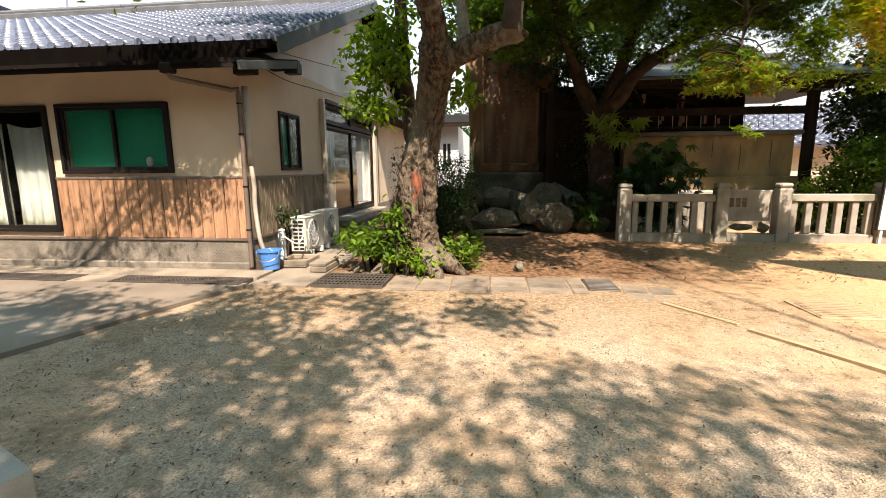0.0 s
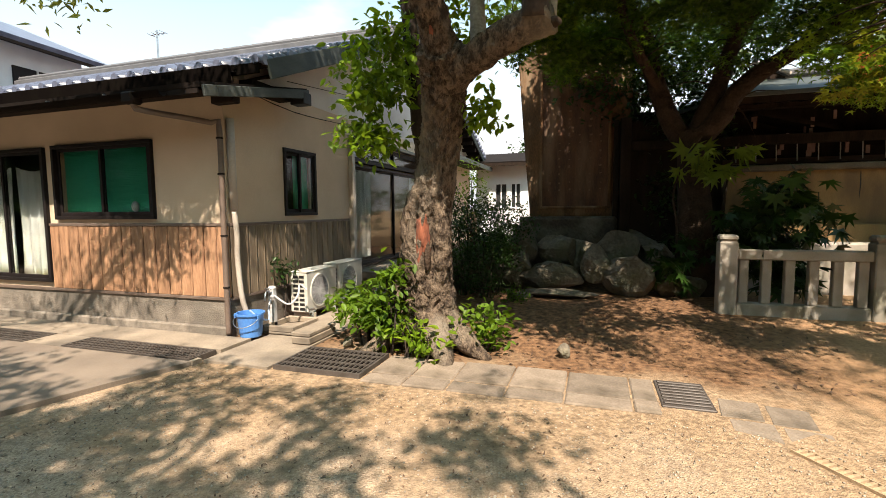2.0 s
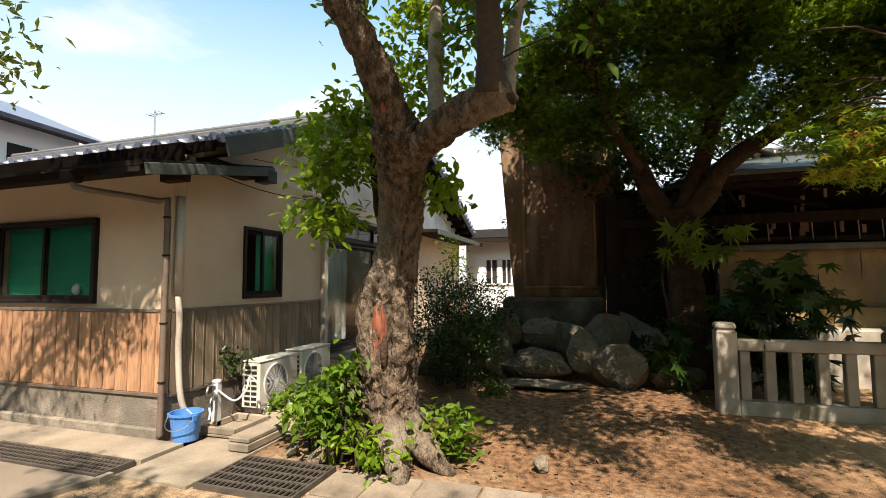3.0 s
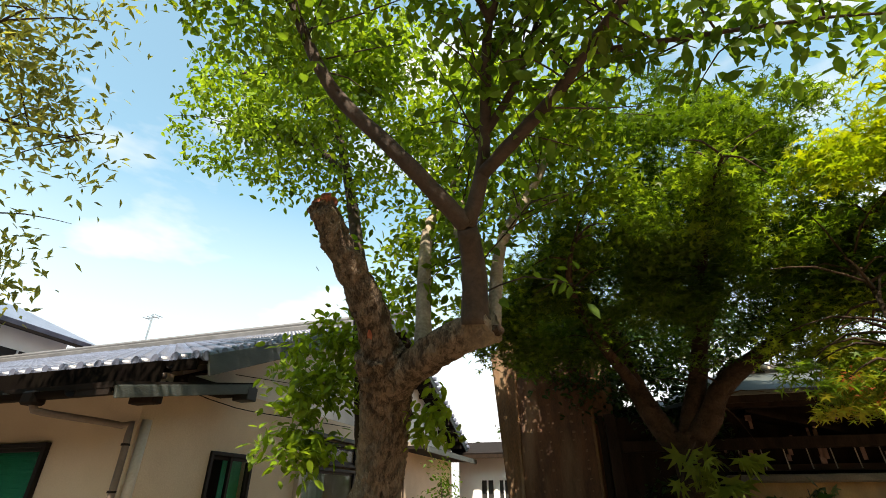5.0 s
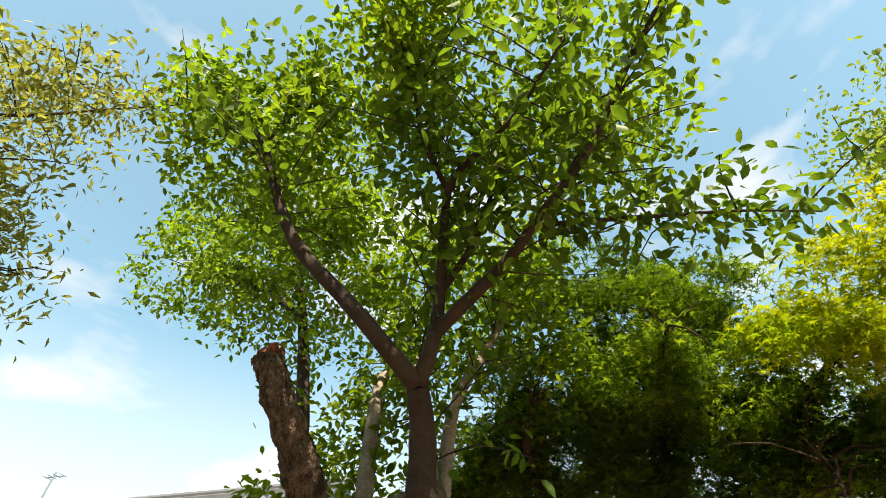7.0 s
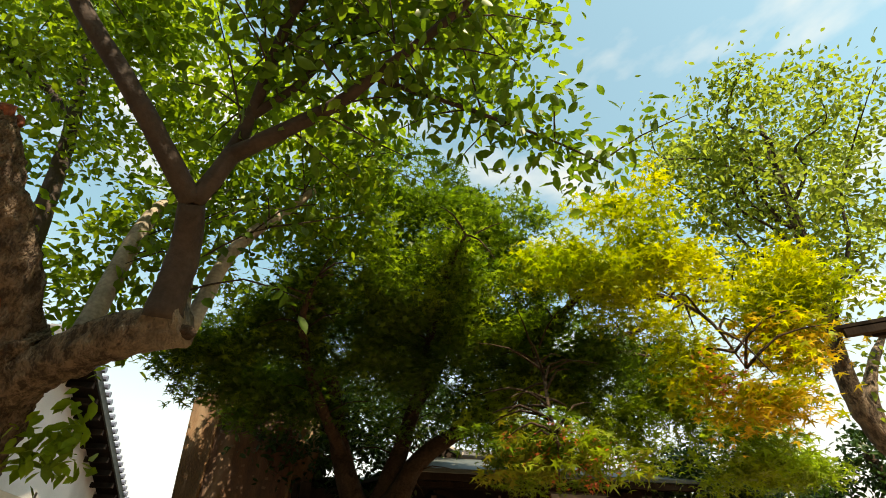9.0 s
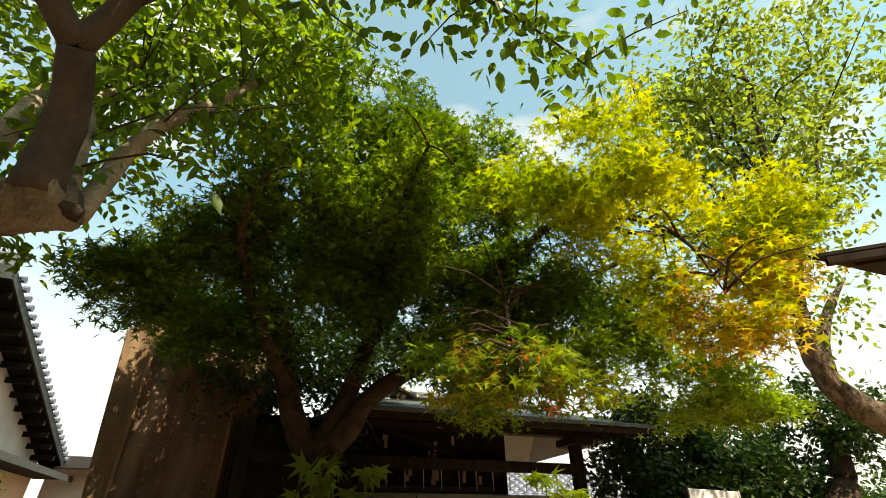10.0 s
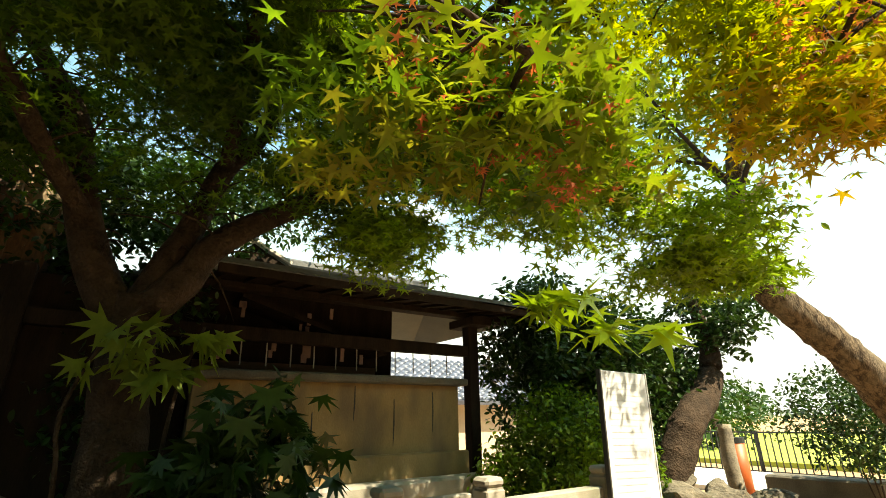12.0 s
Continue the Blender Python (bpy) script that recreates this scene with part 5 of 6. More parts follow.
bol = thing("orange_bollard", "orange cylinder post with a dark top", "bollard", at=(12.0, 9.66, 0.0))
part("body", tube([(0, 0, 0), (0, 0, 1.1)], 0.17, sides=16, step=0), "orange", bol, smooth=True)
part("top", tube([(0, 0, 1.101), (0, 0, 1.2)], 0.175, sides=16, step=0), "black", bol)
pst = solid("wooden_post", tube([(10.9, 9.2, 0), (10.85, 9.25, 0.8), (10.9, 9.25, 1.45)], [0.14, 0.12, 0.11], sides=10, rough=0.1), "bark_pale", "old grey wooden post by the lane", "post", smooth=True)
hedge = solid("low_wall", box(11.6, 7.5, -0.1, 12.1, 9.1, 0.62, bevel=0.03), "wall_cap", "low dark stone wall by the lane", "wall")

# pavilion eave by the lane side
ev = thing("side_pavilion", "timber pavilion corner with a thin sheet roof", "pavilion", at=(7.5, 4.0, 0))
evp = lambda name, bm, material, label="": setattr(part(name, bm, material, ev, label), "matrix_basis", Matrix.Translation((-7.5, -4.0, 0)))
evp("roof", slab_poly([(4.62, 5.0), (6.6, 3.3), (9.5, 3.3), (8.5, 4.98)], 3.20, 3.225), "dark_wood", "thin dark sheet roof")
evp("eave_board", beam((4.7, 4.95, 3.16), (6.6, 3.32, 3.16), 0.05, 0.05), "dark_wood")
evp("soffit", slab_poly([(4.85, 4.88), (6.6, 3.42), (9.4, 3.42), (8.4, 4.9)], 3.12, 3.155), "dark_wood")
evp("post", box(7.4, 3.9, -0.1, 7.56, 4.06, 3.118), "dark_wood")


# ---- trees ----
def tree(name, label, at):
    return thing(name, label, "tree", at=at)


def tp(root, name, ob_or_bm, material=None, label="", smooth=True):
    """A part given in world places under a tree."""
    ob = part(name, ob_or_bm, material, root, label, smooth) if not hasattr(ob_or_bm, "polygons") else new(name, ob_or_bm)
    ob.parent = root
    if label:
        tagged(ob, label)
    ob.matrix_basis = Matrix.Translation(-root.location)
    return ob


cherry = tree("cherry_tree", "old gnarled cherry tree with cut limbs and fresh leaves", (-1.1, 6.5, 0))
TRUNK = [(-1.08, 6.55, -0.1), (-1.12, 6.5, 0.3), (-1.12, 6.46, 0.8), (-1.08, 6.44, 1.4), (-0.95, 6.36, 2.0), (-0.86, 6.2, 2.4), (-0.76, 5.95, 2.75), (-0.74, 5.75, 2.92)]
tp(cherry, "trunk", tube(TRUNK, [0.42, 0.30, 0.255, 0.225, 0.195, 0.195, 0.205, 0.19], sides=140, rough=0.13, freq=5.0, step=0.02, lobes=0.05, furrow=0.2), "bark", "gnarled grey-brown trunk")
tp(cherry, "side_stem", tube([(-1.62, 6.75, -0.1), (-1.45, 6.7, 0.5), (-1.33, 6.62, 1.0), (-1.22, 6.56, 1.5), (-1.12, 6.5, 1.9)], [0.3, 0.2, 0.15, 0.13, 0.08], sides=60, rough=0.2, freq=6, step=0.03, furrow=0.22), "bark", "buttress grown into the trunk")
tp(cherry, "side_stem", tube([(-1.2, 6.8, 1.5), (-1.25, 6.78, 2.0), (-1.3, 6.82, 2.5), (-1.36, 6.85, 2.8)], [0.12, 0.11, 0.1, 0.09], sides=40, rough=0.16, freq=6, step=0.04, furrow=0.2), "bark", "second stem behind the trunk")
tp(cherry, "stub", tube([(-0.78, 5.9, 2.78), (-0.74, 5.68, 3.05), (-0.82, 5.42, 3.4), (-0.96, 5.2, 3.75), (-1.05, 5.1, 3.97)], [0.19, 0.135, 0.12, 0.11, 0.105], sides=60, rough=0.26, freq=8, step=0.025, furrow=0.26), "bark", "sawn-off upright limb")
tp(cherry, "wound", boulder((0.05, 0.06, 0.2), 15, 3, 0.4, at=(-0.74, 5.58, 3.12)), "heartwood", "torn red-brown wood below the stub")
for k, (x, y, z, s) in enumerate(((-1.06, 5.08, 3.97, 0.06), (-0.98, 5.06, 4.0, 0.055), (-0.97, 5.16, 4.02, 0.05), (-1.08, 5.15, 3.93, 0.05))):
    tp(cherry, "broken_end", boulder((s, s * 0.8, s * 1.2), 90 + k, 3, 0.4, at=(x, y, z)), "heartwood")
tp(cherry, "limb", tube([(-0.82, 6.02, 2.62), (-0.5, 5.85, 2.78), (-0.2, 5.65, 2.86), (0.05, 5.55, 2.92), (0.26, 5.5, 2.96)], [0.17, 0.14, 0.13, 0.13, 0.125], sides=50, rough=0.16, freq=6, step=0.03, furrow=0.18), "bark", "thick cut limb")
for pts, r in (([(-1.05, 6.35, 0.3), (-0.85, 6.05, 0.1), (-0.72, 5.85, -0.05)], [0.2, 0.12, 0.05]), ([(-1.25, 6.35, 0.3), (-1.55, 6.15, 0.08), (-1.75, 6.02, -0.05)], [0.18, 0.1, 0.04]), ([(-0.95, 6.45, 0.3), (-0.62, 6.28, 0.1), (-0.38, 6.2, -0.04)], [0.18, 0.1, 0.04])):
    tp(cherry, "root", tube(pts, r, sides=24, rough=0.2, step=0.05, furrow=0.15), "bark")
# the rotten hollow: red wood deep inside, ragged bark lips round it
tp(cherry, "wound", boulder((0.1, 0.075, 0.38), 5, 4, 0.5, at=(-1.08, 6.235, 1.2)), "heartwood", "open red-brown rotten wound")
tp(cherry, "hollow", boulder((0.045, 0.045, 0.17), 7, 3, 0.4, at=(-1.03, 6.205, 1.0)), "bark_dark", "dark hollow in the wound")
LIPS = [([(-1.25, 6.36, 0.62), (-1.26, 6.32, 0.95), (-1.25, 6.3, 1.3), (-1.17, 6.27, 1.62), (-1.04, 6.25, 1.85)], [0.05, 0.085, 0.095, 0.085, 0.04]),
        ([(-0.97, 6.33, 0.6), (-0.91, 6.31, 0.95), (-0.91, 6.29, 1.3), (-0.95, 6.27, 1.62), (-1.0, 6.25, 1.82)], [0.05, 0.085, 0.08, 0.075, 0.04]),
        ([(-1.24, 6.32, 0.72), (-1.12, 6.26, 0.66), (-0.98, 6.29, 0.74)], [0.06, 0.07, 0.05])]
for pts, r in LIPS:
    tp(cherry, "bark_lip", tube(pts, r, sides=36, rough=0.32, freq=11, step=0.02, furrow=0.3), "bark", "swollen bark round the wound")
for k, (x, y, z, s) in enumerate(((-1.2, 6.28, 1.42, 0.07), (-0.9, 6.25, 1.4, 0.06), (-1.02, 6.25, 0.7, 0.07), (-1.07, 6.24, 1.74, 0.06), (-1.27, 6.32, 0.85, 0.07))):
    tp(cherry, "burl", boulder((s, s * 0.7, s * 1.4), 60 + k, 4, 0.45, at=(x, y, z)), "bark")
tp(cherry, "wound", boulder((0.08, 0.09, 0.05), 9, 3, 0.4, at=(0.27, 5.49, 2.9)), "bark_dark", "dark sawn limb end")

BR = [
    ([(0.14, 5.45, 2.95), (0.17, 5.3, 3.34), (0.18, 5.1, 3.55)], [0.11, 0.085, 0.075]),
    ([(0.18, 5.1, 3.55), (-0.2, 4.75, 3.99), (-0.65, 4.5, 4.51), (-0.88, 4.3, 5.04), (-1.06, 4.15, 5.57), (-1.25, 4.1, 5.76), (-1.63, 3.95, 6.66)], [0.07, 0.06, 0.052, 0.042, 0.035, 0.028, 0.015]),
    ([(-1.06, 4.15, 5.57), (-0.88, 4.1, 5.9), (-0.65, 4.0, 6.19), (-0.5, 3.9, 6.6)], [0.03, 0.025, 0.018, 0.01]),
    ([(0.18, 5.1, 3.55), (0.32, 5.0, 3.9), (0.38, 4.9, 4.19), (0.53, 4.5, 4.87), (0.75, 4.3, 4.95), (1.12, 4.0, 4.95), (1.5, 3.6, 5.1)], [0.065, 0.055, 0.042, 0.033, 0.026, 0.018, 0.008]),
    ([(0.53, 4.5, 4.87), (0.39, 4.2, 5.19), (0.36, 4.0, 5.6), (0.3, 3.7, 6.0)], [0.026, 0.02, 0.015, 0.008]),
    ([(0.38, 4.9, 4.19), (0.61, 4.8, 4.44), (0.78, 4.7, 4.75), (1.0, 4.5, 5.2)], [0.035, 0.028, 0.022, 0.01]),
    ([(0.32, 5.0, 3.9), (0.89, 4.7, 4.2), (1.11, 4.5, 4.31), (1.52, 4.1, 4.5), (1.8, 3.8, 4.8), (2.1, 3.5, 5.1)], [0.055, 0.045, 0.036, 0.028, 0.02, 0.01]),
    ([(0.22, 5.7, 3.0), (0.29, 5.9, 3.81), (0.6, 6.1, 4.49), (0.89, 6.3, 5.16), (1.3, 6.5, 5.8)], [0.058, 0.05, 0.042, 0.032, 0.014]),
    ([(-1.3, 6.75, 2.3), (-1.3, 6.5, 3.4), (-1.36, 6.4, 4.19), (-1.75, 6.6, 5.56), (-2.21, 6.6, 7.2)], [0.09, 0.085, 0.075, 0.06, 0.03]),
    ([(-1.75, 6.6, 5.56), (-2.3, 6.6, 6.1), (-2.82, 6.6, 6.42), (-3.84, 6.6, 6.91)], [0.055, 0.05, 0.04, 0.02]),
    ([(-2.0, 6.6, 6.6), (-2.8, 6.7, 7.6), (-3.9, 6.8, 8.3), (-5.0, 6.8, 8.6)], [0.04, 0.035, 0.028, 0.012]),
    ([(1.11, 4.5, 4.31), (1.79, 4.6, 4.34), (2.55, 4.8, 4.46), (3.2, 5.0, 4.53)], [0.02, 0.015, 0.01, 0.005]),
    ([(-0.4, 5.85, 2.9), (-0.5, 6.2, 4.22), (-0.38, 6.5, 4.8), (0.11, 6.8, 6.2)], [0.075, 0.06, 0.05, 0.02]),
    ([(0.2, 5.6, 3.0), (0.05, 5.75, 3.6), (-0.2, 6.2, 4.3), (-0.1, 6.8, 5.3)], [0.045, 0.04, 0.03, 0.012]),
]
rng = random.Random(12)
twigs = []
for k, (pts, r) in enumerate(BR):
    tp(cherry, "branch", tube(pts, r, sides=10, rough=0.12, freq=9, step=0.08), "bark_pale" if k in (7, 12, 13) else "bark_branch")
    path, rad = smooth_path(pts, r, 0.1)
    for i in range(2, len(path)):
        if rad[i] < 0.05 and rng.random() < 0.9:
            d = Vector((rng.uniform(-1, 1), rng.uniform(-1, 1), rng.uniform(-0.15, 0.7))).normalized()
            ln = rng.uniform(0.4, 1.0)
            p = path[i]
            twigs.append([p, p + d * ln * 0.5 + Vector((0, 0, 0.06)), p + d * ln + Vector((0, 0, rng.uniform(-0.15, 0.2)))])
twigs = [t for t in twigs if t[0].x < 1.9 or (t[2] - t[0]).z < 0.25]
tw = bmesh.new()
for t in twigs:
    tube(t, [0.008, 0.006, 0.003], tw, 5, step=0.2)
tagged(tp(cherry, "brushwood", tw, "bark_branch"), kind="stuff")
pos = np.concatenate([along(t, 19, 0.08, 0.1) for t in twigs] + [along(pts, 170, 0.22, 0.4) for pts, r in BR[1:]] + [along(BR[11][0], 190, 0.12, 0.2)])
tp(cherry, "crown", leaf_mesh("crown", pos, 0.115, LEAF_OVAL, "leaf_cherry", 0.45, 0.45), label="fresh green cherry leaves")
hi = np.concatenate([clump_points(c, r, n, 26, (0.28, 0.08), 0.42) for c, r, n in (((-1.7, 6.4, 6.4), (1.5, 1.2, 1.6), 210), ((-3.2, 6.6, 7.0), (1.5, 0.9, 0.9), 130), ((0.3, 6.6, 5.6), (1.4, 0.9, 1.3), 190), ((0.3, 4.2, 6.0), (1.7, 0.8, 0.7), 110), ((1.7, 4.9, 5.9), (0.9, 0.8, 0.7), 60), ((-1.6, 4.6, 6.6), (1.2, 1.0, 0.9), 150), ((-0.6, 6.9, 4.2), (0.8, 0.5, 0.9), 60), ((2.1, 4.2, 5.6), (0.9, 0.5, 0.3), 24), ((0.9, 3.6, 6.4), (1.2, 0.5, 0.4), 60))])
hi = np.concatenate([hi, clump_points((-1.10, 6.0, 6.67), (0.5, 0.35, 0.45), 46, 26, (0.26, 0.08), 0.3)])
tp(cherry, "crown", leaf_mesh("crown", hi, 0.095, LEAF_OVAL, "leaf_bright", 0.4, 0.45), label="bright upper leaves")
# shoots on the trunk's side and at its foot
sh = np.concatenate([clump_points(c, r, n, 16, (0.16, 0.06)) for c, r, n in (((-1.55, 6.2, 2.95), (0.42, 0.35, 0.45), 56), ((-1.65, 6.15, 2.3), (0.42, 0.3, 0.22), 26), ((-1.3, 6.2, 3.3), (0.25, 0.3, 0.2), 10), ((-0.45, 6.3, 2.45), (0.16, 0.2, 0.35), 8))])
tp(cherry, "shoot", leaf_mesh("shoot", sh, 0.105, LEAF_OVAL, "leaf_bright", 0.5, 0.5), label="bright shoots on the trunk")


def shrub(name, label, spots, size, shape, material, per=18, disc=(0.2, 0.07), stems=True, at=None):
    """A leafy shrub: stems from one foot, and clumps of leaves."""
    c0 = at or (spots[0][0][0], spots[0][0][1], ground_z(spots[0][0][0], spots[0][0][1]) - 0.02)
    s = thing(name, label, "shrub", at=c0)
    bm = bmesh.new()
    r2 = random.Random(int(c0[0] * 100))
    for c, r, n in spots:
        for q in range(5):
            e = Vector(c) + Vector((r2.uniform(-1, 1) * r[0] * 0.7, r2.uniform(-1, 1) * r[1] * 0.7, r2.uniform(-0.2, 0.8) * r[2]))
            b = Vector((c[0] * 0.6 + c0[0] * 0.4 + r2.uniform(-0.06, 0.06), c[1] * 0.6 + c0[1] * 0.4 + r2.uniform(-0.06, 0.06), c0[2]))
            tube([b, b.lerp(e, 0.5) + Vector((0.03, 0.02, 0.05)), e], [0.013, 0.01, 0.004], bm, 5, step=0.15)
    tp(s, "stalk", bm, "bark_branch")
    pts = np.concatenate([clump_points(c, r, n, per, disc) for c, r, n in spots])
    tp(s, "foliage", leaf_mesh("foliage", pts, size, shape, material, 0.4, 0.55))
    return s


shrub("ivy_shrub", "green shrub growing round the cherry trunk", [((-1.55, 6.2, 0.42), (0.28, 0.2, 0.24), 26), ((-1.95, 6.42, 0.45), (0.3, 0.25, 0.2), 22), ((-1.36, 6.08, 0.8), (0.13, 0.1, 0.24), 11)], 0.10, LEAF_OVAL, "leaf_cherry", 16, (0.17, 0.05))
shrub("ivy_shrub", "bright young leaves before the cherry trunk", [((-1.2, 6.02, 0.26), (0.2, 0.12, 0.16), 9), ((-0.93, 5.98, 0.2), (0.16, 0.1, 0.14), 8)], 0.09, LEAF_OVAL, "leaf_bright", 12, (0.14, 0.04))
shrub("ivy_shrub", "dark green seedlings at the foot of the cherry tree", [((-0.5, 6.5, 0.3), (0.22, 0.22, 0.2), 15)], 0.10, LEAF_OVAL, "leaf_cherry")
shrub("low_shrub", "dark leafy shrub between cherry tree and stele", [((-1.0, 8.6, 0.95), (0.55, 0.5, 0.75), 170), ((-0.9, 9.4, 1.25), (0.6, 0.4, 0.45), 120), ((-1.6, 9.0, 1.2), (0.5, 0.5, 0.8), 110)], 0.05, LEAF_OVAL, "leaf_dark", 22, (0.15, 0.06))
shrub("low_shrub", "thin green shrub before the rear house", [((-1.6, 10.2, 1.7), (0.3, 0.3, 0.7), 40)], 0.07, LEAF_OVAL, "leaf_cherry", 14)
shrub("weed", "small green weeds beside the stepping stone", [((-0.45, 8.2, 0.3), (0.22, 0.18, 0.1), 12)], 0.08, LEAF_SLIM, "leaf_cherry", 12, (0.1, 0.04))

# ---- maple ----
maple = tree("maple_tree", "spreading Japanese maple turning from green to gold", (1.95, 8.95, 0.2))
MB = [
    ([(2.08, 9.5, 0.0), (2.03, 9.5, 1.1), (2.0, 9.5, 1.7), (1.96, 9.5, 2.2), (1.97, 9.48, 2.6)], [0.3, 0.24, 0.22, 0.21, 0.2]),
    ([(1.95, 9.5, 2.3), (1.64, 9.5, 2.79), (1.39, 9.5, 3.5), (1.23, 9.4, 4.11), (0.83, 9.2, 4.65), (0.4, 8.8, 5.3)], [0.17, 0.15, 0.125, 0.1, 0.07, 0.03]),
    ([(1.97, 9.48, 2.5), (2.23, 9.4, 3.18), (2.45, 9.3, 3.9), (2.74, 9.2, 4.4), (2.8, 8.6, 5.4)], [0.15, 0.12, 0.1, 0.08, 0.03]),
    ([(2.05, 9.42, 2.5), (2.27, 9.3, 2.76), (2.49, 9.2, 3.12), (2.85, 9.0, 3.38), (3.26, 8.7, 3.59), (3.6, 8.2, 3.8), (4.3, 7.4, 4.1), (5.1, 6.9, 4.4)], [0.16, 0.14, 0.12, 0.1, 0.085, 0.07, 0.045, 0.02]),
    ([(3.26, 8.7, 3.59), (3.4, 7.4, 3.95), (3.6, 6.5, 4.2), (3.94, 6.3, 4.22), (4.41, 6.2, 4.12), (5.1, 6.0, 4.1)], [0.07, 0.05, 0.035, 0.03, 0.022, 0.01]),
    ([(1.5, 9.5, 3.2), (1.0, 8.4, 3.7), (0.8, 7.3, 3.95), (0.9, 6.6, 4.1)], [0.08, 0.06, 0.04, 0.015]),
    ([(2.45, 9.3, 3.9), (2.3, 7.8, 4.25), (2.2, 6.6, 4.4), (2.2, 6.0, 4.4)], [0.07, 0.05, 0.035, 0.012]),
    ([(3.6, 6.5, 4.2), (3.75, 5.8, 3.9), (3.85, 5.3, 3.4), (3.9, 5.15, 2.9)], [0.026, 0.02, 0.013, 0.005]),
    ([(3.4, 7.4, 3.95), (3.0, 6.4, 3.3), (2.7, 5.8, 2.75), (2.55, 5.45, 2.4)], [0.03, 0.02, 0.012, 0.004]),
    ([(4.3, 7.4, 4.1), (4.7, 6.8, 3.7), (5.0, 6.5, 3.0), (5.3, 6.4, 2.5)], [0.03, 0.02, 0.012, 0.004]),
]
for k, (pts, r) in enumerate(MB):
    tp(maple, "trunk" if k == 0 else "branch", tube(pts, r, sides=14, rough=0.14, freq=5, step=0.1), "bark_dark")
tw = bmesh.new()
for pts, r in MB[1:]:
    path, rad = smooth_path(pts, r, 0.15)
    for i in range(3, len(path)):
        for q in range(2):
            d = Vector((rng.uniform(-1, 1), rng.uniform(-1, 1), rng.uniform(-0.2, 0.6))).normalized() * rng.uniform(0.25, 0.65)
            tube([path[i], path[i] + d * 0.5 + Vector((0, 0, 0.08)), path[i] + d], [0.012, 0.008, 0.003], tw, 5, step=0.25)
tagged(tp(maple, "brushwood", tw, "bark_dark"), kind="stuff")


def maple_leaves(spots, material, label, size=0.068, per=26, disc=(0.25, 0.05), gap=0.55):
    """Flat drooping sprays of star-shaped leaves."""
    pts = np.concatenate([clump_points(c, r, n, per, disc, gap) for c, r, n in spots])
    tp(maple, "crown", leaf_mesh("crown", pts, size, LEAF_STAR, material, 0.3, 0.62), label=label)


# inner crown: its shade is put into the darker leaf colour
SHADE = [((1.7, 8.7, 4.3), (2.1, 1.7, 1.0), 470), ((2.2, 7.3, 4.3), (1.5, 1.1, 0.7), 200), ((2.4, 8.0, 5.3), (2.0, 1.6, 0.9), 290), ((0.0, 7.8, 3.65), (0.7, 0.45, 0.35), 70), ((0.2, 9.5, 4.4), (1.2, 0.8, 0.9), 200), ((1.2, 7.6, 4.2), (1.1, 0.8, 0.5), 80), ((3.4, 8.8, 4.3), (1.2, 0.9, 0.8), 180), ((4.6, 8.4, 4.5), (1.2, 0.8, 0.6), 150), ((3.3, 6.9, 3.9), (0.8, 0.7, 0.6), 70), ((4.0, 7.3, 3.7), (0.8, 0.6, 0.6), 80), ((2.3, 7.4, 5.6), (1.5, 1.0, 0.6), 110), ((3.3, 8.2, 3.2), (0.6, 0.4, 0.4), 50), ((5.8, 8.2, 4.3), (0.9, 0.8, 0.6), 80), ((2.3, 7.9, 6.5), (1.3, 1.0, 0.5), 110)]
maple_leaves(SHADE, "leaf_maple_shaded", "maple leaves with the crown's shade put into dark green")
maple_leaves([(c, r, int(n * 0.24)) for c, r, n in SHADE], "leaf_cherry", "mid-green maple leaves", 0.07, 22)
# outer sprays: sunlight is put into the lighter leaf_bright green
maple_leaves([((2.1, 6.8, 4.6), (0.8, 0.7, 0.5), 60), ((1.05, 7.3, 4.5), (0.8, 0.7, 0.4), 50), ((0.2, 7.7, 4.05), (0.8, 0.5, 0.4), 44), ((2.9, 6.8, 4.3), (0.7, 0.6, 0.5), 50), ((3.2, 7.4, 5.4), (0.9, 0.8, 0.5), 60), ((-0.1, 7.75, 3.75), (0.5, 0.3, 0.25), 22), ((2.4, 7.6, 5.9), (1.2, 0.9, 0.4), 60)], "leaf_bright", "maple leaves with sunlight put into brighter green")
maple_leaves([((3.6, 5.5, 4.2), (0.6, 0.4, 0.45), 50), ((3.25, 5.9, 4.2), (0.45, 0.4, 0.4), 34), ((4.0, 5.9, 5.0), (0.6, 0.5, 0.5), 46), ((3.4, 6.2, 4.6), (0.6, 0.5, 0.45), 50), ((3.5, 5.2, 3.5), (0.4, 0.3, 0.3), 26), ((4.6, 5.3, 3.9), (0.5, 0.4, 0.4), 44), ((4.85, 5.25, 3.6), (0.4, 0.3, 0.35), 28), ((4.1, 6.2, 4.1), (0.7, 0.35, 0.4), 46), ((3.75, 5.25, 3.1), (0.3, 0.25, 0.25), 18)], "leaf_gold", "gold-green maple leaves", 0.06)
maple_leaves([((3.85, 5.2, 2.8), (0.34, 0.25, 0.26), 22), ((4.3, 5.3, 3.2), (0.35, 0.25, 0.25), 16), ((4.85, 5.3, 3.3), (0.3, 0.25, 0.2), 10)], "leaf_orange", "orange-tinged maple leaves", 0.058)
maple_leaves([((3.9, 5.2, 2.95), (0.4, 0.28, 0.3), 20), ((4.4, 5.35, 3.3), (0.4, 0.3, 0.3), 18)], "leaf_gold", "gold maple leaves", 0.06)
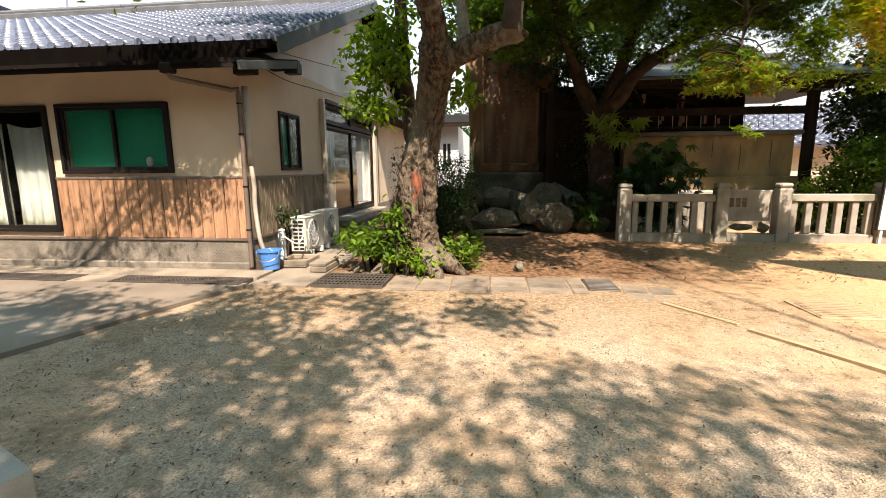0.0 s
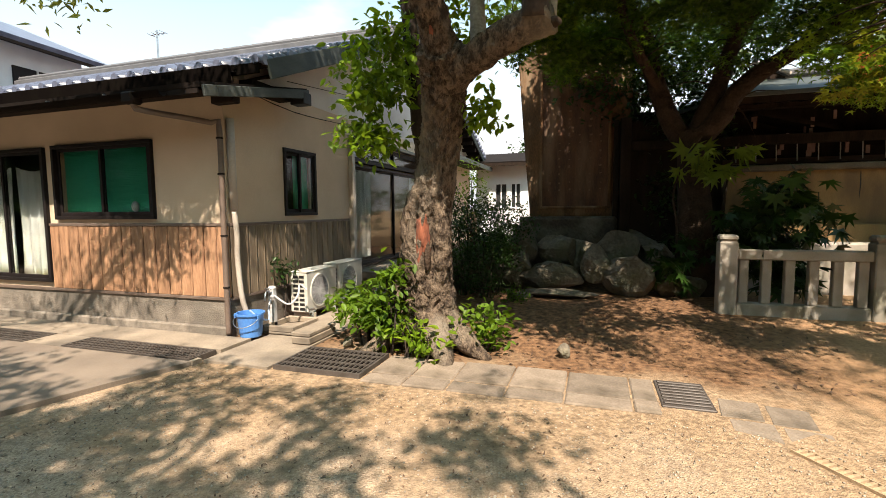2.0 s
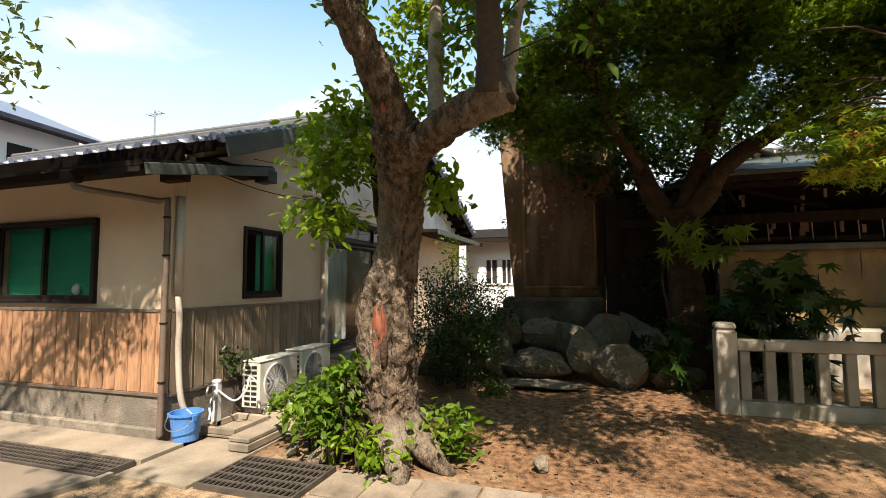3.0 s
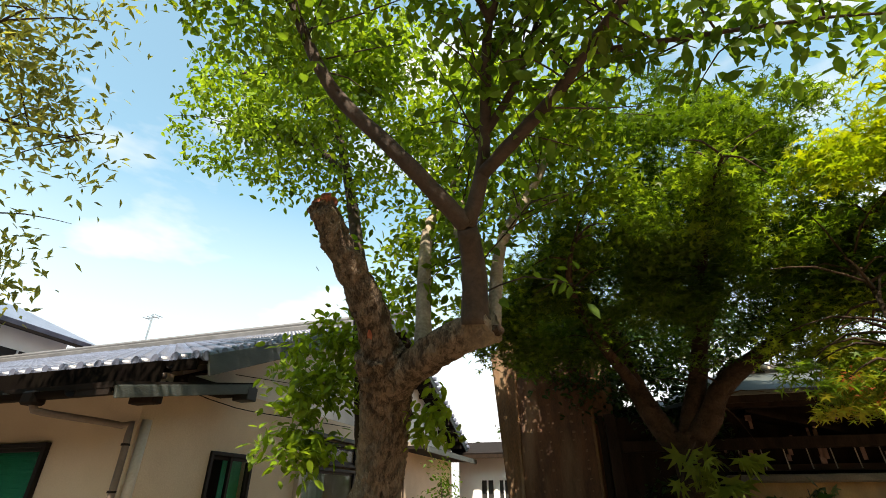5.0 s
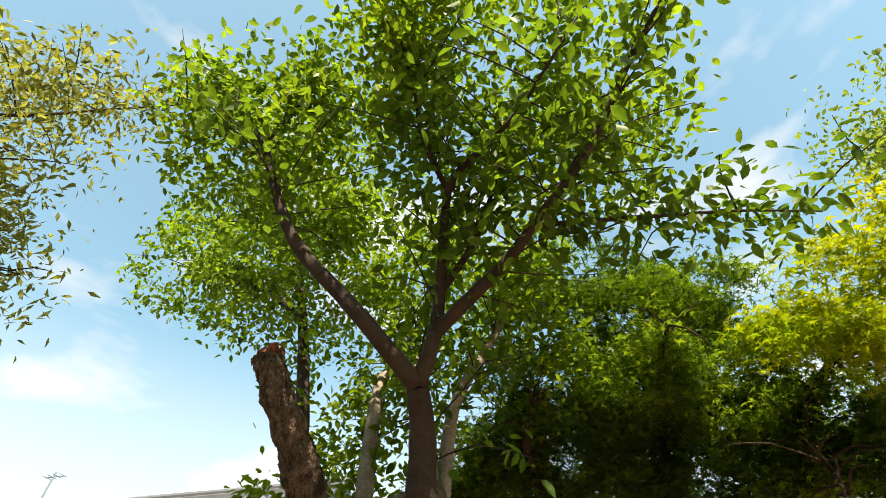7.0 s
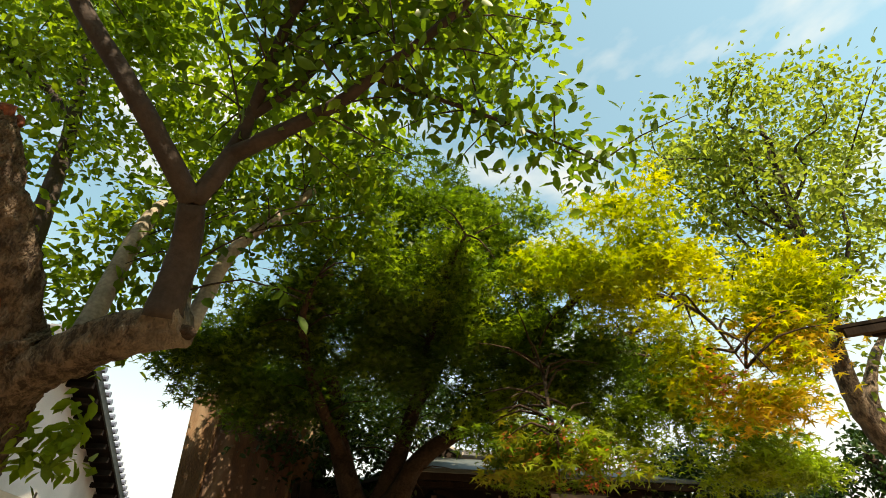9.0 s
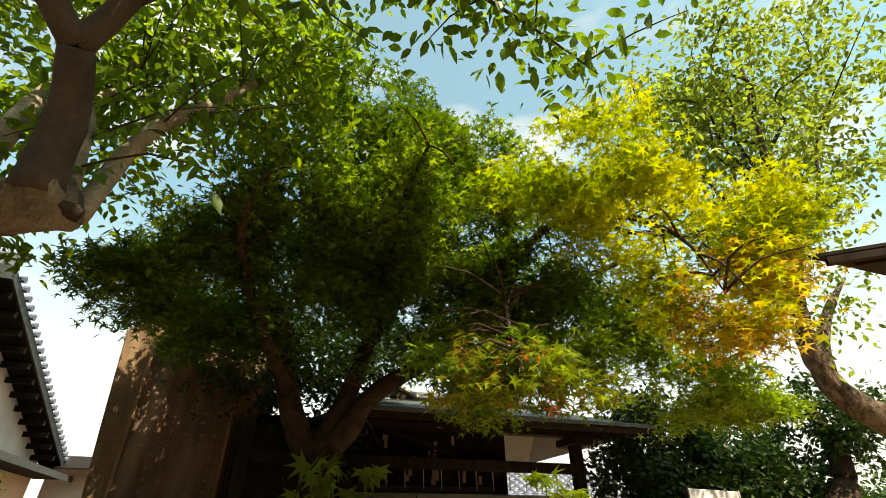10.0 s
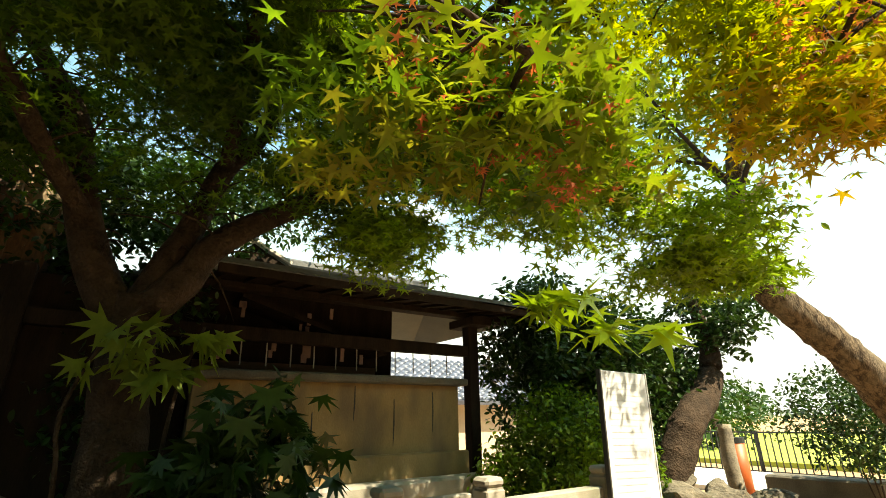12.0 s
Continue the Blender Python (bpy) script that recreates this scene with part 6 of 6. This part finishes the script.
maple_leaves([((2.58, 5.6, 2.42), (0.34, 0.2, 0.2), 15), ((2.5, 5.95, 2.5), (0.3, 0.24, 0.24), 14), ((2.95, 5.65, 2.38), (0.28, 0.2, 0.2), 10)], "leaf_olive", "olive-green maple leaves", 0.06, 20, (0.17, 0.02), 0.0)
maple_leaves([((2.6, 5.65, 2.5), (0.38, 0.22, 0.18), 13), ((2.85, 5.85, 2.5), (0.36, 0.25, 0.25), 12), ((2.35, 6.0, 2.6), (0.3, 0.2, 0.2), 8)], "leaf_cherry", "fresh green maple leaves", 0.065, 17, (0.16, 0.02), 0.0)
maple_leaves([((2.66, 5.55, 1.86), (0.09, 0.04, 0.02), 3), ((2.73, 5.45, 1.8), (0.05, 0.03, 0.01), 2)], "leaf_bright", "near spray of fresh leaves", 0.075, 7, (0.08, 0.012), 0.0)
# lighter green here stands for light passing through the hanging sprays
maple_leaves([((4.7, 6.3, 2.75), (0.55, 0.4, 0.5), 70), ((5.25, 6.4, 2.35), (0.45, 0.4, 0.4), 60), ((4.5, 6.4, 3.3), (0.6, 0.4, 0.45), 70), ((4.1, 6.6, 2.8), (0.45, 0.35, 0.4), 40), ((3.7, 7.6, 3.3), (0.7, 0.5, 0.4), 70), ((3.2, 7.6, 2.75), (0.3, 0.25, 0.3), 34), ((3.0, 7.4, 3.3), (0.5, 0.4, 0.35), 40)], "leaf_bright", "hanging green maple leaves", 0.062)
maple_leaves([((2.62, 5.6, 2.42), (0.42, 0.22, 0.2), 16), ((2.95, 5.75, 2.35), (0.3, 0.22, 0.2), 8), ((3.9, 5.2, 2.85), (0.4, 0.25, 0.25), 8)], "leaf_red", "red winged seeds among the leaves", 0.026, 16, (0.12, 0.03), 0.0)

# ---- leaning tree with an open light crown, and shrubs to the east ----
lean = tree("leaning_tree", "leaning old tree with an open light green crown", (10.2, 6.35, 0))
LB = [([(10.2, 6.35, -0.1), (9.7, 6.5, 1.3), (9.0, 6.7, 2.15), (8.35, 6.9, 2.65), (7.85, 7.1, 3.15), (7.6, 7.0, 3.9), (7.5, 6.7, 5.0), (7.5, 6.4, 6.5), (7.6, 6.2, 8.2)], [0.26, 0.22, 0.2, 0.17, 0.14, 0.11, 0.09, 0.06, 0.02]),
      ([(7.85, 7.1, 3.15), (8.0, 7.1, 3.7), (8.5, 7.1, 4.3), (9.2, 7.1, 4.9)], [0.09, 0.08, 0.06, 0.02])]
for k in range(17):
    z = rng.uniform(4.0, 7.0)
    a = rng.uniform(0, 6.28)
    ln = rng.uniform(1.3, 2.6)
    p = Vector((7.5, 6.9 - (z - 4) * 0.18, z))
    d = Vector((math.cos(a), math.sin(a), 1.5)) * 0.8
    j = lambda s: Vector((rng.uniform(-s, s), rng.uniform(-s, s), rng.uniform(-s, s) * 0.6))
    LB.append(([p, p + d * ln * 0.3 + j(0.15), p + d * ln * 0.55 + j(0.25), p + d * ln * 0.8 + j(0.3), p + d * ln + j(0.35)], [0.034, 0.025, 0.018, 0.012, 0.004]))
for k, (pts, r) in enumerate(LB):
    tp(lean, "trunk" if k == 0 else "branch", tube(pts, r, sides=20 if k < 2 else 7, rough=0.16, freq=5, step=0.08, furrow=0.15 if k < 2 else 0), "bark" if k < 2 else "bark_branch")
pts = np.concatenate([along(p, 430, 0.26, 0.3) for p, r in LB[2:]] + [along(LB[1][0], 300, 0.3), clump_points((8.0, 6.4, 7.0), (2.4, 1.8, 2.0), 210, 34, (0.3, 0.07), 0.6)])
tp(lean, "crown", leaf_mesh("crown", pts, 0.10, LEAF_OVAL, "leaf_light", 0.4, 0.4), label="light green leaves")
lean2 = tree("leaning_tree", "dark leaning trunk with broad evergreen foliage", (8.7, 9.2, 0.1))
LB = [([(8.6, 9.2, -0.1), (8.9, 9.1, 0.9), (9.3, 9.0, 1.5), (10.0, 9.0, 1.95), (10.4, 9.0, 2.6), (10.3, 9.1, 3.6)], [0.3, 0.26, 0.25, 0.22, 0.16, 0.08])]
for pts, r in LB:
    tp(lean2, "trunk", tube(pts, r, sides=18, rough=0.16, freq=5, step=0.1), "bark_dark")
pts = np.concatenate([clump_points(c, r, n, 22, (0.26, 0.1), 0.35) for c, r, n in (((9.3, 10.0, 2.5), (1.8, 0.9, 1.2), 460), ((7.6, 10.2, 2.6), (1.2, 0.8, 1.3), 380), ((10.6, 8.8, 3.4), (0.9, 0.7, 0.8), 110), ((8.4, 9.9, 1.2), (1.2, 0.5, 0.9), 240))])
tp(lean2, "crown", leaf_mesh("crown", pts, 0.12, LEAF_OVAL, "leaf_dark", 0.4, 0.4), label="dark evergreen leaves")
shrub("garden_bush", "dense green bush beside the notice board", [((6.9, 9.4, 1.15), (0.9, 0.6, 0.85), 420), ((6.2, 9.6, 0.8), (0.5, 0.4, 0.7), 150), ((7.9, 9.3, 0.8), (0.6, 0.5, 0.7), 170)], 0.08, LEAF_OVAL, "leaf_cherry", 20, (0.16, 0.07))
shrub("garden_bush", "dark round shrub on thin stems by the lane", [((11.0, 7.4, 1.6), (1.2, 0.9, 0.8), 240), ((12.2, 6.9, 1.5), (1.0, 0.8, 0.7), 150)], 0.08, LEAF_OVAL, "leaf_dark", 20, (0.2, 0.08), at=(11.3, 7.3, 0))

# ---- dense evergreen added behind the stele to block the sky light ----
ever = tree("evergreen_tree", "dense dark evergreen added behind the stele to block light", (1.3, 11.3, 0.1))
tp(ever, "trunk", tube([(1.3, 11.3, -0.1), (1.3, 11.3, 2.0), (1.2, 11.2, 4.2)], [0.16, 0.13, 0.05], sides=10, rough=0.1), "bark_dark")
pts = np.concatenate([clump_points(c, r, n, 22, (0.24, 0.09), 0.2) for c, r, n in (((1.0, 10.9, 3.9), (1.3, 0.6, 1.0), 300), ((2.1, 10.6, 3.0), (0.55, 0.35, 0.7), 110), ((2.6, 11.2, 4.4), (1.4, 0.6, 0.7), 170), ((-0.2, 11.4, 4.6), (0.9, 0.5, 0.7), 110), ((1.8, 10.7, 1.6), (0.4, 0.3, 1.0), 130))])
tp(ever, "crown", leaf_mesh("crown", pts, 0.10, LEAF_OVAL, "leaf_dark", 0.4, 0.4), label="dark glossy leaves")

# ---- aralia with large hand-shaped leaves before the maple ----
ara = thing("fatsia_plant", "aralia with large drooping hand-shaped leaves", "plant", at=(1.75, 9.15, 0.2))
for pts in ([(1.72, 9.1, 0.15), (1.72, 9.1, 1.2), (1.66, 9.1, 1.66), (1.8, 9.1, 2.15), (2.0, 9.1, 2.46)], [(2.3, 9.1, 0.15), (2.3, 9.1, 1.4), (2.36, 9.1, 2.0), (2.46, 9.1, 2.34)]):
    tp(ara, "stem", tube(pts, [0.018, 0.016, 0.014, 0.012, 0.008][:len(pts)], sides=6), "bark_dark")
pts = np.concatenate([np.array(c) + RNG.normal(0, s, (n, 3)) for c, s, n in (((1.96, 9.08, 2.12), (0.14, 0.1, 0.15), 17), ((2.25, 9.08, 2.02), (0.12, 0.1, 0.09), 8), ((2.48, 9.08, 2.22), (0.08, 0.08, 0.1), 6))])
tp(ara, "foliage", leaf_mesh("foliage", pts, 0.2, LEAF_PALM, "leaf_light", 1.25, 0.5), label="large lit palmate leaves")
ara2 = thing("fatsia_plant", "dark fatsia bush with large hand-shaped leaves", "plant", at=(2.75, 8.9, 0.2))
tp(ara2, "stem", tube([(2.75, 8.9, 0.1), (2.8, 8.85, 1.0), (2.85, 8.8, 1.8)], [0.03, 0.025, 0.015], sides=6), "bark_branch")
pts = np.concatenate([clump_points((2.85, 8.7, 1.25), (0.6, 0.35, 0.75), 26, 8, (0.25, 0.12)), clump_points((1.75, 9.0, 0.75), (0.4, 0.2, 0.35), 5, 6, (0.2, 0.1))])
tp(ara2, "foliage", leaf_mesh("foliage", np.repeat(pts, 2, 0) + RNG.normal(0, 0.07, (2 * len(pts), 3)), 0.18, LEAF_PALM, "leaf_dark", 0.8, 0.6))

# ---- tree over the yard to the south-west, whose boughs shade the gravel ----
yard = tree("yard_tree", "tall thin-leaved tree at the yard's edge", (-8.6, -1.6, 0))
YB = [([(-8.6, -1.6, -0.1), (-8.5, -1.4, 2.5), (-8.2, -1.0, 5.0), (-7.6, -0.6, 8.0)], [0.25, 0.2, 0.16, 0.06]),
      ([(-8.3, -1.1, 4.2), (-6.2, 1.2, 5.2), (-4.4, 2.9, 5.5), (-3.4, 3.5, 5.8), (-2.7, 3.8, 6.2), (-2.1, 4.0, 6.45)], [0.06, 0.035, 0.022, 0.016, 0.011, 0.005]),
      ([(-5.2, 2.1, 5.4), (-4.2, 3.0, 5.2), (-3.5, 3.5, 5.0), (-2.9, 3.6, 5.2)], [0.03, 0.025, 0.016, 0.006]),
      ([(-4.4, 2.9, 5.5), (-3.8, 3.4, 6.2), (-3.2, 3.7, 6.8)], [0.025, 0.018, 0.006]),
      ([(-5.2, 2.1, 5.4), (-4.3, 3.3, 4.9), (-3.6, 4.1, 4.7), (-3.1, 4.4, 4.6)], [0.025, 0.018, 0.012, 0.004]),
      ([(-4.3, 3.3, 4.9), (-4.0, 4.2, 4.1), (-3.8, 4.6, 3.6)], [0.014, 0.009, 0.004]),
      ([(-8.2, -1.0, 5.0), (-6.0, -1.6, 6.4), (-4.0, -2.2, 7.0), (-2.0, -2.6, 7.4)], [0.05, 0.03, 0.018, 0.006]),
      ([(-7.9, -0.8, 6.5), (-6.0, 0.2, 7.6), (-4.4, 0.4, 8.2)], [0.06, 0.04, 0.01]),
      ([(-4.0, -2.2, 7.0), (-2.4, -3.2, 7.2), (-1.0, -3.6, 7.3)], [0.03, 0.02, 0.008])]
for k, (pts, r) in enumerate(YB):
    tp(yard, "trunk" if k == 0 else "branch", tube(pts, r, sides=10, rough=0.1, step=0.15), "bark_branch")
tw = bmesh.new()
for pts, r in YB[1:6]:
    path, rad = smooth_path(pts, r, 0.12)
    for q in path[len(path) // 3:]:
        d = Vector((rng.uniform(-1, 1), rng.uniform(-1, 1), rng.uniform(-0.3, 0.8))).normalized() * rng.uniform(0.3, 0.8)
        tube([q, q + d * 0.5 + Vector((0, 0, 0.05)), q + d], [0.009, 0.006, 0.002], tw, 5, step=0.2)
tagged(tp(yard, "brushwood", tw, "bark_branch"), kind="stuff")
pts = np.concatenate([along(p, 420, 0.22, 0.35) for p, r in YB[1:]] + [clump_points(c, r, n, 22, (0.4, 0.15), 0.5) for c, r, n in (((-3.4, 4.2, 4.7), (0.4, 0.35, 0.4), 18), ((-3.8, 4.6, 3.6), (0.2, 0.2, 0.2), 9), ((-3.2, 3.8, 5.3), (0.5, 0.4, 0.5), 28), ((-2.6, 3.6, 6.0), (0.5, 0.4, 0.4), 26), ((-3.5, 3.4, 6.1), (0.8, 0.7, 0.9), 70), ((-4.9, 2.2, 6.2), (1.2, 1.1, 0.9), 25), ((-7.0, -0.6, 7.6), (1.6, 1.6, 1.2), 70))])
tp(yard, "crown", leaf_mesh("crown", pts, 0.1, LEAF_SLIM, "leaf_yellow", 0.5, 0.2), label="sparse yellowing leaves")


def shade_cover(spots, high=(6.6, 8.0)):
    """Leaf clumps of an added, unseen high canopy with openings, which dapples the ground; each spot is x, y, half
    widths and clumps to the square metre.
    """
    out = []
    for x, y, wx, wy, n in spots:
        k = int(4 * wx * wy * n)
        q = np.stack([RNG.uniform(x - wx, x + wx, k), RNG.uniform(y - wy, y + wy, k), RNG.uniform(*high, k)], 1)
        q = q[[noise.noise(Vector((v[0] * 1.5, v[1] * 1.5, 0.3))) > -0.26 for v in q]]
        a, r = RNG.uniform(0, 2 * np.pi, (len(q), 20)), 0.3 * np.sqrt(RNG.uniform(0, 1, (len(q), 20)))
        out.append((q[:, None, :] + np.stack([r * np.cos(a), r * np.sin(a), RNG.normal(0, 0.07, a.shape)], -1)).reshape(-1, 3))
    return np.concatenate(out)


# out-of-view boughs placed where their shadows should fall on the gravel
tp(yard, "crown", leaf_mesh("crown", shade_cover([(-0.45, -2.5, 1.2, 1.3, 46), (-1.9, -2.0, 1.0, 1.5, 62), (-1.0, -3.6, 1.2, 0.5, 50), (0.0, -0.45, 1.9, 0.5, 36), (-3.4, -1.4, 1.0, 1.0, 26)]), 0.13, LEAF_OVAL, "leaf_yellow", 0.4, 0.3), label="unseen boughs added to shade the yard")

# second yard tree, unseen, added to throw shade on gravel and soil
east = tree("yard_tree", "unseen tall tree added behind the yard to shade the ground", (6.2, -5.2, 0))
EB = [([(6.2, -5.2, -0.1), (6.1, -5.0, 4.0), (5.8, -4.4, 7.0), (5.4, -3.4, 9.5)], [0.26, 0.2, 0.14, 0.05]),
      ([(5.9, -4.6, 6.0), (5.2, -2.4, 7.8), (4.6, -0.4, 8.8), (4.0, 1.2, 9.2)], [0.05, 0.03, 0.015, 0.004]),
      ([(5.9, -4.6, 6.0), (4.6, -4.0, 7.0), (3.0, -3.4, 7.6), (1.4, -3.0, 7.8)], [0.045, 0.03, 0.015, 0.004])]
for k, (pts, r) in enumerate(EB):
    tp(east, "trunk" if k == 0 else "branch", tube(pts, r, sides=10, rough=0.1, step=0.2), "bark_branch")
pts = np.concatenate([along(p, 500, 0.3, 0.35) for p, r in EB[1:]] + [clump_points(c, r, n, 22, (0.4, 0.15), 0.5) for c, r, n in (((4.6, 0.7, 9.2), (2.2, 1.0, 0.7), 45), ((6.5, 1.2, 9.0), (1.4, 0.8, 0.6), 24))])
tp(east, "crown", leaf_mesh("crown", pts, 0.09, LEAF_OVAL, "leaf_light", 0.5, 0.3), label="light green leaves")
tp(east, "crown", leaf_mesh("crown", shade_cover([(2.9, -2.9, 1.4, 0.6, 30), (1.4, -3.5, 0.8, 0.4, 16)], (7.2, 8.4)), 0.12, LEAF_OVAL, "leaf_light", 0.4, 0.3), label="unseen boughs added to shade the yard")

# ---- woods and buildings that close the distance ----
woods = thing("far_woods", "dark green trees closing the distance", "trees", kind="stuff")
bm = bmesh.new()
r3 = random.Random(8)
wpts, spts = [], []
for k in range(46):
    a = radians(r3.uniform(20, 105))
    d = r3.uniform(22, 40)
    x, y = 3 + d * math.cos(a), 6 + d * math.sin(a)
    h = r3.uniform(2.5, 4.5) if x > 8 else r3.uniform(4.0, 6.0)
    wpts.append(clump_points((x, y, h * 0.6), (2.2, 2.0, h * 0.5), 60, 14, (0.6, 0.25)))
    tube([(x, y, -0.1), (x, y, h * 0.6)], 0.14, bm, 6, step=0)
# unseen trees added behind the yard, south, west and east, to cut sky light
for k in range(60):
    a = radians(150 + 195 * k / 59 + r3.uniform(-2, 2))
    d = r3.uniform(13, 18)
    x, y = 1 + d * 1.15 * math.cos(a), 3 + d * math.sin(a)
    if y > 4.4 and x < 0 or x > 12 and y > 0:
        continue
    h = r3.uniform(7.5, 10.5)
    spts.append(clump_points((x, y, h * 0.52), (2.1, 1.9, h * 0.5), 130, 14, (0.7, 0.3)))
    tube([(x, y, -0.1), (x, y, h * 0.6)], [0.25, 0.15], bm, 6, step=0)
tp(woods, "trunk", bm, "bark_dark")
tp(woods, "foliage", leaf_mesh("foliage", np.concatenate(wpts), 0.28, LEAF_OVAL, "leaf_dark", 0.4, 0.3))
tp(woods, "foliage", leaf_mesh("foliage", np.concatenate(spts), 0.42, LEAF_OVAL, "leaf_dark", 0.4, 0.1))

# ---- litter and pebbles ----
n = 700
xy = np.stack([RNG.uniform(-2.5, 5.5, n), 6.1 + RNG.uniform(0, 1, n) ** 1.4 * 2.6], 1)
tagged(new("leaf_litter", leaf_mesh("leaf_litter", [(x, y, ground_z(x, y) + 0.012) for x, y in xy], 0.045, LEAF_OVAL, "leaf_fall", 0.0, 0.95)), "dry brown leaves scattered on the soil", "leaf litter", kind="stuff")
n = 150
xy = np.stack([RNG.uniform(-3.5, 5, n), RNG.uniform(-0.5, 5.2, n)], 1)
tagged(new("leaf_litter", leaf_mesh("leaf_litter", [(x, y, ground_z(x, y) + 0.012) for x, y in xy if x > -3.1 - max(0, 4 - y) * 0.3], 0.03, LEAF_OVAL, "leaf_fall", 0.0, 0.95)), "few dry leaves on the gravel", "leaf litter", kind="stuff")
n = 2600
xy = np.stack([-3.3 + RNG.uniform(0, 1, n) ** 1.6 * 4.5, RNG.uniform(1.2, 5.1, n)], 1)
tagged(new("leaf_litter", leaf_mesh("leaf_litter", [(x, y, ground_z(x, y) + 0.006) for x, y in xy if x > -3.1 - max(0, 4 - y) * 0.3], 0.028, LEAF_SLIM, "leaf_fall", 0.0, 0.9)), "dark crumbled leaves on the shaded gravel", "leaf litter", kind="stuff")
PEB = (((0.5, 0, 0), (0, 0.5, 0), (-0.5, 0, 0), (0, -0.5, 0), (0, 0, 0.35), (0.0, 0.0, -0.3)), ((0, 1, 4), (1, 2, 4), (2, 3, 4), (3, 0, 4), (1, 0, 5), (2, 1, 5), (3, 2, 5), (0, 3, 5)))
n = 9000
xy = np.stack([RNG.uniform(-3.6, 4.2, n), RNG.uniform(-0.2, 5.2, n)], 1)
tagged(new("pebbles", leaf_mesh("pebbles", [(x, y, ground_z(x, y) + 0.002) for x, y in xy if x > -3.0 - max(0, 5.0 - y) * 0.33], 0.017, PEB, "pebble", 0.0, 0.9)), "small grey and tan pebbles on the yard", "gravel", kind="stuff")
